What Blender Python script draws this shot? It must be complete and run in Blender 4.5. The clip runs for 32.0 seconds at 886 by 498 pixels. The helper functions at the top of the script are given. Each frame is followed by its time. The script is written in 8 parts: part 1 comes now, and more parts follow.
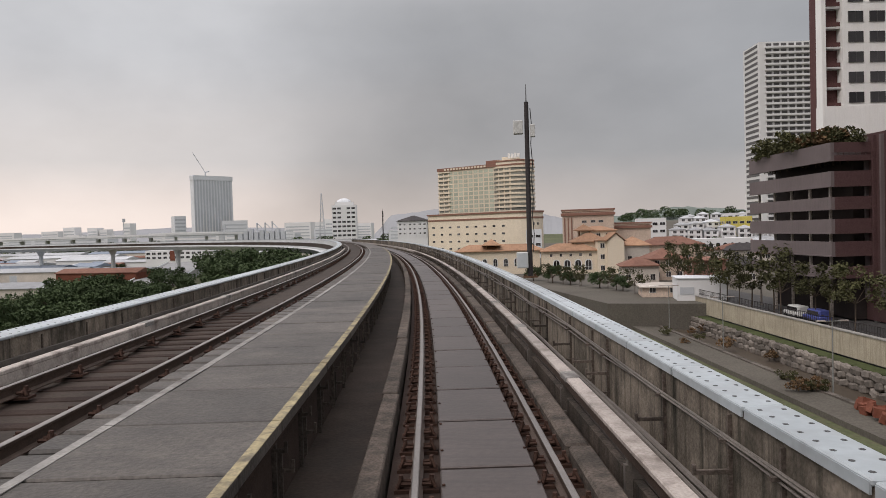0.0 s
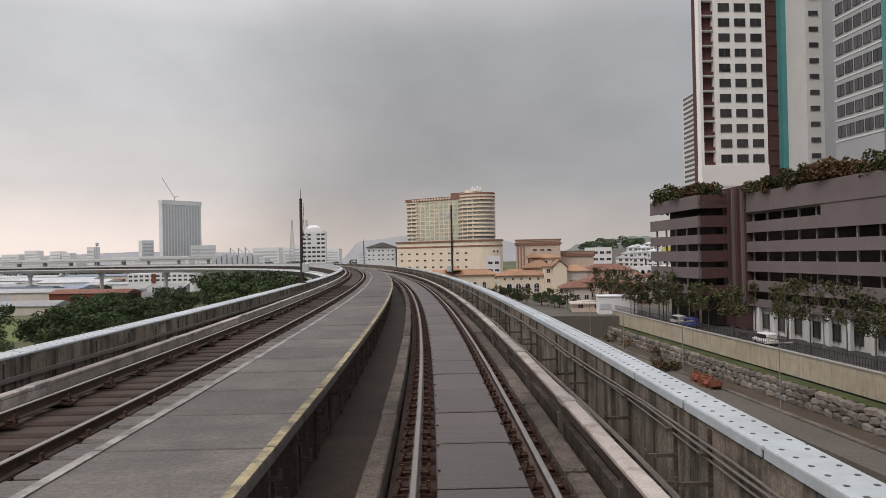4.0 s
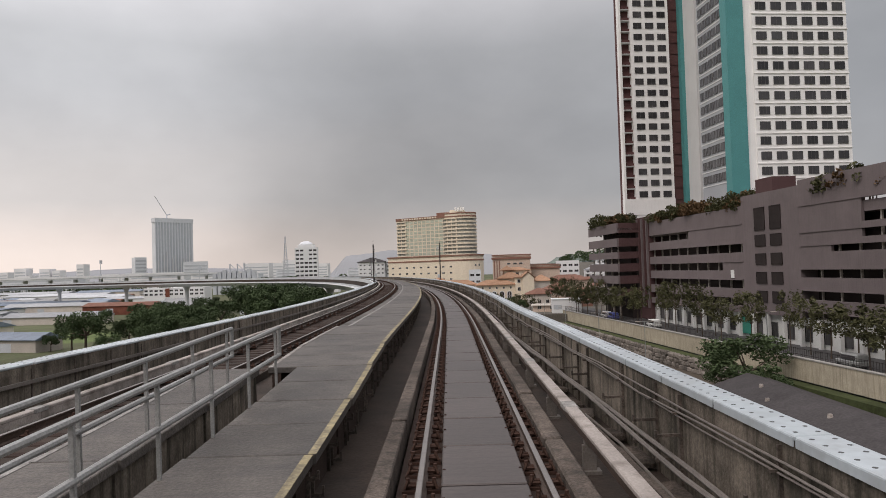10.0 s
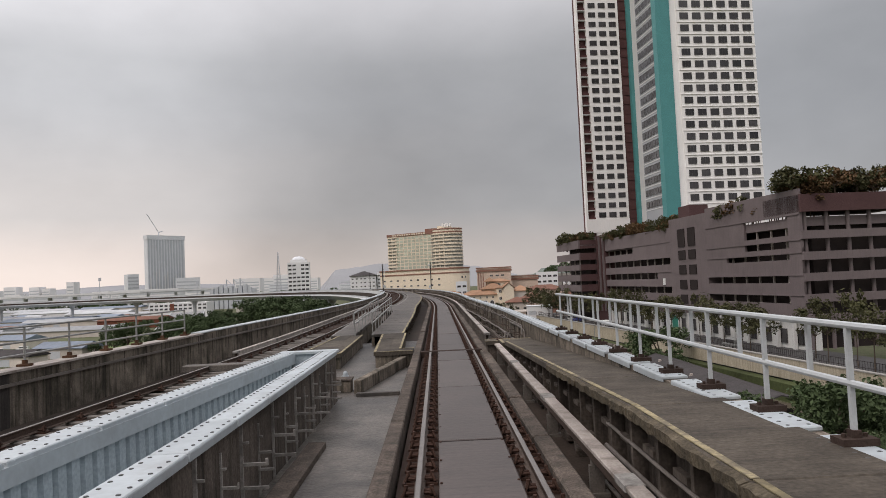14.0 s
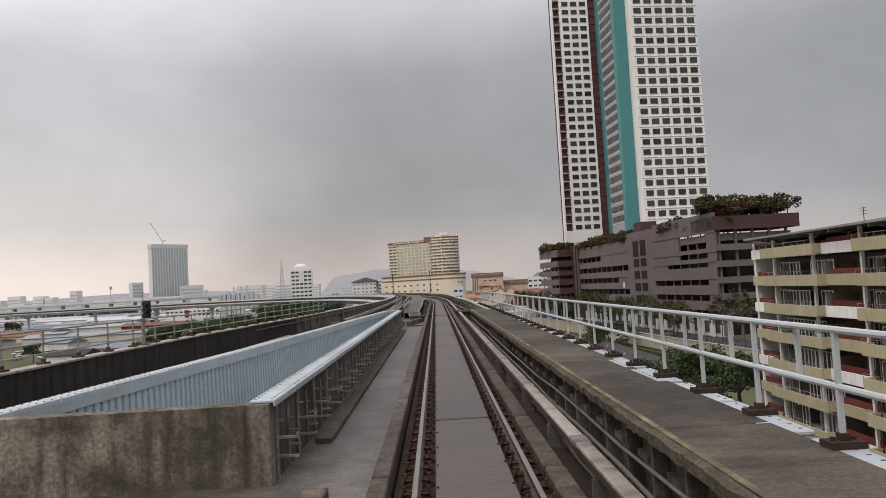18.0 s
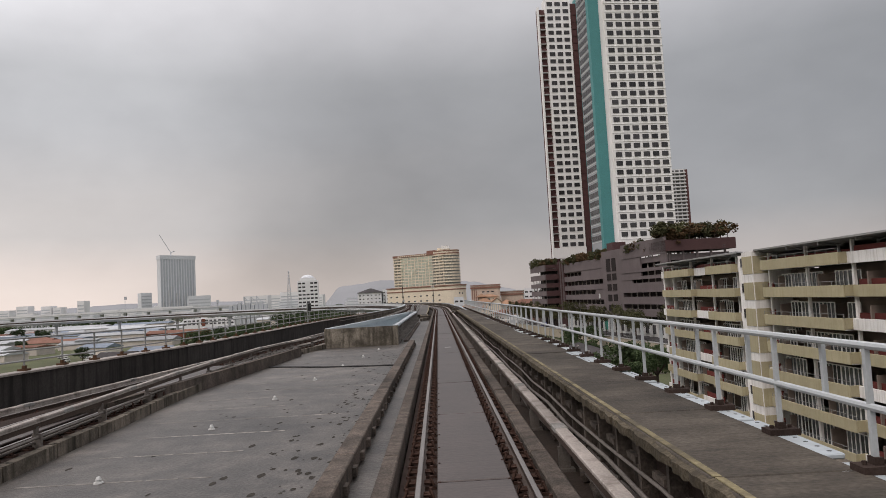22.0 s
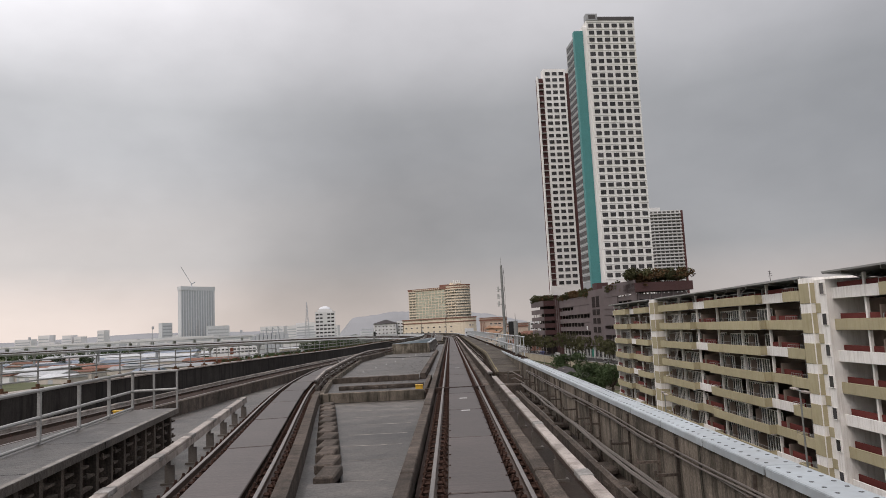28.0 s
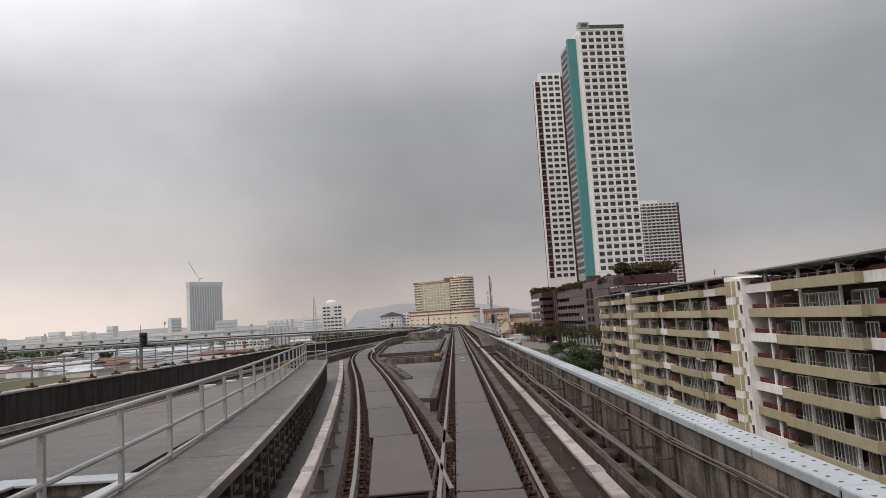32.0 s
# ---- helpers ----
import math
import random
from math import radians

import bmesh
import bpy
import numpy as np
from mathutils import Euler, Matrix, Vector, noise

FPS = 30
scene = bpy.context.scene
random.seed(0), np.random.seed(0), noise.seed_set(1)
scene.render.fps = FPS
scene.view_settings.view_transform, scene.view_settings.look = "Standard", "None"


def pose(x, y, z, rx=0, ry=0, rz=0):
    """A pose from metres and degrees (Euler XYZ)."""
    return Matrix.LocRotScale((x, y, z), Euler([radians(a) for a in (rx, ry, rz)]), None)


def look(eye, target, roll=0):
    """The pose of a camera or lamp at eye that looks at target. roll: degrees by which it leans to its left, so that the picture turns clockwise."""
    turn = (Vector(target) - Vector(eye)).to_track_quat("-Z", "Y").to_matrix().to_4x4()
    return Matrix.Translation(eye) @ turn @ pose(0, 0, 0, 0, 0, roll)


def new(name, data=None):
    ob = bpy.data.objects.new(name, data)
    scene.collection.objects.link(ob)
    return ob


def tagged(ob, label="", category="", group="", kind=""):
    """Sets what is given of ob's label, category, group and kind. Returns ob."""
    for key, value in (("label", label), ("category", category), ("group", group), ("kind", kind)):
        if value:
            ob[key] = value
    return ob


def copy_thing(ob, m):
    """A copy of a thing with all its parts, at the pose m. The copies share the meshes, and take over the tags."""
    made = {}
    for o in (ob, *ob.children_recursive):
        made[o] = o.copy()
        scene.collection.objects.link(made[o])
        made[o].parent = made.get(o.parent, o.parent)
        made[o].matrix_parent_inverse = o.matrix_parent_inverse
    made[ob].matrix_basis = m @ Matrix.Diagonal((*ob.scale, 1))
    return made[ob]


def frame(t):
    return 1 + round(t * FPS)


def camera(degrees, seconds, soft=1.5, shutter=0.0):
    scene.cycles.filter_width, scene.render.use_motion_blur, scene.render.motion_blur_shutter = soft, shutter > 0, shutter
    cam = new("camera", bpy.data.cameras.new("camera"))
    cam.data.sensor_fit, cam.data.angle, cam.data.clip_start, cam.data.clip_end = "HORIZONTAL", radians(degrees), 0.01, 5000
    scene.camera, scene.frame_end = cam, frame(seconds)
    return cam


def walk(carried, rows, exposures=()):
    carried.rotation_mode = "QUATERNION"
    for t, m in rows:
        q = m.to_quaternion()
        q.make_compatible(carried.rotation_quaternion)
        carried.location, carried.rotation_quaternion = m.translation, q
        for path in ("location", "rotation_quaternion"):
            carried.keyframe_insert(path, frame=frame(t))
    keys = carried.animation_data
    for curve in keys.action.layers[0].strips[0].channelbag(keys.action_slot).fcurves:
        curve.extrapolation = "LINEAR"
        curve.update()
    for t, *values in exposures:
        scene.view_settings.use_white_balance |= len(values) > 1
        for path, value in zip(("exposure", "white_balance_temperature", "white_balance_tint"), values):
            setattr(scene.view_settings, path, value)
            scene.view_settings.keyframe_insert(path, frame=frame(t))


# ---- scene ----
cam = camera(64.64, 32.0, soft=0.45)
ROWS = [
    (0, -2.647, 249.300, 2.508, 4.37, -1.53, 1.65),
    (0.5, -2.349, 245.313, 2.505, 3.72, -1.10, 1.56),
    (1, -2.048, 241.300, 2.500, 3.77, -0.87, 1.12),
    (1.5, -1.790, 237.397, 2.496, 3.29, -0.57, 1.44),
    (2, -1.535, 233.212, 2.492, 2.94, -0.58, 0.88),
    (2.5, -1.302, 229.049, 2.489, 2.62, -0.55, 1.07),
    (3, -1.117, 224.826, 2.487, 2.15, -0.64, 1.01),
    (3.5, -0.935, 220.729, 2.485, 1.98, -0.03, 0.91),
    (5.5, -0.472, 203.417, 2.479, 0.45, 1.02, 2.26),
    (6, -0.459, 199.293, 2.481, 0.94, 1.04, 2.42),
    (6.5, -0.452, 195.311, 2.483, 0.66, 1.03, 2.95),
    (7, -0.430, 191.274, 2.484, 0.84, 0.93, 2.81),
    (7.5, -0.394, 187.006, 2.482, 0.95, 1.07, 2.70),
    (8, -0.369, 182.970, 2.482, 0.71, 1.32, 2.66),
    (8.5, -0.343, 179.043, 2.484, 0.64, 1.39, 2.10),
    (9, -0.330, 175.091, 2.486, 0.47, 1.42, 2.51),
    (9.5, -0.334, 170.998, 2.488, 0.16, 1.51, 2.43),
    (10, -0.337, 166.859, 2.489, 0.47, 1.65, 1.76),
    (10.5, -0.344, 162.772, 2.489, 0.71, 1.65, 2.01),
    (11, -0.354, 158.748, 2.486, 0.19, 1.46, 2.24),
    (11.5, -0.368, 154.708, 2.481, -0.04, 1.78, 2.03),
    (12, -0.390, 150.441, 2.473, -0.23, 1.51, 2.56),
    (12.5, -0.374, 146.089, 2.465, -0.46, 1.95, 2.51),
    (13, -0.373, 141.777, 2.457, -0.51, 2.11, 2.36),
    (13.5, -0.399, 137.412, 2.453, -0.55, 2.42, 2.52),
    (14, -0.415, 133.228, 2.451, -0.49, 2.62, 2.61),
    (14.5, -0.441, 128.914, 2.451, -0.56, 2.49, 2.83),
    (16.5, -0.366, 111.430, 2.465, -0.73, 2.95, 3.28),
    (17, -0.363, 106.960, 2.469, -0.67, 3.00, 2.80),
    (17.5, -0.356, 102.509, 2.475, -0.27, 2.94, 2.61),
    (18, -0.364, 98.187, 2.485, -0.62, 3.02, 3.21),
    (18.5, -0.365, 93.821, 2.494, -0.98, 3.29, 3.21),
    (19, -0.357, 89.509, 2.499, -0.61, 3.10, 3.09),
    (19.5, -0.362, 85.222, 2.500, -0.42, 3.39, 3.17),
    (20, -0.367, 80.923, 2.500, -0.66, 3.26, 3.45),
    (20.5, -0.368, 76.546, 2.497, -0.73, 3.40, 3.40),
    (21, -0.368, 72.185, 2.495, -0.64, 3.28, 3.33),
    (21.5, -0.365, 67.873, 2.494, -0.68, 3.67, 3.48),
    (22, -0.364, 63.603, 2.493, -0.44, 3.90, 3.12),
    (22.5, -0.366, 59.331, 2.493, 0.40, 4.81, 3.40),
    (23, -0.373, 55.090, 2.494, 0.27, 5.43, 3.82),
    (23.5, -0.361, 50.995, 2.498, 0.60, 5.05, 3.94),
    (24, -0.364, 47.087, 2.502, 0.44, 4.66, 3.87),
    (24.5, -0.369, 43.089, 2.501, 0.37, 5.13, 3.63),
    (26.5, -0.379, 27.943, 2.446, 0.22, 6.28, 4.28),
    (27, -0.373, 24.805, 2.455, 0.23, 6.74, 4.03),
    (27.5, -0.373, 21.726, 2.465, 0.50, 6.84, 3.29),
    (28, -0.355, 18.718, 2.478, 0.54, 6.49, 2.82),
    (28.5, -0.358, 15.748, 2.489, 0.69, 7.12, 3.07),
    (29, -0.351, 12.974, 2.499, 0.83, 6.82, 3.32),
    (29.5, -0.351, 10.251, 2.507, 0.69, 6.72, 3.42),
    (30, -0.355, 7.519, 2.512, 0.98, 6.75, 3.30),
    (30.5, -0.362, 4.870, 2.515, 1.01, 6.04, 2.99),
    (31, -0.366, 2.286, 2.517, 0.96, 5.72, 3.11),
    (31.5, -0.367, -0.250, 2.520, 0.99, 5.75, 3.35),
    (32, -0.370, -2.788, 2.524, 0.92, 5.81, 3.59),
]
walk(cam, [(t, pose(x, y, z, 90 + pitch, roll, yaw)) for t, x, y, z, yaw, pitch, roll in ROWS],
     exposures=[(0.0, 0.09, 6640, 13.6), (17.0, 0.1, 6640, 13.6), (23.0, -0.03, 6640, 13.6), (32.0, 0.01, 6640, 13.6)])

# ---------------------------------------------------------------- sky and light
world = bpy.data.worlds.new("world")
scene.world = world
world.use_nodes = True


def sky_nodes(nt):
    N, L = nt.nodes, nt.links
    bg = N["Background"]
    tc = N.new("ShaderNodeTexCoord")
    sep = N.new("ShaderNodeSeparateXYZ")
    L.new(tc.outputs["Generated"], sep.inputs[0])
    ramp = N.new("ShaderNodeValToRGB")
    e = ramp.color_ramp.elements
    e[0].position, e[0].color = 0.0, (0.5, 0.465, 0.45, 1)
    e[1].position, e[1].color = 1.0, (1.5, 1.5, 1.55, 1)
    for p, c in ((0.015, (0.49, 0.455, 0.438, 1)), (0.055, (0.43, 0.405, 0.395, 1)), (0.1, (0.346, 0.348, 0.353, 1)), (0.21, (0.339, 0.348, 0.356, 1)),
                 (0.3, (0.37, 0.382, 0.391, 1)), (0.55, (0.86, 0.86, 0.89, 1))):
        k = e.new(p)
        k.color = c
    L.new(sep.outputs["Z"], ramp.inputs[0])
    # brighter cloud towards the hidden sun in the north-west
    glow = N.new("ShaderNodeVectorMath")
    glow.operation = "DOT_PRODUCT"
    glow.inputs[1].default_value = Vector((-0.70, 0.65, 0.29)).normalized()
    L.new(tc.outputs["Generated"], glow.inputs[0])
    g2 = N.new("ShaderNodeMapRange")
    g2.interpolation_type = "SMOOTHERSTEP"
    g2.inputs[1].default_value, g2.inputs[2].default_value = 0.74, 1.0
    g2.inputs[3].default_value, g2.inputs[4].default_value = 0.93, 1.58
    L.new(glow.outputs["Value"], g2.inputs[0])
    mp = N.new("ShaderNodeMapping")
    mp.inputs["Scale"].default_value = (1.5, 1.5, 2.6)
    L.new(tc.outputs["Generated"], mp.inputs[0])
    n1 = N.new("ShaderNodeTexNoise")
    n1.inputs["Scale"].default_value, n1.inputs["Detail"].default_value, n1.inputs["Roughness"].default_value = 1.7, 7, 0.52
    L.new(mp.outputs[0], n1.inputs["Vector"])
    r1 = N.new("ShaderNodeMapRange")
    r1.inputs[1].default_value, r1.inputs[2].default_value = 0.3, 0.72
    r1.inputs[3].default_value, r1.inputs[4].default_value = 0.85, 1.19
    L.new(n1.outputs["Fac"], r1.inputs[0])
    m1 = N.new("ShaderNodeMath")
    m1.operation = "MULTIPLY"
    L.new(g2.outputs[0], m1.inputs[0])
    L.new(r1.outputs[0], m1.inputs[1])
    sc = N.new("ShaderNodeVectorMath")
    sc.operation = "SCALE"
    L.new(ramp.outputs[0], sc.inputs[0])
    L.new(m1.outputs[0], sc.inputs["Scale"])
    # warm haze towards the west, cooler towards the east
    wm = N.new("ShaderNodeMapRange")
    wm.interpolation_type = "SMOOTHSTEP"
    wm.inputs[1].default_value, wm.inputs[2].default_value = -0.7, 0.55
    wm.inputs[3].default_value, wm.inputs[4].default_value = 0.0, 1.0
    L.new(sep.outputs["X"], wm.inputs[0])
    up = N.new("ShaderNodeMapRange")
    up.interpolation_type = "SMOOTHSTEP"
    up.inputs[1].default_value, up.inputs[2].default_value = 0.1, 0.26
    up.inputs[3].default_value, up.inputs[4].default_value = 0.0, 0.8
    L.new(sep.outputs["Z"], up.inputs[0])
    mxm = N.new("ShaderNodeMath")
    mxm.operation = "MAXIMUM"
    L.new(wm.outputs[0], mxm.inputs[0])
    L.new(up.outputs[0], mxm.inputs[1])
    tint = N.new("ShaderNodeMix")
    tint.data_type = "RGBA"
    tint.inputs[6].default_value, tint.inputs[7].default_value = (1.12, 1.07, 1.02, 1), (0.968, 0.985, 1.0, 1)
    L.new(mxm.outputs[0], tint.inputs[0])
    tm = N.new("ShaderNodeVectorMath")
    tm.operation = "MULTIPLY"
    L.new(sc.outputs[0], tm.inputs[0])
    L.new(tint.outputs[2], tm.inputs[1])
    # a little blue sky light under the cloud sheet
    sk = N.new("ShaderNodeTexSky")
    sk.sky_type, sk.sun_disc = "NISHITA", False
    sk.sun_elevation, sk.sun_rotation = radians(51), radians(221)
    sk2 = N.new("ShaderNodeVectorMath")
    sk2.operation = "SCALE"
    sk2.inputs["Scale"].default_value = 0.006
    L.new(sk.outputs[0], sk2.inputs[0])
    ad = N.new("ShaderNodeVectorMath")
    ad.operation = "ADD"
    L.new(tm.outputs[0], ad.inputs[0])
    L.new(sk2.outputs[0], ad.inputs[1])
    L.new(ad.outputs[0], bg.inputs[0])
    bg.inputs[1].default_value = 1.0


sky_nodes(world.node_tree)
sun = new("sun", bpy.data.lights.new("sun", "SUN"))
sun.data.energy, sun.data.angle, sun.data.color = 1.35, radians(32), (1.0, 0.93, 0.87)
sun.matrix_world = look((-35, -40, 65), (0, 0, 0))


# ---------------------------------------------------------------- materials
def mat(name, col, rough=0.8, var=0.25, scale=2.0, bump=0.25, bscale=30.0, metal=0.0, streak=0.0, streak_col=(0.03, 0.028, 0.025), rnd=0.0, spot=0.0, grit=0.16, fine=0.5, svec=(2.2, 2.2, 0.16)):
    """Noise at two scales over a base colour; streak: dark runs down upright faces; rnd: spread from piece to piece."""
    m = bpy.data.materials.new(name)
    m.use_nodes = True
    N, L = m.node_tree.nodes, m.node_tree.links
    b = N["Principled BSDF"]
    b.inputs["Roughness"].default_value, b.inputs["Metallic"].default_value = rough, metal
    b.inputs["Specular IOR Level"].default_value = 0.5 if rough < 0.5 else 0.3 if rough < 0.7 else 0.12
    geo = N.new("ShaderNodeNewGeometry")
    n1 = N.new("ShaderNodeTexNoise")
    n1.inputs["Scale"].default_value, n1.inputs["Detail"].default_value, n1.inputs["Roughness"].default_value = scale, 6, 0.62
    n2 = N.new("ShaderNodeTexNoise")
    n2.inputs["Scale"].default_value, n2.inputs["Detail"].default_value = scale * 0.11, 3
    n3 = N.new("ShaderNodeTexNoise")
    n3.inputs["Scale"].default_value, n3.inputs["Detail"].default_value = bscale, 4
    for n in (n1, n2, n3):
        L.new(geo.outputs["Position"], n.inputs["Vector"])
    add = N.new("ShaderNodeMath")
    add.operation = "ADD"
    L.new(n1.outputs["Fac"], add.inputs[0])
    L.new(n2.outputs["Fac"], add.inputs[1])
    mr = N.new("ShaderNodeMapRange")
    mr.inputs[1].default_value, mr.inputs[2].default_value = 0.65, 1.35
    mr.inputs[3].default_value, mr.inputs[4].default_value = 1 - var, 1 + var
    L.new(add.outputs[0], mr.inputs[0])
    fac = mr.outputs[0]
    if grit:
        g1 = N.new("ShaderNodeMapRange")
        g1.inputs[1].default_value, g1.inputs[2].default_value = 0.32, 0.68
        g1.inputs[3].default_value, g1.inputs[4].default_value = 1 - grit, 1 + grit
        L.new(n3.outputs["Fac"], g1.inputs[0])
        g2 = N.new("ShaderNodeMath")
        g2.operation = "MULTIPLY"
        L.new(fac, g2.inputs[0])
        L.new(g1.outputs[0], g2.inputs[1])
        fac = g2.outputs[0]
    if rnd:
        oi = N.new("ShaderNodeObjectInfo")
        r2 = N.new("ShaderNodeMapRange")
        r2.inputs[3].default_value, r2.inputs[4].default_value = 1 - rnd, 1 + rnd
        L.new(oi.outputs["Random"], r2.inputs[0])
        mu = N.new("ShaderNodeMath")
        mu.operation = "MULTIPLY"
        L.new(fac, mu.inputs[0])
        L.new(r2.outputs[0], mu.inputs[1])
        fac = mu.outputs[0]
    sc = N.new("ShaderNodeVectorMath")
    sc.operation = "SCALE"
    sc.inputs[0].default_value = col
    L.new(fac, sc.inputs["Scale"])
    out = sc.outputs[0]
    for amount, vec in ((streak, svec), (spot, (fine, fine, fine))):
        if not amount:
            continue
        mp = N.new("ShaderNodeMapping")
        mp.inputs["Scale"].default_value = vec
        L.new(geo.outputs["Position"], mp.inputs[0])
        ns = N.new("ShaderNodeTexNoise")
        ns.inputs["Scale"].default_value, ns.inputs["Detail"].default_value, ns.inputs["Roughness"].default_value = 1.6, 5, 0.65
        L.new(mp.outputs[0], ns.inputs["Vector"])
        r3 = N.new("ShaderNodeMapRange")
        r3.inputs[1].default_value, r3.inputs[2].default_value = 0.47, 0.68
        r3.inputs[3].default_value, r3.inputs[4].default_value = 0.0, amount
        L.new(ns.outputs["Fac"], r3.inputs[0])
        mx = N.new("ShaderNodeMix")
        mx.data_type = "RGBA"
        L.new(r3.outputs[0], mx.inputs[0])
        L.new(out, mx.inputs[6])
        mx.inputs[7].default_value = (*streak_col, 1)
        out = mx.outputs[2]
    L.new(out, b.inputs["Base Color"])
    if bump:
        bp = N.new("ShaderNodeBump")
        bp.inputs["Strength"].default_value, bp.inputs["Distance"].default_value = bump, 0.02
        L.new(n3.outputs["Fac"], bp.inputs["Height"])
        L.new(bp.outputs[0], b.inputs["Normal"])
    return m


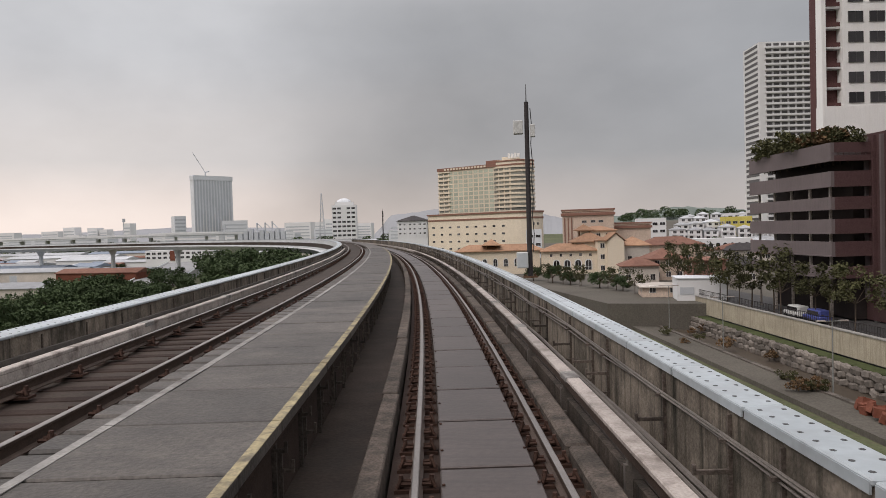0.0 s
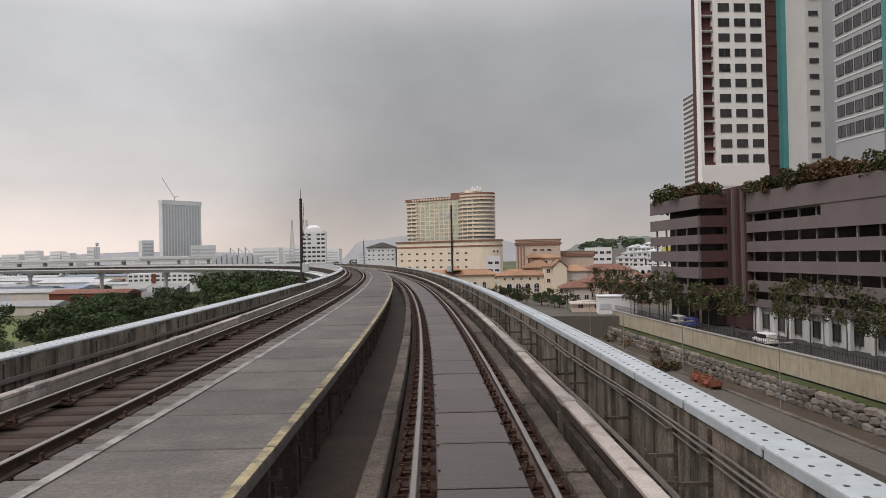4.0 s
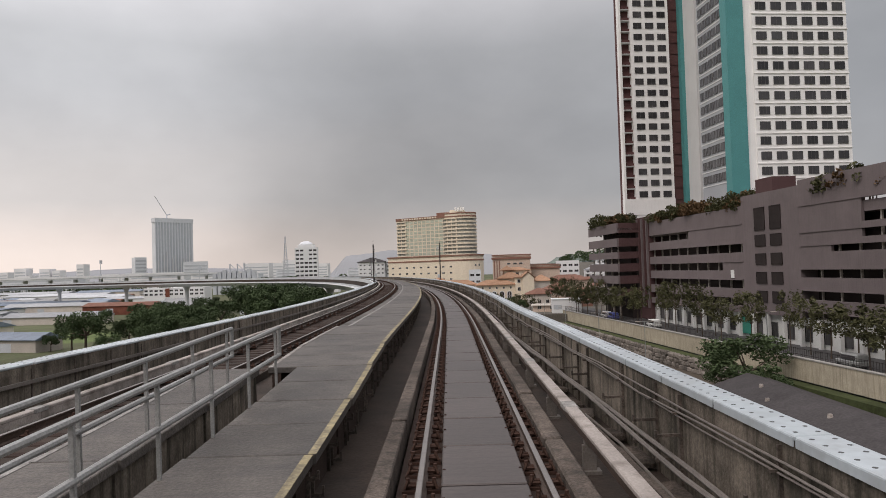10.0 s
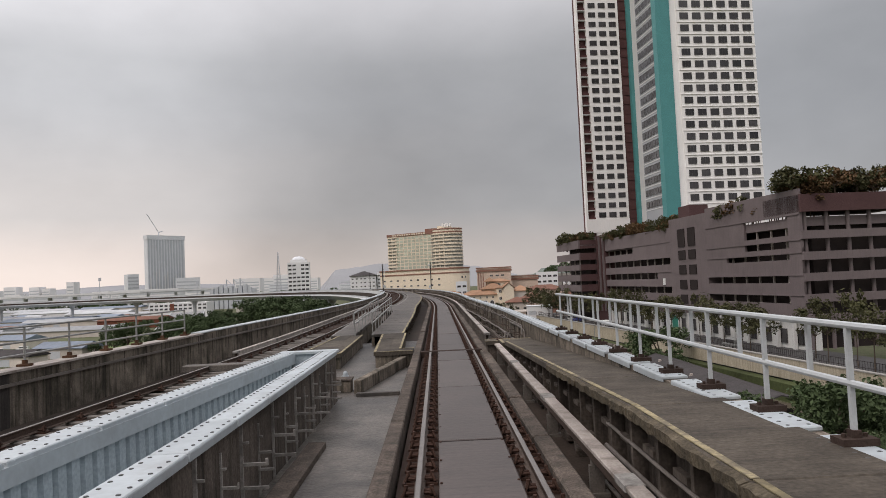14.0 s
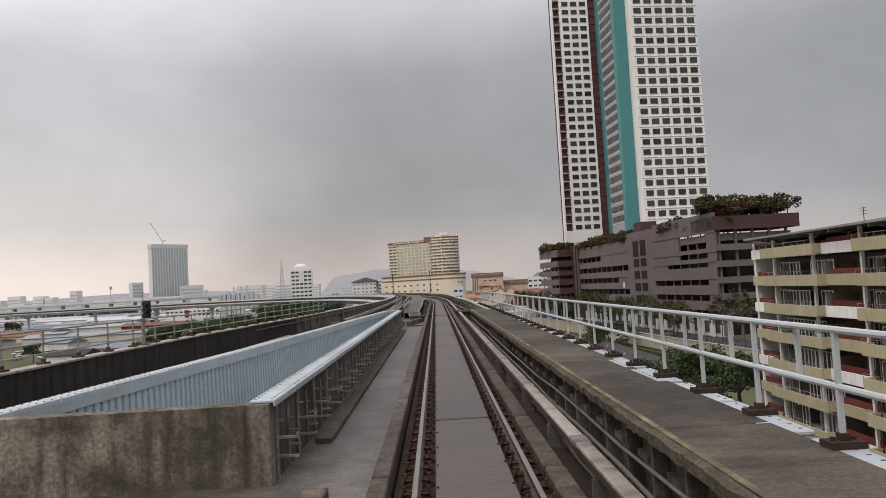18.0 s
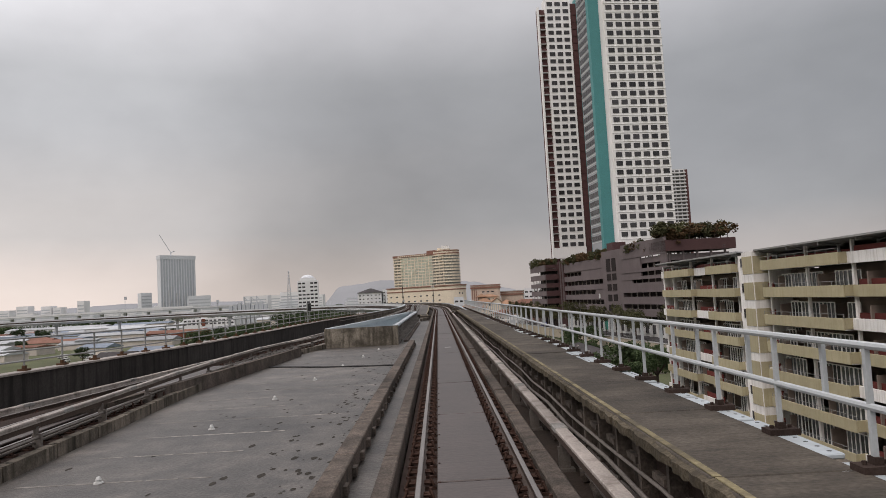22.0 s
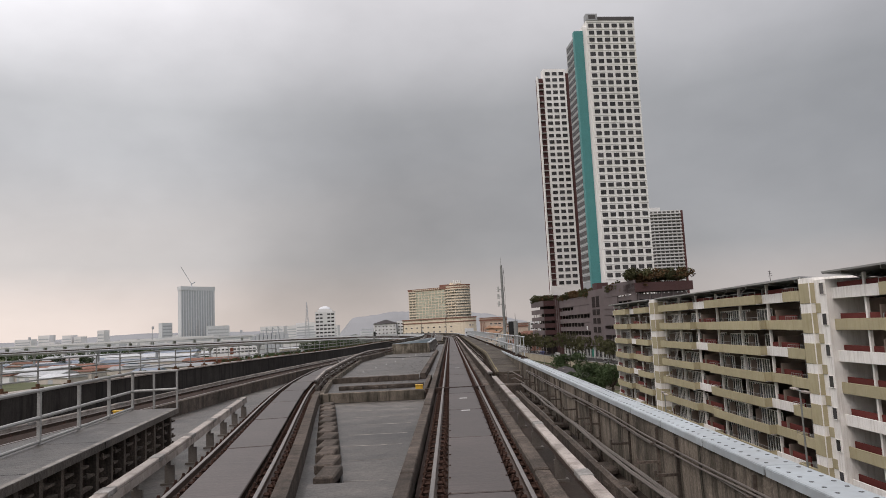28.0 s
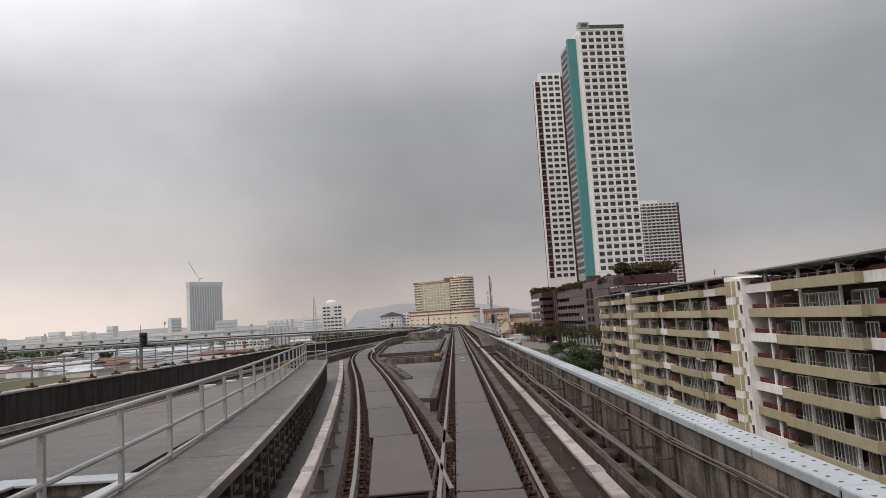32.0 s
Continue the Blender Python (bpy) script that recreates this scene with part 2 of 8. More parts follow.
M = dict(
    deck=mat("deck_concrete", (0.05, 0.038, 0.031), 0.75, 0.45, 1.5, 0.3, 18, streak=0.0, spot=0.5),
    slab=mat("slab_concrete", (0.082, 0.072, 0.063), 0.6, 0.6, 1.3, 0.6, 22, grit=0.28, spot=0.7, streak=0.5, svec=(0.5, 5.0, 1.0), streak_col=(0.05, 0.046, 0.043), rnd=0.18),
    wetwalk=mat("wet_walkway_concrete", (0.074, 0.063, 0.051), 0.75, 0.55, 1.4, 0.5, 22, spot=0.7, streak=0.5, svec=(0.6, 4.0, 1.0), streak_col=(0.03, 0.026, 0.023), rnd=0.18, grit=0.25),
    wet=mat("wet_roof_concrete", (0.084, 0.074, 0.064), 0.46, 0.85, 1.3, 0.9, 14, spot=0.85, fine=0.8, streak=0.5, svec=(0.35, 0.6, 1.0), streak_col=(0.038, 0.034, 0.031), grit=0.28),
    parapet=mat("parapet_concrete", (0.175, 0.148, 0.12), 0.9, 0.5, 1.9, 0.55, 25, streak=1.0, streak_col=(0.022, 0.021, 0.016), svec=(2.6, 2.6, 0.2), spot=0.75, fine=0.55, grit=0.2),
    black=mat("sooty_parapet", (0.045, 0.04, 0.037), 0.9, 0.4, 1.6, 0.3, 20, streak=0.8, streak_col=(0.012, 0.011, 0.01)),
    wellwall=mat("sooty_wall_concrete", (0.1, 0.083, 0.07), 0.9, 0.5, 1.9, 0.6, 22, streak=0.9, streak_col=(0.025, 0.021, 0.018), svec=(2.6, 2.6, 0.2), spot=0.6, grit=0.25),
    mossy=mat("mossy_concrete", (0.24, 0.21, 0.17), 0.9, 0.55, 1.6, 0.8, 18, streak=0.9, streak_col=(0.05, 0.043, 0.033), svec=(2.2, 2.2, 0.25), spot=0.8, fine=0.9, grit=0.3),
    jointfill=mat("pale_joint_filler", (0.27, 0.25, 0.23), 0.8, 0.4, 3, 0.2, 30, spot=0.9, streak_col=(0.11, 0.1, 0.09), fine=1.5),
    crust=mat("mossy_slab_edge", (0.09, 0.075, 0.053), 0.9, 0.6, 3, 0.9, 30, spot=0.8, streak=0.6, svec=(3, 3, 3), streak_col=(0.05, 0.042, 0.032), fine=1.4, grit=0.35),
    mosspatch=mat("dark_moss", (0.042, 0.037, 0.031), 0.9, 0.4, 4, 0.4, 30),
    sleeper=mat("sleeper_concrete", (0.16, 0.145, 0.13), 0.8, 0.4, 2.5, 0.4, 30, spot=0.5, rnd=0.2),
    kerb=mat("kerb_concrete", (0.1, 0.081, 0.068), 0.85, 0.55, 2.5, 0.7, 30, grit=0.35, streak=0.7, spot=0.6, rnd=0.15),
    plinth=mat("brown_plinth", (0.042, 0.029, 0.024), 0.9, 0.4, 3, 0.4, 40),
    rail=mat("rusty_rail_side", (0.085, 0.06, 0.048), 0.6, 0.3, 8, 0.2, 60, metal=0.5),
    railtop=mat("polished_rail_head", (0.27, 0.245, 0.23), 0.42, 0.2, 6, 0.05, 80, metal=0.85),
    clip=mat("rusty_clip", (0.058, 0.033, 0.025), 0.8, 0.4, 12, 0.2, 60, metal=0.2),
    motor=mat("worn_reaction_plate", (0.074, 0.058, 0.052), 0.44, 0.3, 1.6, 0.2, 12, metal=0.2, spot=0.4, streak=0.75, svec=(0.35, 7.0, 1.0), streak_col=(0.038, 0.031, 0.028), rnd=0.16),
    cover=mat("grey_cover", (0.34, 0.3, 0.27), 0.55, 0.3, 2.5, 0.15, 30, spot=0.9, streak_col=(0.13, 0.105, 0.088), fine=1.4, rnd=0.2),
    cap=mat("white_cap_sheet", (0.37, 0.41, 0.43), 0.45, 0.16, 1.4, 0.06, 10, grit=0.06, spot=0.4, streak_col=(0.25, 0.25, 0.25), rnd=0.1, fine=1.2),
    stud=mat("dark_stud", (0.06, 0.06, 0.06), 0.6, 0.2),
    pipe=mat("grey_conduit", (0.15, 0.132, 0.117), 0.6, 0.3, 4, 0.1, 40, metal=0.2),
    hand=mat("painted_handrail", (0.41, 0.435, 0.445), 0.45, 0.1, 3, 0.05, 40, spot=0.15, streak_col=(0.36, 0.33, 0.3), grit=0.05),
    galvpale=mat("galvanised_tube", (0.34, 0.34, 0.33), 0.45, 0.2, 4, 0.08, 40, metal=0.2, spot=0.3, streak_col=(0.25, 0.24, 0.22)),
    galv=mat("galvanised_rail", (0.30, 0.30, 0.29), 0.5, 0.2, 4, 0.08, 40, metal=0.4),
    yellow=mat("worn_yellow_paint", (0.30, 0.255, 0.155), 0.8, 0.4, 3, 0.2, 30, spot=1.0, streak=0.7, svec=(4, 4, 4), streak_col=(0.095, 0.085, 0.075), fine=1.6),
    oldyellow=mat("flaked_yellow_paint", (0.2, 0.17, 0.1), 0.85, 0.5, 3, 0.3, 30, spot=1.0, streak=1.0, svec=(1.5, 1.5, 1.5), streak_col=(0.085, 0.072, 0.055), fine=0.9),
    whiteline=mat("worn_white_line", (0.26, 0.25, 0.235), 0.8, 0.3, 3, 0.2, 30, spot=0.9, streak_col=(0.11, 0.1, 0.095), fine=1.3),
    rust=mat("rusty_foot", (0.09, 0.05, 0.03), 0.85, 0.4, 5, 0.2, 40),
    corr=mat("blue_grey_sheet", (0.32, 0.37, 0.395), 0.45, 0.12, 1.5, 0.05, 20, streak=0.25, streak_col=(0.25, 0.28, 0.29)),
    mast=mat("grey_steel_mast", (0.25, 0.255, 0.245), 0.5, 0.2, 3, 0.05, 30, metal=0.3),
    darkmast=mat("dark_steel_mast", (0.035, 0.03, 0.03), 0.6, 0.2, 3, 0.05, 30),
    boxgrey=mat("cabinet_paint", (0.5, 0.5, 0.48), 0.5, 0.1, 3, 0.05, 20),
    signal=mat("signal_black", (0.02, 0.02, 0.02), 0.5, 0.2),
    ybox=mat("yellow_box_paint", (0.6, 0.36, 0.05), 0.5, 0.2, 4),
    ground=mat("grassy_ground", (0.085, 0.095, 0.05), 0.95, 0.5, 0.05, 0.3, 3, spot=0.6, streak_col=(0.12, 0.1, 0.075)),
    pave=mat("pale_paving", (0.3, 0.29, 0.27), 0.9, 0.2, 0.4, 0.1, 5),
    road=mat("asphalt", (0.075, 0.073, 0.072), 0.8, 0.2, 0.5, 0.2, 12),
    river=mat("river_silt", (0.075, 0.06, 0.045), 0.35, 0.2, 0.2, 0.1, 3),
    rwall=mat("stained_cream_wall", (0.39, 0.345, 0.265), 0.9, 0.2, 0.7, 0.2, 8, streak=0.7, streak_col=(0.22, 0.19, 0.14)),
    stone=mat("rubble_stone", (0.15, 0.132, 0.115), 0.9, 0.5, 2.4, 0.9, 2.2, rnd=0.3),
    grass=mat("grass_verge", (0.058, 0.07, 0.03), 0.95, 0.4, 1.2, 0.5, 9),
    twhite=mat("tower_white_render", (0.85, 0.84, 0.82), 0.8, 0.07, 0.15, 0.05, 6, streak=0.12, streak_col=(0.5, 0.48, 0.45), grit=0.03),
    tpale=mat("tower_pale_grey", (0.62, 0.62, 0.61), 0.8, 0.07, 0.15, 0.05, 6, streak=0.12, streak_col=(0.42, 0.42, 0.42), grit=0.03),
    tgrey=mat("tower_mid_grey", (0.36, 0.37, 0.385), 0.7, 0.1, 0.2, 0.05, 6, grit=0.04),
    tbrown=mat("tower_brown_render", (0.105, 0.052, 0.05), 0.7, 0.15, 0.3, 0.05, 6),
    teal=mat("tower_teal_paint", (0.075, 0.25, 0.25), 0.6, 0.12, 0.2, 0.05, 6),
    winframe=mat("tower_window_frame", (0.09, 0.085, 0.085), 0.5, 0.2),
    glass=mat("dark_window_glass", (0.045, 0.043, 0.045), 0.12, 0.3, 0.35, 0.0, rnd=0.5),
    pgrey=mat("podium_grey_cladding", (0.162, 0.134, 0.135), 0.75, 0.15, 0.25, 0.08, 6, grit=0.05, streak=0.2, streak_col=(0.08, 0.07, 0.065)),
    # near-black for dark panels, and for shade painted inside the parking decks
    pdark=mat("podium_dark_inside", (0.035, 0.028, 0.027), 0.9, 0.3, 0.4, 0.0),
    pbrown=mat("podium_maroon_cladding", (0.088, 0.05, 0.05), 0.7, 0.15, 0.3, 0.05, 6),
    pwhite=mat("podium_white_wall", (0.62, 0.62, 0.6), 0.8, 0.1, 0.4, 0.05),
    olive=mat("olive_panel", (0.4, 0.355, 0.235), 0.8, 0.14, 0.6, 0.08, 12, streak=0.3, streak_col=(0.26, 0.22, 0.09), rnd=0.07, grit=0.05),
    awhite=mat("apartment_white", (0.8, 0.78, 0.75), 0.85, 0.1, 0.6, 0.08, 12, streak=0.45, streak_col=(0.42, 0.38, 0.33), rnd=0.08, grit=0.05),
    maroon=mat("maroon_parapet", (0.13, 0.035, 0.03), 0.8, 0.2, 0.7, 0.05, rnd=0.2),
    # darker than the outer walls: the balcony recess shade is in this colour
    ashade=mat("apartment_shaded_wall", (0.2, 0.16, 0.135), 0.9, 0.2, 0.5, 0.05),
    hotel=mat("hotel_cream_render", (0.7, 0.61, 0.485), 0.85, 0.08, 0.1, 0.03, 4),
    hotelwin=mat("hotel_window_band", (0.22, 0.22, 0.19), 0.3, 0.2, 0.4, 0.0, rnd=0.3),
    hotelred=mat("hotel_maroon_trim", (0.24, 0.13, 0.1), 0.8, 0.1),
    # distance haze is mixed into the base colours of these next three
    farblue=mat("far_grey_hazed", (0.62, 0.635, 0.655), 0.9, 0.1, 0.02, 0.0),
    fardark=mat("far_dark_hazed", (0.46, 0.48, 0.505), 0.8, 0.1, 0.05, 0.0),
    farhaze=mat("far_render_hazed", (0.74, 0.735, 0.74), 0.9, 0.08, 0.02, 0.0, grit=0.02),
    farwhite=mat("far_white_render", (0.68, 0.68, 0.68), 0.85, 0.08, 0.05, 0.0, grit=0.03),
    roofred=mat("clay_roof", (0.19, 0.1, 0.075), 0.85, 0.3, 0.6, 0.4, 3, rnd=0.25),
    roofora=mat("orange_tile_roof", (0.3, 0.18, 0.115), 0.85, 0.25, 0.6, 0.4, 3, rnd=0.15),
    roofgrey=mat("grey_sheet_roof", (0.36, 0.37, 0.38), 0.6, 0.25, 0.4, 0.1, 3, rnd=0.35),
    roofblue=mat("blue_sheet_roof", (0.16, 0.19, 0.235), 0.6, 0.25, 0.4, 0.1, 3, rnd=0.25),
    roofdark=mat("dark_sheet_roof", (0.055, 0.05, 0.05), 0.8, 0.3, 0.6, 0.2, 4),
    housewall=mat("house_render", (0.54, 0.49, 0.44), 0.9, 0.15, 0.3, 0.05, rnd=0.25),
    trunk=mat("bark", (0.09, 0.07, 0.055), 0.95, 0.3, 4, 0.5, 12),
    leaf=mat("leaf_green", (0.055, 0.078, 0.036), 0.75, 0.4, 0.7, 0.0, rnd=0.2),
    leaf2=mat("leaf_olive", (0.07, 0.07, 0.034), 0.75, 0.4, 0.7, 0.0, rnd=0.25),
    leaf3=mat("leaf_dry", (0.12, 0.075, 0.04), 0.8, 0.4, 0.8, 0.0, rnd=0.25),
    viaduct=mat("viaduct_concrete", (0.52, 0.535, 0.54), 0.85, 0.12, 0.2, 0.05, 5, streak=0.3, streak_col=(0.25, 0.25, 0.25)),
    blue=mat("blue_tarpaulin", (0.08, 0.16, 0.36), 0.6, 0.2),
    signgreen=mat("green_fascia", (0.03, 0.2, 0.15), 0.6, 0.1),
    van=mat("blue_van_paint", (0.07, 0.09, 0.3), 0.4, 0.05),
    aglass=mat("balcony_glass", (0.07, 0.075, 0.075), 0.15, 0.3, 0.35, 0.0, rnd=0.6),
    cloth=mat("balcony_clutter", (0.32, 0.29, 0.27), 0.9, 0.4, 1.5, 0.1, rnd=0.6),
    canopy=mat("grey_canopy_sheet", (0.22, 0.225, 0.23), 0.5, 0.15, 0.8, 0.05),
    hotelpink=mat("pink_cream_render", (0.55, 0.44, 0.36), 0.85, 0.1, 0.15, 0.03, 4, streak=0.2, streak_col=(0.36, 0.29, 0.24), rnd=0.08),
    hotelglass=mat("pale_green_glazing", (0.42, 0.45, 0.36), 0.4, 0.1, 0.3, 0.0, rnd=0.12),
    yellowwall=mat("yellow_render", (0.55, 0.47, 0.12), 0.85, 0.1, 0.15, 0.03, 4),
    town=mat("town_ground", (0.11, 0.1, 0.085), 0.9, 0.35, 0.06, 0.1, 4),
    field=mat("field_grass", (0.11, 0.14, 0.055), 0.95, 0.3, 0.12, 0.3, 4),
    roadpale=mat("pale_road_concrete", (0.24, 0.24, 0.24), 0.85, 0.15, 0.2, 0.05, 6),
    hillgreen=mat("wooded_hill", (0.15, 0.175, 0.155), 0.95, 0.35, 0.02, 0.3, 0.3),
    # far ridges: their haze is painted as a flat blue-grey base colour
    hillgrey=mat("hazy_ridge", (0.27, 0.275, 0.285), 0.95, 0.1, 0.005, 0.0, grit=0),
    rustmetal=mat("rusty_sheet", (0.16, 0.06, 0.04), 0.8, 0.4, 1.5, 0.2),
)


# ---------------------------------------------------------------- helpers
def mesh_of(name, bm, material):
    me = bpy.data.meshes.new(name)
    bm.to_mesh(me)
    bm.free()
    for k in (material if isinstance(material, (list, tuple)) else [material]):
        me.materials.append(M[k])
    return me


def part(name, bm, material, parent=None, label="", kind=""):
    ob = new(name, mesh_of(name, bm, material))
    ob.parent = parent
    if label or kind:
        tagged(ob, label, kind=kind)
    return ob


def raw(name, verts, faces, material, parent=None, label="", kind="", idx=None):
    me = bpy.data.meshes.new(name)
    me.from_pydata(verts, [], faces)
    for k in (material if isinstance(material, (list, tuple)) else [material]):
        me.materials.append(M[k])
    if idx:
        me.polygons.foreach_set("material_index", idx)
    me.update()
    ob = new(name, me)
    ob.parent = parent
    if label or kind:
        tagged(ob, label, kind=kind)
    return ob


def inst(name, me, m, parent=None, label=""):
    ob = new(name, me)
    ob.parent = parent
    ob.matrix_basis = m
    if label:
        ob["label"] = label
    return ob


def thing(name, label, category, group="", at=(0, 0, 0), kind=""):
    ob = new(name)
    ob.location = at
    ob.empty_display_size = 0.2
    return tagged(ob, label, category, group, kind)


def box(bm, x0, x1, y0, y1, z0, z1, m=None, bevel=0.0):
    r = bmesh.ops.create_cube(bm, size=1, matrix=(m or Matrix()) @ Matrix.Translation(((x0 + x1) / 2, (y0 + y1) / 2, (z0 + z1) / 2)) @ Matrix.Diagonal((x1 - x0, y1 - y0, z1 - z0, 1)))
    if bevel:
        es = list({e for v in r["verts"] for e in v.link_edges})
        bmesh.ops.bevel(bm, geom=es, offset=bevel, segments=1, affect="EDGES")
    return bm


def tube(bm, a, b, r0, r1=None, n=8):
    a, b = Vector(a), Vector(b)
    d = b - a
    m = Matrix.Translation((a + b) / 2) @ d.to_track_quat("Z", "Y").to_matrix().to_4x4()
    bmesh.ops.create_cone(bm, cap_ends=True, segments=n, radius1=r0, radius2=r0 if r1 is None else r1, depth=d.length, matrix=m)
    return bm


def long_tube(name, pts, r, material, parent, n=8):
    """One bent tube through points."""
    vs, fs = [], []
    for i, p in enumerate(pts):
        d = (pts[min(i + 1, len(pts) - 1)] - pts[max(i - 1, 0)]).normalized()
        a = d.orthogonal().normalized() if abs(d.z) > 0.9 else d.cross(Vector((0, 0, 1))).normalized()
        b = a.cross(d)
        vs += [tuple(p + a * r * math.cos(k * math.tau / n) + b * r * math.sin(k * math.tau / n)) for k in range(n)]
    for i in range(len(pts) - 1):
        for k in range(n):
            fs.append((i * n + k, i * n + (k + 1) % n, (i + 1) * n + (k + 1) % n, (i + 1) * n + k))
    fs += [tuple(range(n))[::-1], tuple(range(len(vs) - n, len(vs)))]
    me = bpy.data.meshes.new(name)
    me.from_pydata(vs, [], fs)
    me.materials.append(M[material])
    me.update()
    ob = new(name, me)
    ob.parent = parent
    return ob


def boxm(name, material, x0, x1, y0, y1, z0, z1, parent=None, label="", bevel=0.0, m=None):
    return part(name, box(bmesh.new(), x0, x1, y0, y1, z0, z1, m, bevel), material, parent, label)


# ---------------------------------------------------------------- the lines of the tracks
R1, S1, R2, T1 = 656.0, 196.0, 320.0, 0.314
S2 = S1 + R1 * T1


def main_line(s):
    """Place, level and turn of the near track's centre line at s metres along it."""
    z = 0.0
    if s <= S1:
        return 0.0, s, z, 0.0
    if s <= S2:
        a = (s - S1) / R1
        return -R1 * (1 - math.cos(a)), S1 + R1 * math.sin(a), z, a
    x2, y2 = -R1 * (1 - math.cos(T1)), S1 + R1 * math.sin(T1)
    a = T1 + (s - S2) / R2
    return x2 - R2 * (math.cos(T1) - math.cos(a)), y2 + R2 * (math.sin(a) - math.sin(T1)), z, a


def interp(x, pts):
    return float(np.interp(x, [p[0] for p in pts], [p[1] for p in pts]))


def smooth(x, pts):
    """A soft curve through points."""
    return sum(w * interp(x + d, pts) for d, w in ((-9, 0.15), (-4.5, 0.2), (0, 0.3), (4.5, 0.2), (9, 0.15)))


FAR_X = [(-60, -13.4), (20, -13.3), (45, -13.0), (64, -12.5), (80, -11.35), (98, -10.15), (125, -8.95), (140, -8.4), (158, -7.65), (168, -7.25), (198, -6.4), (230, -5.6), (255, -5.2), (400, -5.2)]
FAR_Z = [(-60, 0.0), (80, 0.0), (125, -0.1), (165, -0.12), (198, 0.22), (255, 0.7), (400, 0.7)]
# the far parapet: how far it stands off the track, and its height over that on the straight
PAR_O = [(45, 0.0), (98, -0.4), (121, -1.05), (130, -1.3), (150, -1.0), (160, -1.1), (175, -0.6), (198, 0.1), (230, 0.0), (400, 0.0)]
PAR_T = [(45, 0.0), (64, -0.05), (80, -0.13), (98, -0.26), (130, -0.26), (160, -0.33), (175, -0.31), (198, -0.26), (230, -0.1), (255, 0.0), (400, 0.0)]


def far_line(s):
    """The second track: beside the first in the curve, drawing away from it along the straight."""
    x, y, z, a = main_line(s)
    o = smooth(s, FAR_X)
    return x + o * math.cos(a), y + o * math.sin(a), z + smooth(s, FAR_Z), a + (math.atan((smooth(s - 1, FAR_X) - smooth(s + 1, FAR_X)) / 2) if s < 190 else 0)


CROSS = [(-10, -0.1), (0, -0.45), (9, -1.35), (12.7, -1.82), (17, -2.4), (25.2, -3.58), (30, -4.27), (34, -4.87), (42.7, -6.3), (48.5, -7.35), (60, -8.8), (75, -9.75), (90, -10.5), (104, -9.95)]


def cross_line(s):
    z = 0.0 if s < 50 else smooth(s, FAR_Z) * min(1, (s - 50) / 30)
    return smooth(s, CROSS), s, z, math.atan((smooth(s - 1, CROSS) - smooth(s + 1, CROSS)) / 2)


EDGE = [(50, -6.2), (60, -7.45), (75, -8.45), (88, -9.2), (95, -9.4), (101, -9.35), (106, -8.6), (110, -7.7)]


def slab_edge(s):
    """The edge of the roof slab beside the crossover."""
    x0, x1 = interp(s - 1, EDGE), interp(s + 1, EDGE)
    return interp(s, EDGE), s, 0.0, math.atan((x0 - x1) / 2)


def stations(a, b, step):
    n = max(1, round((b - a) / step))
    return [a + (b - a) * i / n for i in range(n + 1)]


def adaptive(a, b):
    """Stations: sparse on the straight, close in the curve."""
    out = [a]
    while out[-1] < b - 0.01:
        out.append(min(b, out[-1] + (8.0 if out[-1] < 96 else 4.0 if out[-1] < 440 else 8.0)))
    return out


def sweep(name, ss, prof, material, parent=None, label="", line=main_line, kind="", idx=None, shift=None):
    """A closed section (offset to the right, height) drawn along a line."""
    vs, fs, mi, n = [], [], [], len(prof)
    for s in ss:
        x, y, z, a = line(s)
        c, t = math.cos(a), math.sin(a)
        d = shift(s) if shift else (0.0, 0.0)
        vs += [(x + (o + d[0]) * c, y + (o + d[0]) * t, z + h + d[1]) for o, h in prof]
    for k in range(len(ss) - 1):
        for i in range(n):
            j = (i + 1) % n
            fs.append((k * n + i, k * n + j, (k + 1) * n + j, (k + 1) * n + i))
            mi.append(idx[i] if idx else 0)
    fs += [tuple(range(n))[::-1], tuple(range((len(ss) - 1) * n, len(ss) * n))]
    mi += [0, 0]
    return raw(name, vs, fs, material, parent, label, kind, mi if idx else None)


def rect(a, b, z0, z1):
    return [(a, z0), (b, z0), (b, z1), (a, z1)]


def on_line(s, o=0.0, h=0.0, line=main_line):
    x, y, z, a = line(s)
    return Matrix.Translation((x + o * math.cos(a), y + o * math.sin(a), z + h)) @ Matrix.Rotation(a, 4, "Z")


# ---------------------------------------------------------------- viaduct deck and track beds
def par_in(s):
    return interp(s, [(168, 2.77), (194, 2.1)])


deck = thing("deck", "stained concrete viaduct deck with two railway tracks", "deck", kind="structure")
ALL = adaptive(-40, 860)
sweep("near_deck", ALL, [(-2.3, -0.75), (3.2, -0.75), (3.2, -0.45), (-2.3, -0.45)], "deck", deck)
sweep("far_deck", adaptive(-40, 108.6), [(-1.9, -1.2), (1.3, -1.2), (1.3, -0.45), (-1.9, -0.45)], "deck", deck, line=far_line)
sweep("far_deck", stations(108.6, 151.6, 4.3), [(-3.3, -1.2), (2.05, -1.2), (2.05, -0.45), (-3.3, -0.45)], "deck", deck, line=far_line)
sweep("far_deck", stations(151.6, 187.6, 4), [(-3.3, -1.2), (2.05, -1.2), (2.05, -0.45), (-3.3, -0.45)], "deck", deck, line=far_line)
sweep("far_deck", adaptive(187.6, 860), [(-2.3, -1.4), (2.9, -1.4), (2.9, -0.45), (-2.3, -0.45)], "deck", deck, line=far_line)
sweep("girder", ALL, [(-7.2, -2.7), (-1.2, -2.7), (1.6, -1.21), (-9.0, -1.21)], "viaduct", deck)
pier_me = bmesh.new()
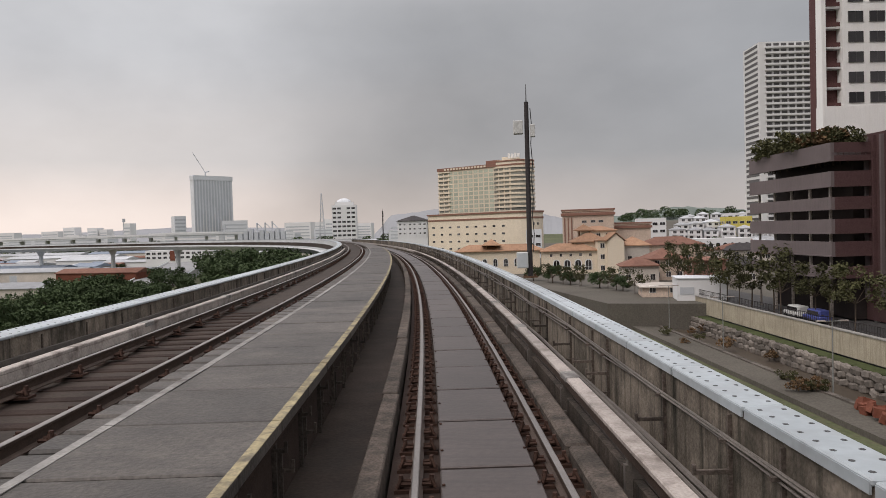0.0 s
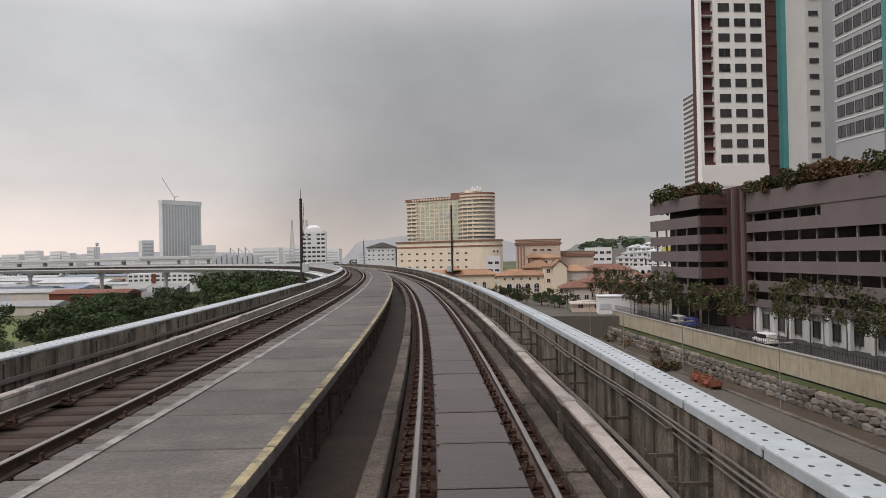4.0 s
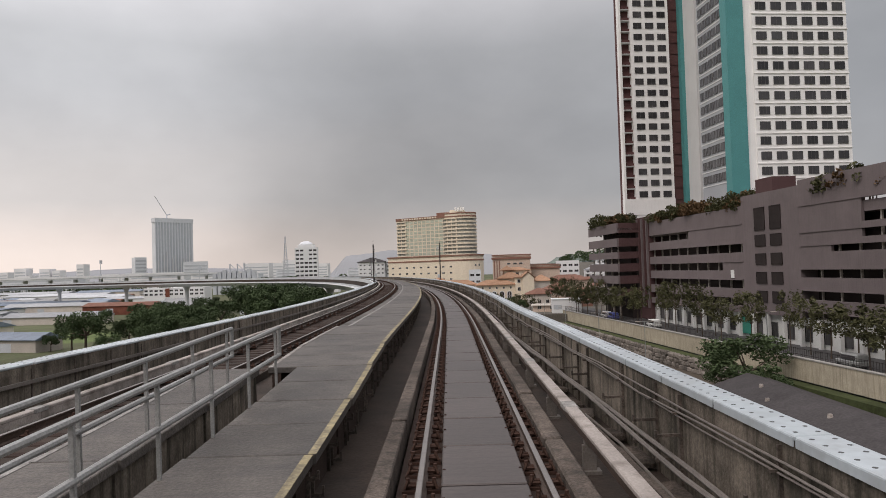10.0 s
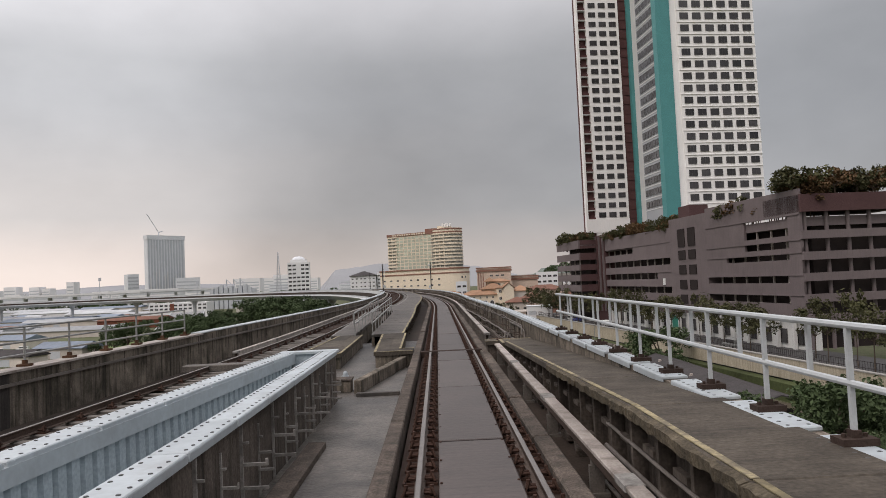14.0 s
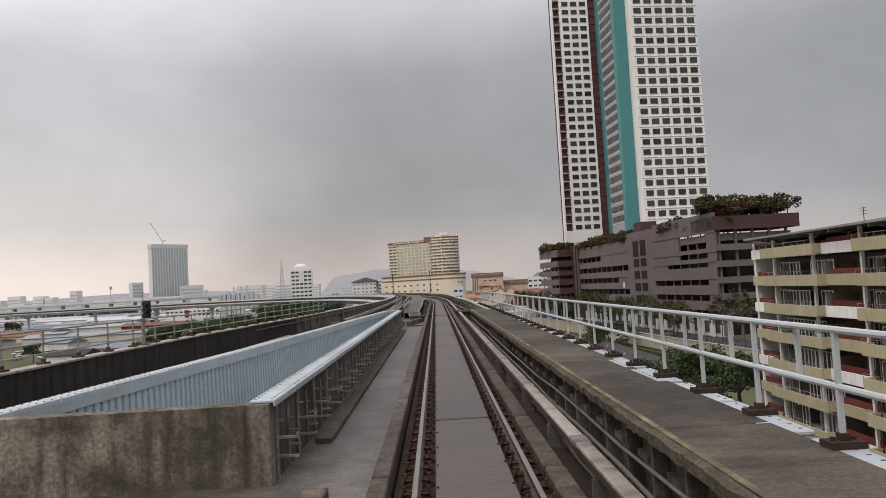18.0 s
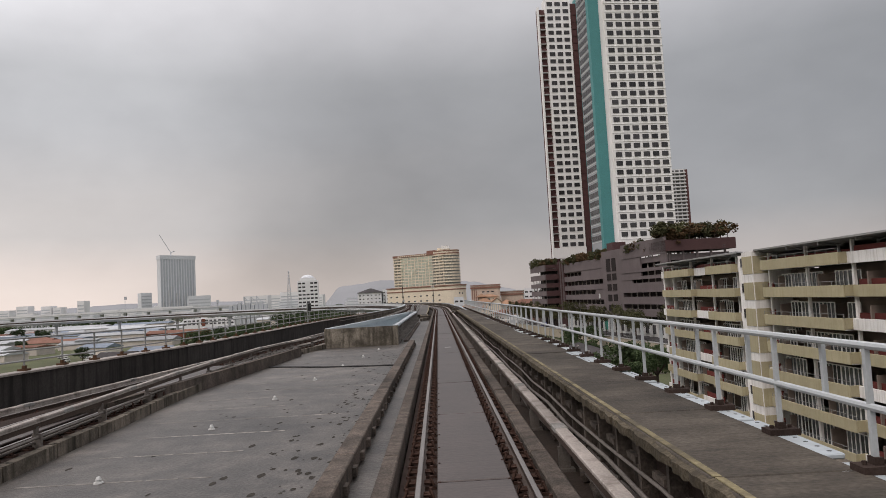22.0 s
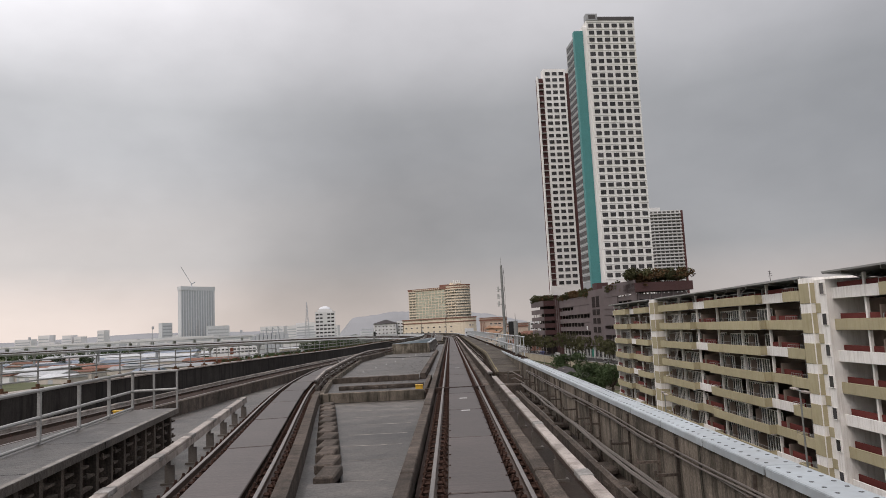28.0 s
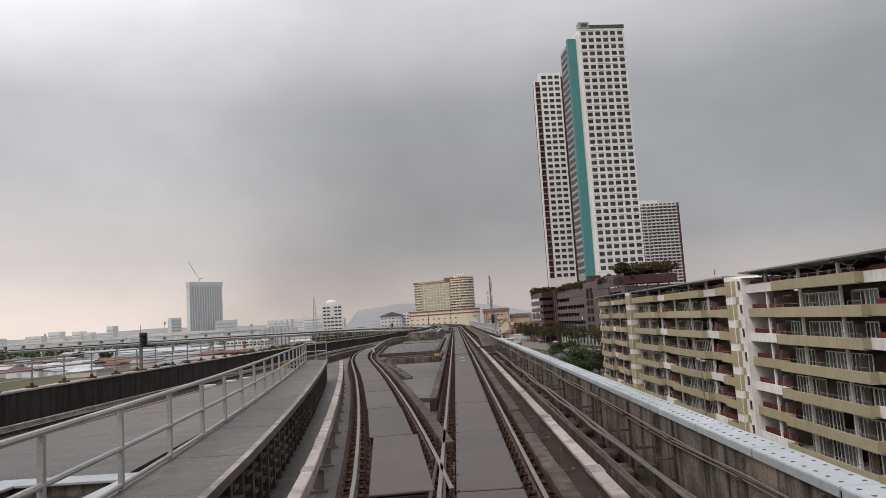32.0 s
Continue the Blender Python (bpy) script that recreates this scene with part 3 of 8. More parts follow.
tube(pier_me, (0, 0, -18), (0, 0, -5.0), 1.0, 1.0, 14)
tube(pier_me, (0, 0, -5.0), (0, 0, -2.5), 1.0, 2.3, 14)
pier_me = mesh_of("pier", pier_me, "viaduct")
for k, s in enumerate((60, 100, 140, 180, 220, 262, 304, 346, 388, 430, 486, 542, 598, 654, 710, 766, 822)):
    tagged(inst("viaduct_pier", pier_me, on_line(s, -2.3)), "round concrete viaduct pier with a flared head", "pier", "piers under the viaduct")

# roof slab between the tracks along the straight
raw("middle_floor", [(-13, -40, -0.8), (-1.36, -40, -0.8), (-1.36, 112, -0.8), (-10.5, 112, -0.8), (-13, -40, -0.444), (-1.36, -40, -0.444), (-1.36, 112, -0.444), (-10.5, 112, -0.444)],
    [(0, 3, 2, 1), (4, 5, 6, 7), (0, 1, 5, 4), (1, 2, 6, 5), (2, 3, 7, 6), (3, 0, 4, 7)], "wet", deck)
raw("gap_floor", [(-5.6, 151.3, -0.82), (-1.36, 151.3, -0.82), (-1.36, 168, -0.82), (-5.6, 168, -0.82), (-5.6, 151.3, -0.444), (-1.36, 151.3, -0.444), (-1.36, 168, -0.444), (-5.6, 168, -0.444)],
    [(0, 3, 2, 1), (4, 5, 6, 7), (0, 1, 5, 4), (1, 2, 6, 5), (2, 3, 7, 6), (3, 0, 4, 7)], "wet", deck)
raw("gap_floor", [(-3.06, 112, -0.82), (-1.36, 112, -0.82), (-1.36, 151.3, -0.82), (-3.06, 151.3, -0.82), (-3.06, 112, -0.444), (-1.36, 112, -0.444), (-1.36, 151.3, -0.444), (-3.06, 151.3, -0.444)],
    [(0, 3, 2, 1), (4, 5, 6, 7), (0, 1, 5, 4), (1, 2, 6, 5), (2, 3, 7, 6), (3, 0, 4, 7)], "wet", deck)
bm = bmesh.new()
rng = random.Random(3)
for k in range(40):
    y = 27 + k * 2.05 + rng.uniform(-0.15, 0.15)
    x0 = -8.3 if y > 62 else -2.6 - (y - 27) * 0.13
    a = x0 + rng.random() * 0.9
    b = a + rng.uniform(2.6, 5.2)
    prev = a
    while prev < min(b, -1.7):
        nx_ = min(prev + rng.uniform(0.5, 1.4), b, -1.7)
        box(bm, prev, nx_ - rng.uniform(0.0, 0.12), y + rng.uniform(-0.015, 0.015), y + 0.055, -0.445, -0.439)
        prev = nx_ + 0.02
part("joint_line", bm, "jointfill", deck, "pale filled joint lines", kind="stuff")
# dark moss patches and flakes beside the kerb, and a loose cable over the slab
vs, fs = [], []
for k in range(560):
    y = rng.uniform(52, 108)
    x = (-2.35 - abs(rng.gauss(0, 0.75))) if k % 5 else rng.uniform(-8.0, -2.4)
    if x < interp(y, [(52, -5.6), (62, -7.0), (75, -8.0), (108, -8.0)]):
        continue
    r, i, n = rng.uniform(0.015, 0.08), len(vs), 9
    st = rng.uniform(1.0, 2.6)
    vs += [(x + r * rng.uniform(0.55, 1.1) * math.cos(j * 6.283 / n), y + st * r * rng.uniform(0.55, 1.1) * math.sin(j * 6.283 / n), -0.4415 + k * 0.000004) for j in range(n)]
    fs.append(tuple(range(i, i + n)))
raw("moss_patch", vs, fs, "mosspatch", deck, "dark moss and flaked patches", kind="stuff")
lc = thing("loose_cable", "long dark cable lying across the roof slab", "cable")
long_tube("sheath", [Vector(p) for p in ((-8.9, 97.7, -0.41), (-7.4, 96.9, -0.41), (-5.66, 95.95, -0.41), (-3.69, 95.35, -0.41), (-2.45, 95.07, -0.41))], 0.032, "signal", lc)
for k in range(1, 9):
    x, y = -6.9 + 0.42 * (k - 1) * 0.98, 71.3 + 4.9 * (k - 1)
    if y < 108:
        v_ = bmesh.new()
        tube(v_, (0, 0, 0), (0, 0, 0.03), 0.09, 0.08, 10)
        tube(v_, (0, 0, 0.03), (0, 0, 0.07), 0.05, 0.05, 10)
        tube(v_, (0, 0, 0.07), (0, 0, 0.12), 0.055, 0.03, 10)
        vent = tagged(part("roof_vent", v_, "boxgrey"), "small pale domed vent on the roof slab", "vent", "roof vents")
        vent.location = (x, y, -0.45)

# ---------------------------------------------------------------- rails
RAIL = [(-0.07, -0.17), (0.07, -0.17), (0.07, -0.155), (0.012, -0.135), (0.012, -0.05), (0.036, -0.035), (0.036, -0.008), (0.026, 0.0),
        (-0.026, 0.0), (-0.036, -0.008), (-0.036, -0.035), (-0.012, -0.05), (-0.012, -0.135), (-0.07, -0.155)]
RIDX = [0] * 14
RIDX[6] = RIDX[7] = RIDX[8] = 1


def offset(prof, d):
    return [(o + d, h) for o, h in prof]


fb = bmesh.new()
box(fb, -0.23, 0.23, -0.1, 0.1, -0.2, -0.165)
for sx in (-1, 1):
    tube(fb, (sx * 0.16, 0.0, -0.18), (sx * 0.16, 0.0, -0.035), 0.036, 0.026, 6)
    tube(fb, (sx * 0.16, -0.04, -0.06), (sx * 0.2, -0.075, -0.15), 0.02, 0.02, 5)
    tube(fb, (sx * 0.155, -0.05, -0.12), (sx * 0.06, -0.05, -0.12), 0.026, 0.022, 5)
    tube(fb, (sx * 0.155, 0.05, -0.12), (sx * 0.06, 0.05, -0.12), 0.026, 0.022, 5)
    tube(fb, (sx * 0.165, -0.06, -0.11), (sx * 0.165, 0.06, -0.11), 0.028, 0.028, 5)
FAST = mesh_of("fastener", fb, "clip")


def rail_with_clips(label, line, off, a, b, near, group, step=0.62):
    rl = sweep("rail", [s for s in adaptive(a, b)] if line is not cross_line else stations(a, b, 2.5), offset(RAIL, off), ["rail", "railtop"], None, label, line, idx=RIDX)
    tagged(rl, category="rail", group=group)
    n = 0
    fv = [(v.co.x, v.co.y, v.co.z) for v in FAST.vertices]
    ff = [tuple(p.vertices) for p in FAST.polygons]
    vs, fs = [], []
    s = a + 0.3
    while s < min(b, 330):
        m = on_line(s, off, 0, line)
        if near[0] <= s < near[1] and n < 300:
            inst("fastener", FAST, m, rl)
            n += 1
        else:
            k = len(vs)
            vs += [tuple(m @ Vector(v)) for v in fv]
            fs += [tuple(i + k for i in f) for f in ff]
        s += step
    if vs:
        raw("fastener_rest", vs, fs, "clip", rl, "rusty rail fasteners", kind="stuff")
    return rl


rail_with_clips("rusty running rail with a bright worn head, near track", main_line, -0.7525, -40, 700, (8, 112), "running rails")
rail_with_clips("rusty running rail with a bright worn head, near track", main_line, 0.7525, -40, 700, (8, 112), "running rails")
rail_with_clips("running rail of the far track, rusty sides", far_line, 0.7525, -40, 700, (0, 0), "running rails", 1.0)
rail_with_clips("running rail of the far track, rusty sides", far_line, -0.7525, -40, 700, (0, 0), "running rails", 1.4)
rail_with_clips("curved crossover rail with a bright worn head", cross_line, 0.7525, 8, 98, (8, 98), "crossover rails")
rail_with_clips("curved crossover rail with a bright worn head", cross_line, -0.7525, 2, 96, (8, 96), "crossover rails")
for name, line, a, b in (("plinth", main_line, -40, 700), ("plinth", far_line, -40, 96), ("plinth", cross_line, 8, 96)):
    for sgn in (-1, 1):
        ss = adaptive(a, b) if line is not cross_line else stations(a, b, 3)
        sweep("plinth", ss, rect(sgn * 0.7525 - 0.3, sgn * 0.7525 + 0.3, -0.46 if line is main_line else -0.458, -0.202 if line is not cross_line else -0.205), "plinth", deck, "dark brown rail plinth", line)
# crossing frog
fr = thing("crossing_frog", "cast steel rail crossing where two tracks part", "rail crossing", at=(-0.78, 9, -0.17))
bm = bmesh.new()
for d in (-0.12, 0.12):
    tube(bm, (d * 0.9, -2.2, 0.13), (d * 0.6, 1.6, 0.13), 0.03, 0.03, 6)
box(bm, -0.25, 0.25, -2.3, 1.7, 0.0, 0.04)
part("frog_body", bm, "rail", fr)

# ---------------------------------------------------------------- reaction plates between the rails
PL = 5.45
pm = bmesh.new()
box(pm, -0.5, 0.5, 0.036, PL - 0.036, -0.05, 0.0, bevel=0.014)
PLATE = mesh_of("plate", pm, "motor")
pm = bmesh.new()
box(pm, -0.5, 0.5, 0.034, PL / 3 - 0.034, -0.05, 0.0, bevel=0.014)
PLATE3 = mesh_of("plate", pm, "motor")
pr_rng = random.Random(5)


def reaction_rail(label, line, a, b, joined_to=None, drop=0.0, me=None):
    r = thing("reaction_rail", label, "reaction rail", "reaction rails")
    s = a
    while s < b:
        short = line is main_line and s > 166
        m = on_line(s, 0, pr_rng.uniform(-0.006, 0.004) - drop, line)
        if line is not main_line or s > 190:
            m = m @ Matrix.Rotation((PL / 6 if short else PL / 2) / 656 if line is main_line else 0, 4, "Z")
        inst("plate", PLATE3 if short else me or PLATE, m, r)
        s += PL / 3 if short else PL
    if joined_to:
        sweep("plate_run", adaptive(s, joined_to), rect(-0.5, 0.5, -0.05 - drop, 0.0 - drop), "plinth" if drop else "motor", r, line=line)
    ss = adaptive(a, joined_to or b) if line is not cross_line else stations(a, b, 3)
    sweep("steel_backing", ss, rect(-0.42, 0.42, -0.455, -0.06 - drop), "plinth", r, line=line)
    return r


rr = reaction_rail("grey-brown flat reaction plates laid end to end between the rails", main_line, -36.3 + 0.55, 330, 700)
reaction_rail("grey-brown flat reaction plates of the crossover", cross_line, 8.0, 92, None, 0.006)
pm = bmesh.new()
box(pm, -0.5, 0.5, 0.012, PL - 0.012, -0.05, 0.0, bevel=0.012)
reaction_rail("dark brown reaction plates of the far track", far_line, -36, 92, None, 0.08, mesh_of("plate", pm, "plinth"))
sl_ = bmesh.new()
box(sl_, -1.15, 1.25, -0.12, 0.12, -0.46, -0.2, bevel=0.015)
SLP, SLD = mesh_of("sleeper", sl_.copy(), "sleeper"), mesh_of("sleeper", sl_, "plinth")
far_bed = thing("sleeper_row", "grey concrete sleepers under the far track", "sleepers", kind="structure")
sweep("bed_slab", adaptive(94, 700), rect(-1.2, 1.3, -0.46, -0.25), "deck", far_bed, line=far_line)
for k in range(270):
    s = 96 + k * 0.64
    inst("sleeper", SLP if s < 174 else SLD, on_line(s, 0, pr_rng.uniform(-0.012, 0.008) - (0.03 if s > 174 else 0), far_line), far_bed)
bm = bmesh.new()
box(bm, -0.13, 0.13, -0.06, 0.06, 0.0, 0.016)
TGT = mesh_of("target_plate", bm, "tpale")
for y in (40.2, 43.9, 63.0, 98.3, 216.6):
    inst("target_plate", TGT, on_line(y), rr)
bm = bmesh.new()
for y in stations(-36, 330, 1.09):
    m = on_line(y)
    for x in (-0.47, 0.47):
        tube(bm, m @ Vector((x, 0.3, -0.002)), m @ Vector((x, 0.3, 0.012)), 0.018, 0.018, 5)
part("bolt_strip", bm, "clip", rr, kind="stuff")

# ---------------------------------------------------------------- kerbs along the near track
KB = 5.45
km = bmesh.new()
box(km, -0.12, 0.12, 0.02, KB - 0.05, 0, 0.5, bevel=0.02)
KERB = mesh_of("block", km, "kerb")
km = bmesh.new()
box(km, -0.14, 0.14, 0.02, 3.58, 0, 0.44, bevel=0.03)
KERB2 = mesh_of("block", km, "kerb")
lk = thing("inner_kerb", "weathered concrete kerb blocks beside the near track", "kerb", "track kerbs")
rk = thing("outer_kerb", "crumbling concrete kerb blocks under the conductor rail", "kerb", "track kerbs")
s = 20.3
while s < 330:
    inst("block", KERB, on_line(s, -1.22, -0.45 + pr_rng.uniform(-0.015, 0.015)), lk)
    s += KB
s = 2.0
while s < 330:
    inst("block", KERB2, on_line(s, 1.12, -0.45 + pr_rng.uniform(-0.03, 0.015)), rk)
    s += 3.65
sweep("kerb_run", adaptive(332, 700), rect(-1.34, -1.1, -0.45, 0.05), "kerb", lk)

# ---------------------------------------------------------------- conductor rails
def conductor(label, line, off, runs, z=0.0, sup=3.6, seg=5.45, deep=-0.45, w=0.1):
    t = thing("conductor_rail", label, "conductor rail", "conductor rails")
    cm = bmesh.new()
    box(cm, -w, w, 0.004, seg - 0.004, 0.2, 0.27, bevel=0.015)
    box(cm, w - 0.04, w, 0.004, seg - 0.004, 0.06 if w > 0.08 else 0.17, 0.2)
    cme = mesh_of("cover", cm, "cover")
    jm = bmesh.new()
    box(jm, -w - 0.01, w + 0.01, -0.22, 0.22, 0.19, 0.28, bevel=0.01)
    jme = mesh_of("joint_sleeve", jm, "whiteline")
    sm = bmesh.new()
    box(sm, -0.05, 0.14, -0.04, 0.04, deep, -0.05)
    tube(sm, (0.02, 0, -0.1), (0.02, 0, 0.1), 0.045, 0.06, 8)
    box(sm, -0.12, 0.2, -0.1, 0.1, deep, deep + 0.05)
    sme = mesh_of("bracket", sm, "pipe")
    for a, b in runs:
        s = a
        while s < b - 0.2:
            d = min(seg, b - s)
            p0, p1 = on_line(s, off, z, line).translation, on_line(s + d, off, z, line).translation
            m = Matrix.Translation(p0) @ (p1 - p0).to_track_quat("Y", "Z").to_matrix().to_4x4()
            inst("cover", cme, m @ Matrix.Diagonal((1, d / seg, 1, 1)), t)
            inst("joint_sleeve", jme, m, t)
            s += seg
        for s in stations(a + 0.5, b - 0.5, sup):
            inst("bracket", sme, on_line(s, off, z, line), t)
        ss = stations(a, b, 4)
        sweep("contact_bar", ss, rect(off - 0.05, off + 0.04, z + 0.06, z + 0.16), "rail", t, line=line)
    return t


conductor("pale grey covered conductor rail on short brackets", main_line, 1.52, ((-36, 50.5), (53.5, 157.2), (161.8, 330)))
conductor("pale grey covered conductor rail of the far track", far_line, -1.24, ((-36, 142), (162, 330)), -0.18, 3.6, 6.0, w=0.085)
conductor("pale grey covered conductor rail of the crossover", cross_line, -1.48, ((3, 46),), 0.0, 2.4, 3.0)
conductor("pale grey conductor rail between crossover and roof slab", slab_edge, -0.3, ((52, 108.5),), 0.14, 3.2, 4.0, deep=-0.6, w=0.07)
for o_, h_ in ((-0.22, 0.02), (-0.3, -0.08)):
    tagged(sweep("cable", stations(52, 108, 4), [(o_ + 0.03 * math.cos(q * math.pi / 3), h_ + 0.03 * math.sin(q * math.pi / 3)) for q in range(6)], "pipe", None, "grey cable clipped below the conductor rail", slab_edge), category="cable", group="trackside cables")
sweep("far_cover", adaptive(330, 700), rect(1.42, 1.62, 0.06, 0.27), "cover", rk, "pale conductor cover running on")

# ---------------------------------------------------------------- near parapet with white caps
wall_r = thing("wall_right", "rain-stained concrete parapet with a white riveted metal cap", "parapet", kind="structure")
PS = adaptive(-40, 860)


def par_sec(name, a, b, material, label=""):
    ss = [s for s in PS if a <= s <= b]
    vs, fs = [], []
    for s in ss:
        x, y, z, t = main_line(s)
        p = par_in(s)
        for o, h in rect(p, p + 0.33, -1.0, 0.9):
            vs.append((x + o * math.cos(t), y + o * math.sin(t), z + h))
    for k in range(len(ss) - 1):
        for i in range(4):
            j = (i + 1) % 4
            fs.append((k * 4 + i, k * 4 + j, k * 4 + 4 + j, k * 4 + 4 + i))
    fs += [(3, 2, 1, 0), tuple(range(len(vs) - 4, len(vs)))]
    return raw(name, vs, fs, material, wall_r, label)


par_sec("parapet_wall", -40, 428, "parapet")
par_sec("parapet_wall", 424, 860, "viaduct")
CL = 1.75
cm = bmesh.new()
box(cm, -0.03, 0.33, 0.012, CL - 0.012, 0.9, 0.95, bevel=0.012)
box(cm, -0.035, -0.02, 0.025, CL - 0.025, 0.85, 0.93)
old = set(cm.faces)
for k in range(8):
    for o in (0.05, 0.25):
        tube(cm, (o, 0.13 + k * 0.212, 0.94), (o, 0.13 + k * 0.212, 0.953), 0.026, 0.022, 6)
for f in cm.faces:
    f.material_index = 0 if f in old else 1
CAP = mesh_of("cap_sheet", cm, ["cap", "stud"])
cm = bmesh.new()
box(cm, -0.04, 0.01, -0.016, 0.016, -0.45, 0.8)
box(cm, -0.36, 0.0, -0.02, 0.02, -0.03, 0.01)
box(cm, -0.34, 0.0, -0.02, 0.02, 0.27, 0.31)
box(cm, -0.36, -0.33, -0.02, 0.02, 0.27, 0.36)
box(cm, -0.12, 0.0, -0.02, 0.02, 0.55, 0.58)
RIBP = mesh_of("wall_rib", cm.copy(), "jointfill")
RIB = mesh_of("cable_bracket", cm, "kerb")
s = -37.0
while s < 330:
    x, y, z, a = main_line(s)
    yaw = math.atan((par_in(s) - par_in(s + CL)) / CL) + (a + (CL / 2 / R1 if s > S1 else 0))
    m = Matrix.Translation((x + par_in(s) * math.cos(a), y + par_in(s) * math.sin(a), z)) @ Matrix.Rotation(yaw, 4, "Z")
    inst("cap_sheet", CAP, m if not 50 < s < 156 else m @ Matrix.Diagonal((1, pr_rng.uniform(0.78, 0.97), 1, 1)), wall_r)
    if s > 158 or s < 49:
        inst("cable_bracket", RIB, m @ Matrix.Translation((0, 0.3 if round(s * 4) % 3 else 1.1, 0)), wall_r)
    s += CL
sweep("cap_run", adaptive(330, 860), rect(2.06, 2.44, 0.9, 0.95), "cap", wall_r, "white cap running on")
# conduits on the inner face
for lo, hi in ((160, 330), (-40, 48)):
    for o, h, r in ((-0.05, 0.64, 0.014), (-0.06, 0.595, 0.014), (-0.05, 0.55, 0.012), (-0.3, 0.05, 0.034), (-0.2, 0.045, 0.034), (-0.36, -0.25, 0.024)):
        ss = [s for s in stations(lo, hi, 2.5)]
        prof = [(r * math.cos(k * math.pi / 3), r * math.sin(k * math.pi / 3)) for k in range(6)]
        wob = random.Random(int(h * 100))
        sh = {s: (par_in(s) + o, h + wob.uniform(-0.05, 0.04)) for s in ss}
        sweep("conduit", ss, prof, "pipe", wall_r, "grey cable conduit", shift=lambda q, sh=sh: sh[q])
    lm_ = bmesh.new()
    box(lm_, -0.2, 0.2, -0.32, 0.32, 0, 0.13, bevel=0.035)
    LID = mesh_of("trench_lid", lm_, "kerb")
    for s in stations(lo + 0.5, min(hi, 250) - 0.5, 1.5):
        m = on_line(s, par_in(s) - 0.3 + pr_rng.uniform(-0.06, 0.06), -0.42 + pr_rng.uniform(-0.05, 0.04))
        inst("trench_lid", LID, m @ Euler((pr_rng.uniform(-0.12, 0.12), pr_rng.uniform(-0.1, 0.1), pr_rng.uniform(-0.2, 0.2))).to_matrix().to_4x4(), wall_r)
    sweep("cable_trench_edge", stations(lo, hi, 4), rect(-0.55, -0.45, -0.45, -0.2), "kerb", wall_r, "low concrete trench edge", shift=lambda q: (par_in(q), 0))

# ---------------------------------------------------------------- side walkway on the straight
walk_r = thing("side_walkway", "wet concrete side walkway with a worn yellow edge line", "walkway", kind="structure")
def walk_z(y):
    return interp(y, [(48, 0.3), (52, 0.42), (61, 0.955), (141, 0.955), (157, 0.36)])


wm = bmesh.new()
box(wm, 1.7, 2.89, 0.008, 2.99, -0.12, 0.0, bevel=0.01)
WSL = mesh_of("slab", wm, "wetwalk")
wm = bmesh.new()
box(wm, 1.7, 1.765, 0.01, 2.98, -0.001, 0.008)
YELN = mesh_of("edge_line", wm.copy(), "yellow")
YEL = mesh_of("edge_line", wm, "oldyellow")
wm = bmesh.new()
box(wm, 1.98, 2.14, 0.0, 3.0, 0.0, 1.0)
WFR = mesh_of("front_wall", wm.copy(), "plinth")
WFP = mesh_of("front_wall", wm, "wellwall")
wm = bmesh.new()
box(wm, 1.8, 1.98, -0.04, 0.04, 0.0, 1.0)
box(wm, 1.79, 1.86, 0.12, 0.5, 0.72, 0.78)
box(wm, 1.82, 1.88, 0.3, 0.6, 0.38, 0.42)
RB2 = mesh_of("support_rib", wm.copy(), "kerb")
RBP = mesh_of("support_rib", wm, "wellwall")
for k in range(35):
    y = 51.2 + 3 * k
    z0, z1 = walk_z(y), walk_z(y + 3)
    m = Matrix.Translation((0, y, z0)) @ Matrix.Rotation(math.atan((z1 - z0) / 3), 4, "X")
    inst("slab", WSL, m @ Matrix.Translation((0, 0, pr_rng.uniform(-0.006, 0.006))), walk_r)
    inst("edge_line", YEL if y < 138 else YELN, m @ Matrix.Translation((0.03, 0, 0.006)), walk_r)
    hgt = min(z0, z1) - 0.12 + 0.45
    inst("front_wall", WFR if y < 70 else WFP, Matrix.Translation((0, y, -0.45)) @ Matrix.Diagonal((1, 1, hgt, 1)), walk_r)
    for d in (0.4, 1.4, 2.4):
        inst("support_rib", RB2 if y < 70 else RBP, Matrix.Translation((0, y + d, -0.45)) @ Matrix.Diagonal((1, 1, hgt, 1)), walk_r)
# crumbled edge crust and loose blocks in the open trench below it
er = random.Random(31)
CRUST = []
for q in range(4):
    n = 26
    vs, fs = [], []
    for i in range(n):
        y = 0.01 + 2.98 * i / (n - 1)
        o, h = er.uniform(-0.022, 0.014), er.uniform(-0.014, 0.004)
        vs += [(1.66 + o, y, -0.125 + er.uniform(-0.02, 0.015)), (1.655 + o, y, h - 0.02), (1.72 + o * 0.4, y, h + 0.004), (1.79, y, 0.002), (1.79, y, -0.125)]
    fs = [(i * 5 + j, i * 5 + (j + 1) % 5, i * 5 + 5 + (j + 1) % 5, i * 5 + 5 + j) for i in range(n - 1) for j in range(5)] + [(4, 3, 2, 1, 0), tuple(range(5 * n - 5, 5 * n))]
    me = bpy.data.meshes.new("edge_crust")
    me.from_pydata(vs, [], [f[::-1] for f in fs])
    me.materials.append(M["crust"])
    CRUST.append(me)
bl_ = bmesh.new()
box(bl_, -0.13, 0.13, -0.3, 0.3, 0, 0.16, bevel=0.03)
BLK = mesh_of("loose_block", bl_, "kerb")
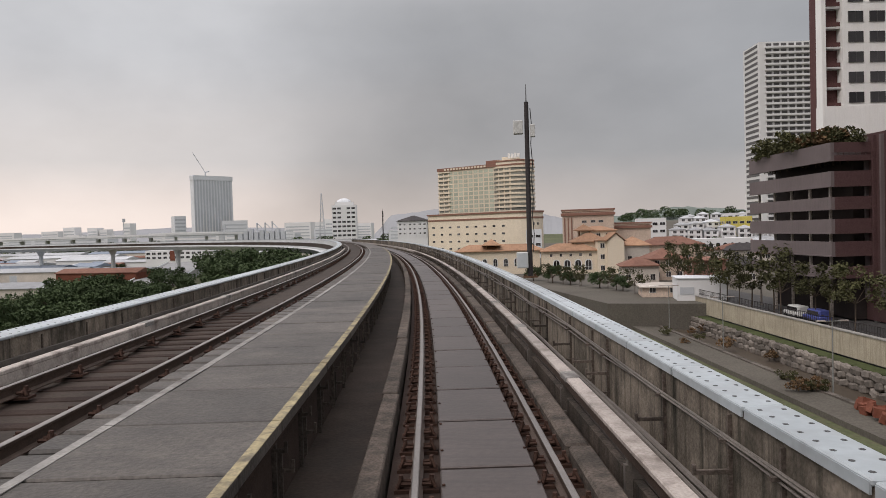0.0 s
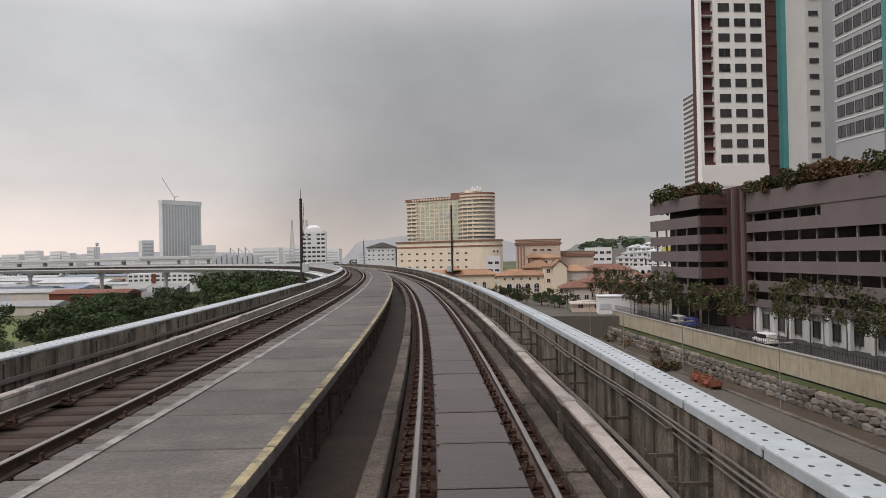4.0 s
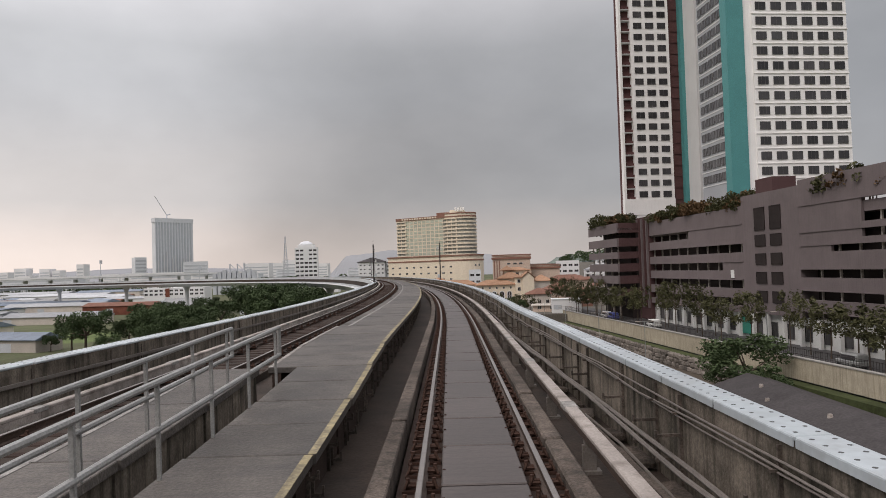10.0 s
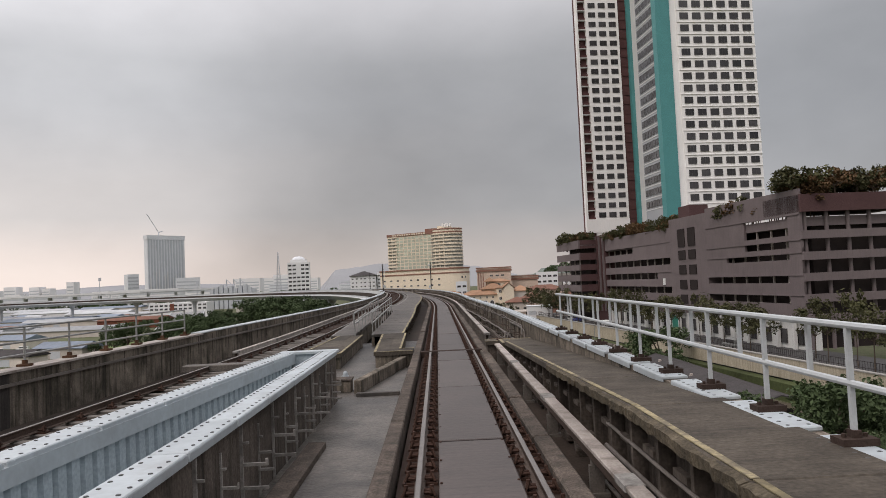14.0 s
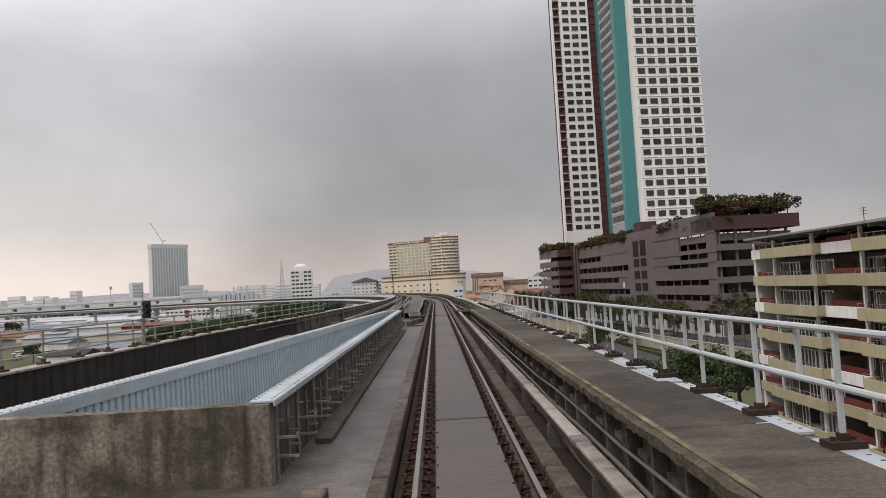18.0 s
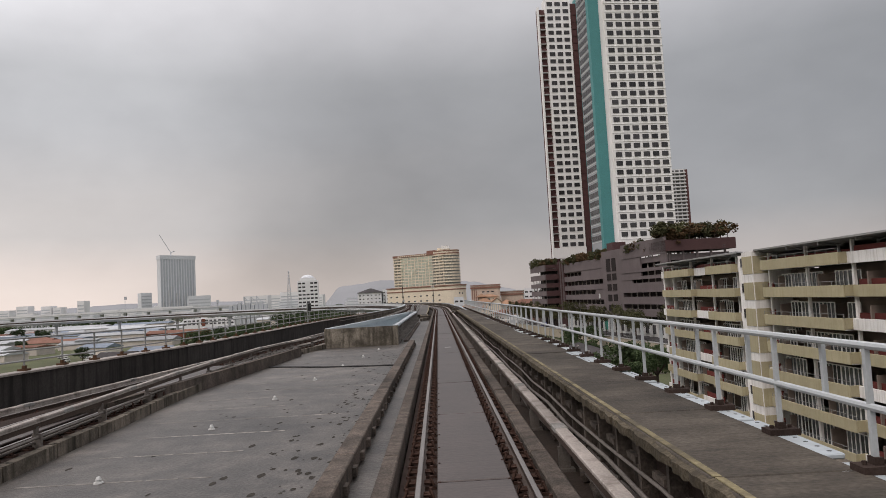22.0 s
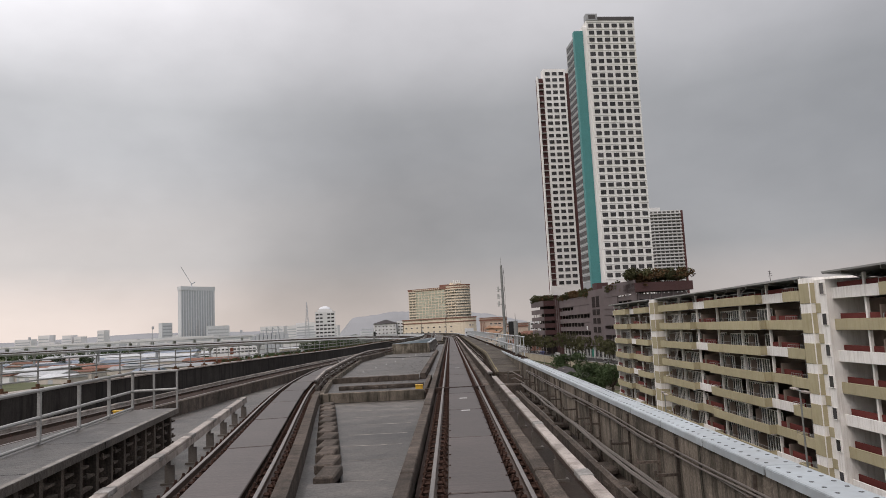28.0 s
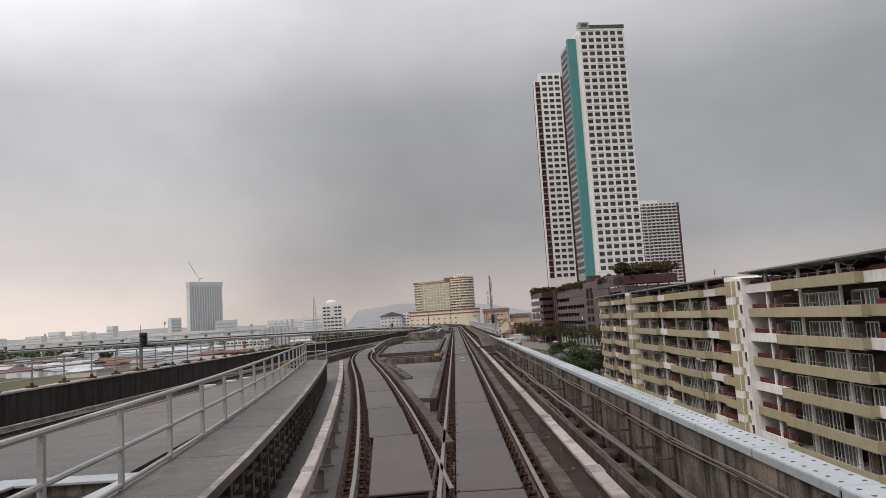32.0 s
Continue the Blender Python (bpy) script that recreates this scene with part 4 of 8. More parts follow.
for k in range(35):
    y = 51.2 + 3 * k
    z0, z1 = walk_z(y), walk_z(y + 3)
    if y < 147:
        inst("edge_crust", CRUST[k % 4], Matrix.Translation((0, y, z0)) @ Matrix.Rotation(math.atan((z1 - z0) / 3), 4, "X"), walk_r, "crumbling mossy slab edge")
    for d in (0.6, 1.6, 2.5):
        if 66 < y < 150:
            inst("loose_block", BLK, pose(1.86 + er.uniform(-0.05, 0.06), y + d + er.uniform(-0.15, 0.15), er.choice((-0.45, -0.44, -0.32)), er.uniform(-5, 5), er.uniform(-14, 14), er.uniform(-12, 12)), walk_r)
for o_, h_, r_ in ((1.79, 0.42, 0.022), (1.76, 0.2, 0.03), (1.83, 0.05, 0.03), (1.74, -0.3, 0.026)):
    cr_ = random.Random(int(h_ * 100))
    long_tube("cable", [Vector((o_ + cr_.uniform(-0.02, 0.02), 66 + q * 2.4, h_ + cr_.uniform(-0.06, 0.04))) for q in range(33)], r_, "pipe", walk_r)
boxm("slab", "wetwalk", 1.62, 2.74, 156.22, 157.75, 0.215, 0.345, walk_r, bevel=0.012)
boxm("end_line", "yellow", 1.64, 2.74, 157.63, 157.73, 0.344, 0.352, walk_r)
boxm("edge_line", "yellow", 1.63, 1.72, 156.24, 157.62, 0.344, 0.352, walk_r)
boxm("front_wall", "parapet", 1.72, 2.72, 156.22, 157.7, -0.45, 0.214, walk_r)
boxm("end_face", "kerb", 1.8, 2.74, 51.0, 51.2, -0.45, 0.26, walk_r, "crumbling concrete end face")
boxm("outer_channel", "rust", 3.131, 3.34, 50, 156, 0.62, 0.78, wall_r, "rusty brown steel channel")
# conduits bending down where the walkway ends
for y_, sg in ((50.2, -1),):
    cb = thing("bent_conduit", "pair of grey conduits bending down at the walkway end", "conduit", "bent conduits", (2.4, y_, 0))
    for o, h in ((0.0, 0.33), (0.12, 0.05)):
        bm = bmesh.new()
        pts_ = [(0.14 + o, sg * 2.0, h), (0.1 + o, sg * 1.2, h), (-0.15 + o, sg * 0.75, h + 0.16), (-0.3 + o, sg * 0.45, h + 0.1), (-0.34 + o, sg * 0.25, -0.42)]
        for p, q in zip(pts_, pts_[1:]):
            tube(bm, p, q, 0.024, n=8)
        for p in pts_[1:-1]:
            bmesh.ops.create_uvsphere(bm, u_segments=8, v_segments=5, radius=0.025, matrix=Matrix.Translation(p))
        part("pipe", bm, "pipe", cb)
    st_ = thing("step_block", "dark concrete step at the walkway end", "step", "walkway steps", (2.3, y_ + sg * 0.75, -0.45))
    part("tread", box(bmesh.new(), -0.42, 0.4, -0.5, 0.5, 0.0, 0.42, bevel=0.03), "kerb", st_)
# where the walkway starts: drop pipes, duct blocks and a steel box
pc = thing("bent_conduit", "grey conduits leaving the parapet and dropping to the deck", "conduit", "bent conduits", (0, 0, 0))
for o, h, e in ((2.7, 0.64, 159.4), (2.66, 0.58, 159.1), (2.71, 0.52, 158.8)):
    long_tube("pipe", [Vector(p) for p in ((o, 164.0, h), (o, e + 0.5, h), (o - 0.02, e + 0.2, h - 0.04), (o - 0.03, e, h - 0.22), (o - 0.03, e - 0.05, -0.2), (o - 0.06, e - 0.05, -0.44))], 0.022, "pipe", pc)
for o, h, e in ((2.47, 0.05, 161.4), (2.57, 0.045, 161.2)):
    long_tube("pipe", [Vector(p) for p in ((o, 165.0, h), (o, e + 1.0, h), (o - 0.1, e + 0.5, h + 0.17), (o - 0.22, e + 0.2, h + 0.2), (o - 0.3, e, h + 0.05), (o - 0.31, e - 0.05, -0.44))], 0.034, "pipe", pc)
db = thing("duct_blocks", "weathered concrete duct lids at the walkway start", "cable duct", at=(2.2, 157.9, -0.45))
for k in range(4):
    part("duct_lid", box(bmesh.new(), -0.24, 0.2, k * 0.72, k * 0.72 + 0.69, 0.28, 0.42 + 0.03 * (k % 2), bevel=0.025), "kerb", db)
part("duct_wall", box(bmesh.new(), -0.2, 0.16, 0.04, 2.8, 0, 0.28), "parapet", db)
sx_ = thing("steel_box", "rusty brown steel box on the deck", "box", at=(2.05, 161.9, -0.45))
part("body", box(bmesh.new(), -0.34, 0.34, -0.16, 0.16, 0, 0.44, bevel=0.015), "rust", sx_)
part("lid", box(bmesh.new(), -0.36, 0.36, -0.18, 0.18, 0.44, 0.47), "clip", sx_)
fs2 = thing("landing_slab", "small concrete landing slab edged with yellow paint", "slab", at=(1.34, 157.4, -0.45))
part("slab_body", box(bmesh.new(), -0.2, 0.22, -0.42, 0.42, 0.66, 0.8, bevel=0.015), "wetwalk", fs2)
part("slab_foot", box(bmesh.new(), -0.14, 0.16, -0.34, 0.34, 0, 0.66), "kerb", fs2)
bm = bmesh.new()
box(bm, -0.2, 0.22, -0.42, -0.35, 0.799, 0.808)
box(bm, -0.2, 0.22, 0.35, 0.42, 0.799, 0.808)
part("edge_line", bm, "yellow", fs2)
# railing on the near parapet
rail_r = thing("handrail", "white-painted tubular steel handrail bolted to the parapet", "railing", "parapet railings", (2.98, 50.9, 0.95))


def railing(t, length, step, top, mid, material, foot=True, r=0.029, half=True):
    """Rails along local +y from the thing's own place."""
    for h in (top, mid):
        part("top_rail" if h == top else "mid_rail", tube(bmesh.new(), (0, -0.3, h), (0, length + 0.3, h), r * 1.1, n=8), material, t)
    bm = bmesh.new()
    box(bm, -0.021, 0.021, -0.021, 0.021, 0.0, top)
    post = mesh_of("post", bm, material)
    bm = bmesh.new()
    box(bm, -0.019, 0.019, -0.024, 0.024, mid, top)
    short = mesh_of("short_post", bm, material)
    bm = bmesh.new()
    box(bm, -0.15, 0.15, -0.1, 0.1, 0, 0.06)
    box(bm, -0.035, 0.035, -0.05, 0.05, 0.06, 0.12)
    for a in (-0.09, 0.09):
        tube(bm, (a, 0, 0.04), (a, 0, 0.09), 0.02, 0.02, 6)
    footm = mesh_of("foot_plate", bm, "plinth")
    k = 0.0
    while k <= length + 0.01:
        inst("post", post, Matrix.Translation((0, k, 0)), t)
        if foot:
            inst("foot_plate", footm, Matrix.Translation((0, k, 0)), t)
        if half and k + step / 2 < length:
            inst("short_post", short, Matrix.Translation((0.07, k + step / 2, 0)), t)
        k += step


railing(rail_r, 102.1, 1.52, 0.98, 0.5, "hand")


# ---------------------------------------------------------------- walkway between the tracks in the curve
mid = thing("centre_walkway", "raised concrete walkway slabs between the two tracks, yellow edge", "walkway", kind="structure")
ML = 3.0
mm = bmesh.new()
box(mm, -3.68, -1.95, 0.014, ML / 2 - 0.014, 0.57, 0.7, bevel=0.016)
MSL = mesh_of("slab", mm, "slab")
mm = bmesh.new()
box(mm, -4.06, -1.95, 0.014, ML / 2 - 0.014, 0.57, 0.7, bevel=0.016)
MSW = mesh_of("slab", mm, "slab")
mm = bmesh.new()
box(mm, -4.07, -3.98, 0.02, ML - 0.02, 0.699, 0.707)
MWW = mesh_of("white_line", mm, "jointfill")
mm = bmesh.new()
box(mm, -3.98, -3.8, 0.0, ML, -0.45, 0.57)
MEW = mesh_of("edge_wall", mm, "plinth")
mm = bmesh.new()
box(mm, -2.045, -1.945, 0.02, ML - 0.02, 0.699, 0.707)
MYE = mesh_of("edge_line", mm, "yellow")
mm = bmesh.new()
box(mm, -3.685, -3.58, 0.02, ML - 0.02, 0.699, 0.708)
MWH = mesh_of("white_line", mm, "whiteline")
mm = bmesh.new()
for k in range(5):
    box(mm, -4.1, -3.69, 0.03 + k * 0.6, 0.52 + k * 0.6, 0.46, 0.655, bevel=0.03)
box(mm, -4.0, -3.66, 0.0, ML, -0.9, 0.42)
MSE = mesh_of("edge_brackets", mm, "slab")
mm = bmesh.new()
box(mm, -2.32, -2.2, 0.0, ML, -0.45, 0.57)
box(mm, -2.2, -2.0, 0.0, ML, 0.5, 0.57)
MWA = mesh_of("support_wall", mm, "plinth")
mm = bmesh.new()
box(mm, -2.2, -2.15, -0.025, 0.025, -0.45, 0.5)
box(mm, -2.17, -2.03, -0.02, 0.02, 0.2, 0.24)
box(mm, -2.06, -2.03, -0.02, 0.02, 0.24, 0.32)
box(mm, -2.17, -2.03, 0.3, 0.34, -0.12, -0.08)
box(mm, -2.06, -2.03, 0.3, 0.34, -0.08, 0.02)
box(mm, -2.2, -2.16, 0.3, 0.34, -0.4, 0.1)
MBR = mesh_of("cable_bracket", mm, "kerb")
mm = bmesh.new()
box(mm, -3.5, -1.95, 0.014, ML / 2 - 0.014, 0.57, 0.7, bevel=0.016)
MSN = mesh_of("slab", mm, "slab")
mm = bmesh.new()
box(mm, -5.36, -4.26, 0.012, ML - 0.012, 0.57, 0.7, bevel=0.012)
MRS = mesh_of("ramp_slab", mm, "slab")
mm = bmesh.new()
box(mm, -5.28, -4.34, 0.0, ML, -0.3, 0.57)
MRB = mesh_of("ramp_base", mm, "parapet")
mm = bmesh.new()
box(mm, -5.37, -5.29, 0.02, ML - 0.02, 0.699, 0.708)
MRL = mesh_of("white_line", mm, "whiteline")
mm = bmesh.new()
box(mm, -3.46, -3.34, 0.0, ML, -0.45, 0.57)
MWL = mesh_of("support_wall", mm, "parapet")
RAMP = [(166, -0.6), (177, -0.31), (183, -0.03), (186, 0.0)]
s = 166.2
while s < 330:
    early = s < 180
    m = on_line(s, interp(s, [(166, -0.13), (178, 0.0), (184, -0.06), (240, -0.08)]), interp(s, RAMP)) @ Matrix.Rotation(ML / 2 / R1 if s > S1 else 0, 4, "Z")
    if s < 190:
        m = m @ Matrix.Translation((0, 0, 0.7)) @ Matrix.Rotation(math.atan((interp(s + ML, RAMP) - interp(s, RAMP)) / ML), 4, "X") @ Matrix.Translation((0, 0, -0.7))
    if early:
        kit, SB = (("edge_line", MYE), ("support_wall", MWA), ("support_wall", MWL), ("ramp_slab", MRS), ("ramp_base", MRB), ("white_line", MRL)), MSN
    elif s < 188.5:
        kit, SB = (("edge_line", MYE), ("white_line", MWW), ("edge_wall", MEW), ("support_wall", MWA)), MSW
    else:
        kit, SB = (("edge_line", MYE), ("white_line", MWH), ("edge_brackets", MSE), ("support_wall", MWA)), MSL
    for nm, me in kit:
        inst(nm, me, m, mid)
    for d in (0, ML / 2):
        inst("slab", SB, m @ Matrix.Translation((0, d, pr_rng.uniform(-0.008, 0.006))), mid)
    for d in (0.6, 2.1):
        inst("cable_bracket", MBR, m @ Matrix.Translation((0, d, 0)), mid)
    s += ML
sweep("slab_run", adaptive(330, 700), rect(-3.75, -2.03, 0.57, 0.7), "slab", mid)
sweep("support_run", adaptive(330, 700), rect(-3.8, -2.3, -0.45, 0.57), "plinth", mid)
# low end slabs where the walkway stops
def prism(ring, z0, z1, bm=None):
    """An upright block over a ring of plan points, counter-clockwise."""
    bm = bm or bmesh.new()
    lo, hi = [bm.verts.new((x, y, z0)) for x, y in ring], [bm.verts.new((x, y, z1)) for x, y in ring]
    bm.faces.new(lo[::-1])
    bm.faces.new(hi)
    for k in range(len(ring)):
        n = (k + 1) % len(ring)
        bm.faces.new((lo[k], lo[n], hi[n], hi[k]))
    return bm


def strip(bm, pts, w, z0, z1):
    """A painted line through plan points, w wide to its left."""
    for (xa, ya), (xb, yb) in zip(pts, pts[1:]):
        d = math.hypot(xb - xa, yb - ya)
        nx, ny = -(yb - ya) / d * w, (xb - xa) / d * w
        prism([(xa, ya), (xb, yb), (xb + nx, yb + ny), (xa + nx, ya + ny)], z0, z1, bm)
    return bm


def end_platform(label, y0, y1, left, right, lip, top):
    """Two rows of slabs on a stained base; left and right give the edges at both ends."""
    t = thing("end_platform", label, "platform", "walkway end slabs", (0, y0, 0))
    n, ln = 3, y1 - y0

    def edge(e, v):
        return e[0] + (e[1] - e[0]) * v / ln

    for k in range(n):
        a, b = ln * k / n + 0.008, ln * (k + 1) / n - 0.008
        for c, d in ((0.0, 0.56), (0.565, 1.0)):
            part("platform_slab", prism([(edge(left, v) + (edge(right, v) - edge(left, v)) * q, v) for q, v in ((c, a), (d, a), (d, b), (c, b))], top - 0.14, top - pr_rng.uniform(0, 0.012)), "wetwalk", t)
    part("platform_base", prism([(left[0] + 0.05, 0.06), (right[0] - 0.05, 0.06), (right[1] - 0.05, ln), (left[1] + 0.05, ln)], -0.46, top - 0.14), "parapet", t)
    bm = strip(bmesh.new(), [(left[1], ln), (left[0], 0)], 0.085, top, top + 0.012)
    strip(bm, [(left[0], 0), (lip if lip else right[0], 0)], 0.085, top, top + 0.012)
    if lip:
        strip(bm, [(lip, 0.95), (right[0], 0.95)], -0.075, top, top + 0.012)
        part("lip_slab", prism([(right[0] + 0.005, 0.004), (lip, 0.004), (lip, 1.0), (right[0] + 0.005, 1.0)], top - 0.12, top - 0.004), "wetwalk", t)
        part("lip_base", prism([(right[0], 0.1), (lip - 0.03, 0.1), (lip - 0.03, 0.3), (right[0], 0.3)], -0.46, top - 0.12), "parapet", t)
    strip(bm, [(right[0], 0.95 if lip else 0), (right[1], ln)], 0.085, top, top + 0.012)
    part("edge_line", bm, "yellow", t)
    return t


end_platform("concrete end platform slabs edged with yellow paint beside the near track", 157.6, 166.2, (-2.72, -3.1), (-1.8, -1.96), -1.36, 0.1)
end_platform("concrete end platform slabs with a worn edge beside the far track", 157.7, 166.2, (-5.42, -5.15), (-3.86, -3.98), None, 0.1)
bm = bmesh.new()
pk = thing("floor_kerb", "low cracked concrete kerb on the roof floor", "kerb", "floor kerbs", (-2.66, 152.1, -0.45))
for k in range(2):
    box(bm, -0.11, 0.11, k * 2.85, 2.84 + k * 2.85, 0, 0.36, bevel=0.02)
part("kerb_body", bm, "parapet", pk)
pk.rotation_euler = (0, 0, -0.17)
bm = bmesh.new()
pk = thing("floor_kerb", "low concrete kerb leading to the platform", "kerb", "floor kerbs", (-5.05, 152.0, -0.45))
box(bm, -0.15, 0.15, 0, 5.6, 0, 0.4, bevel=0.02)
part("kerb_body", bm, "parapet", pk)
bm = bmesh.new()
pk = thing("concrete_block", "small stained concrete block at the light well end", "block", at=(-3.13, 152.6, -0.45))
box(bm, -0.26, 0.26, -0.25, 0.25, 0, 0.32, bevel=0.02)
part("block_body", bm, "parapet", pk)
part("block_cap", box(bmesh.new(), -0.29, 0.29, -0.28, 0.28, 0.32, 0.37, bevel=0.01), "kerb", pk)
pk = thing("floor_beam", "pale wooden plank across the gap floor", "plank", at=(-2.06, 151.6, -0.45))
part("plank_body", box(bmesh.new(), -0.58, 0.55, -0.08, 0.08, 0, 0.1, bevel=0.01), "slab", pk)
# handrails at the ramp
for o, s, ln in ((-3.5, 165.9, 13.6), (-4.32, 165.9, 13.6)):
    p_ = on_line(s, o).translation
    t = thing("ramp_handrail", "grey galvanised ramp handrail with a bent end", "railing", "ramp handrails", (p_.x, p_.y, 0.1))
    railing(t, ln, 1.7, 1.05, 0.55, "galv", foot=False, r=0.035, half=False)
    part("end_bend", tube(bmesh.new(), (0, ln + 0.3, 0.55), (0, ln + 0.3, 1.05), 0.038, n=8), "galv", t)
    part("end_bend", tube(bmesh.new(), (0, -0.3, 0.55), (0, -0.3, 1.05), 0.038, n=8), "galv", t)
    t.rotation_euler = (math.atan(0.026), 0, on_line(s + ln / 2, o).to_euler().z - (0.0 if o > -4 else -0.004))
bv = thing("roof_vent", "small white domed roof vent", "vent", at=(-3.45, 155.6, -0.45))
bm = bmesh.new()
tube(bm, (0, 0, 0), (0, 0, 0.05), 0.12, 0.12, 12)
tube(bm, (0, 0, 0.05), (0, 0, 0.12), 0.075, 0.075, 12)
bmesh.ops.create_uvsphere(bm, u_segments=12, v_segments=6, radius=0.075, matrix=Matrix.Translation((0, 0, 0.12)))
part("dome", bm, "cap", bv)
# concrete beam across the far track and the kerbs that meet it
fbm = thing("cross_beam", "grey concrete slab laid across the far track bed", "beam", "cross beams", tuple(on_line(157.9, 0, 0, far_line).translation))
part("beam_body", box(bmesh.new(), -1.7, 2.2, -0.3, 0.3, -0.2, 0.03, bevel=0.02), "slab", fbm)
part("beam_foot", box(bmesh.new(), -1.5, 2.0, -0.22, 0.22, -0.36, -0.2), "plinth", fbm)
fk = thing("floor_kerb", "stained concrete kerb along the far track bed", "kerb", "floor kerbs")
for k in range(3):
    part("kerb_body", box(bmesh.new(), 1.42, 1.72, 0, 1.94, -0.42, 0.06, on_line(151.6 + k * 1.96, 0, 0, far_line), bevel=0.02), "kerb", fk)

# steel beam across the rails
for y, x0, x1 in ((158.0, -1.6, 1.05), (48.7, -1.5, 1.0)):
    b = thing("cross_beam", "brown steel beam laid across the track bed", "beam", "cross beams", (0, y, 0))
    bm = bmesh.new()
    box(bm, x0, x1, -0.16, 0.16, -0.19, 0.012)
    box(bm, -0.5, 0.5, -1.0, -0.3, -0.2, -0.06)
    part("beam_body", bm, "plinth", b)

# ---------------------------------------------------------------- light well between the decks
lw = thing("light_well", "open light well walled in concrete with white metal rims", "light well", kind="structure")
boxm("end_wall", "mossy", -7.81, -3.05, 109.19, 109.5, -0.46, 0.8, lw, "mossy stained concrete end wall")
boxm("side_wall", "wellwall", -3.35, -3.05, 109.5, 151.0, -0.46, 0.8, lw, "stained concrete side wall")
well = [(109.2, -7.5), (119.5, -6.48), (130, -5.62), (141, -4.85), (150.9, -4.1)]


def well_x(y):
    return interp(y, well)


vs, fs = [], []
for y in stations(109.5, 150.95, 4):
    x = well_x(y)
    vs += [(x - 0.3, y, -0.46), (x, y, -0.46), (x, y, 0.79), (x - 0.3, y, 0.79)]
n = len(vs) // 4
fs = [(k * 4 + i, k * 4 + (i + 1) % 4, k * 4 + 4 + (i + 1) % 4, k * 4 + 4 + i) for k in range(n - 1) for i in range(4)] + [(3, 2, 1, 0), tuple(range(4 * n - 4, 4 * n))]
raw("back_wall", vs, fs, "parapet", lw)
# corrugated sheet lining: leans in from the far rim to the floor
vs, fs = [], []
ys = []
for k in range(158):
    for q, d in ((0.0, 0.055), (0.155, 0.055), (0.175, 0.0), (0.235, 0.0)):
        y = 109.5 + k * 0.26 + q
        x = well_x(y)
        ys.append(y)
        vs += [(x + 0.02 + d, y, 0.64), (x + 0.05 + d, y, -0.74)]
fs = [(2 * k, 2 * k + 1, 2 * k + 3, 2 * k + 2) for k in range(len(ys) - 1)]
raw("corrugated_lining", vs, fs, "corr", lw, "pale blue-grey corrugated sheet")
ys = stations(109.4, 150.7, 2.9)
vs = [p for y in ys for p in ((well_x(y) + 0.02, y, 0.79), (well_x(y) + 0.12, y, 0.79), (well_x(y) + 0.12, y, 0.58), (well_x(y) + 0.02, y, 0.58))]
fs = [(k * 4 + i, k * 4 + (i + 1) % 4, k * 4 + 4 + (i + 1) % 4, k * 4 + 4 + i) for k in range(len(ys) - 1) for i in range(4)]
raw("rim_fascia", vs, fs, "cap", lw, "pale metal fascia below the rim")
raw("well_floor", [(-7.4, 109.3, -0.745), (-3.1, 109.3, -0.745), (-3.1, 151.4, -0.745), (-4.4, 151.4, -0.745)], [(0, 1, 2, 3)], "corr", lw)
boxm("end_wall", "corr", -4.36, -3.06, 150.75, 150.98, -0.74, 0.795, lw, "pale metal end wall")
boxm("end_rim", "cap", -4.42, -2.97, 150.7, 151.12, 0.8, 0.856, lw)
boxm("inner_lining", "corr", -3.4, -3.352, 109.5, 150.7, -0.74, 0.79, lw)
wm = bmesh.new()
box(wm, -0.2, 0.2, 0.025, CL - 0.025, 0.8, 0.85, bevel=0.012)
box(wm, 0.17, 0.205, 0.025, CL - 0.025, 0.75, 0.83)
old = set(wm.faces)
for k in range(8):
    for o in (-0.13, 0.13):
        tube(wm, (o, 0.13 + k * 0.212, 0.845), (o, 0.13 + k * 0.212, 0.858), 0.025, 0.02, 6)
for f in wm.faces:
    f.material_index = 0 if f in old else 1
WCAP = mesh_of("rim_sheet", wm, ["cap", "stud"])
RP = 41.4 / 24
for k in range(24):
    y = 109.3 + k * RP
    inst("rim_sheet", WCAP, pose(-3.18, y, 0) @ Matrix.Diagonal((1, RP / CL, 1, 1)), lw)
    a = math.atan((well_x(y) - well_x(y + CL)) / CL)
    m = Matrix.Translation((well_x(y) - 0.1, y, 0.0)) @ Matrix.Rotation(a, 4, "Z")
    inst("rim_sheet", WCAP, m @ Matrix.Diagonal((1, RP / CL, 1, 1)), lw)
    inst("wall_rib", RIBP, pose(-3.05, y + 0.3, -0.08, 0, 0, 180), lw)
    inst("wall_rib", RIBP, pose(-3.05, y + 1.2, -0.08, 0, 0, 180) @ Matrix.Diagonal((0.6, 1, 0.8, 1)), lw)
bm = bmesh.new()
box(bm, -0.16, 0.16, 0, 34, 0, 0.12, bevel=0.01)
me = mesh_of("duct_lid", bm, "kerb")
inst("duct_lid", me, pose(-2.7, 112, -0.456), lw, "low concrete duct along the wall")

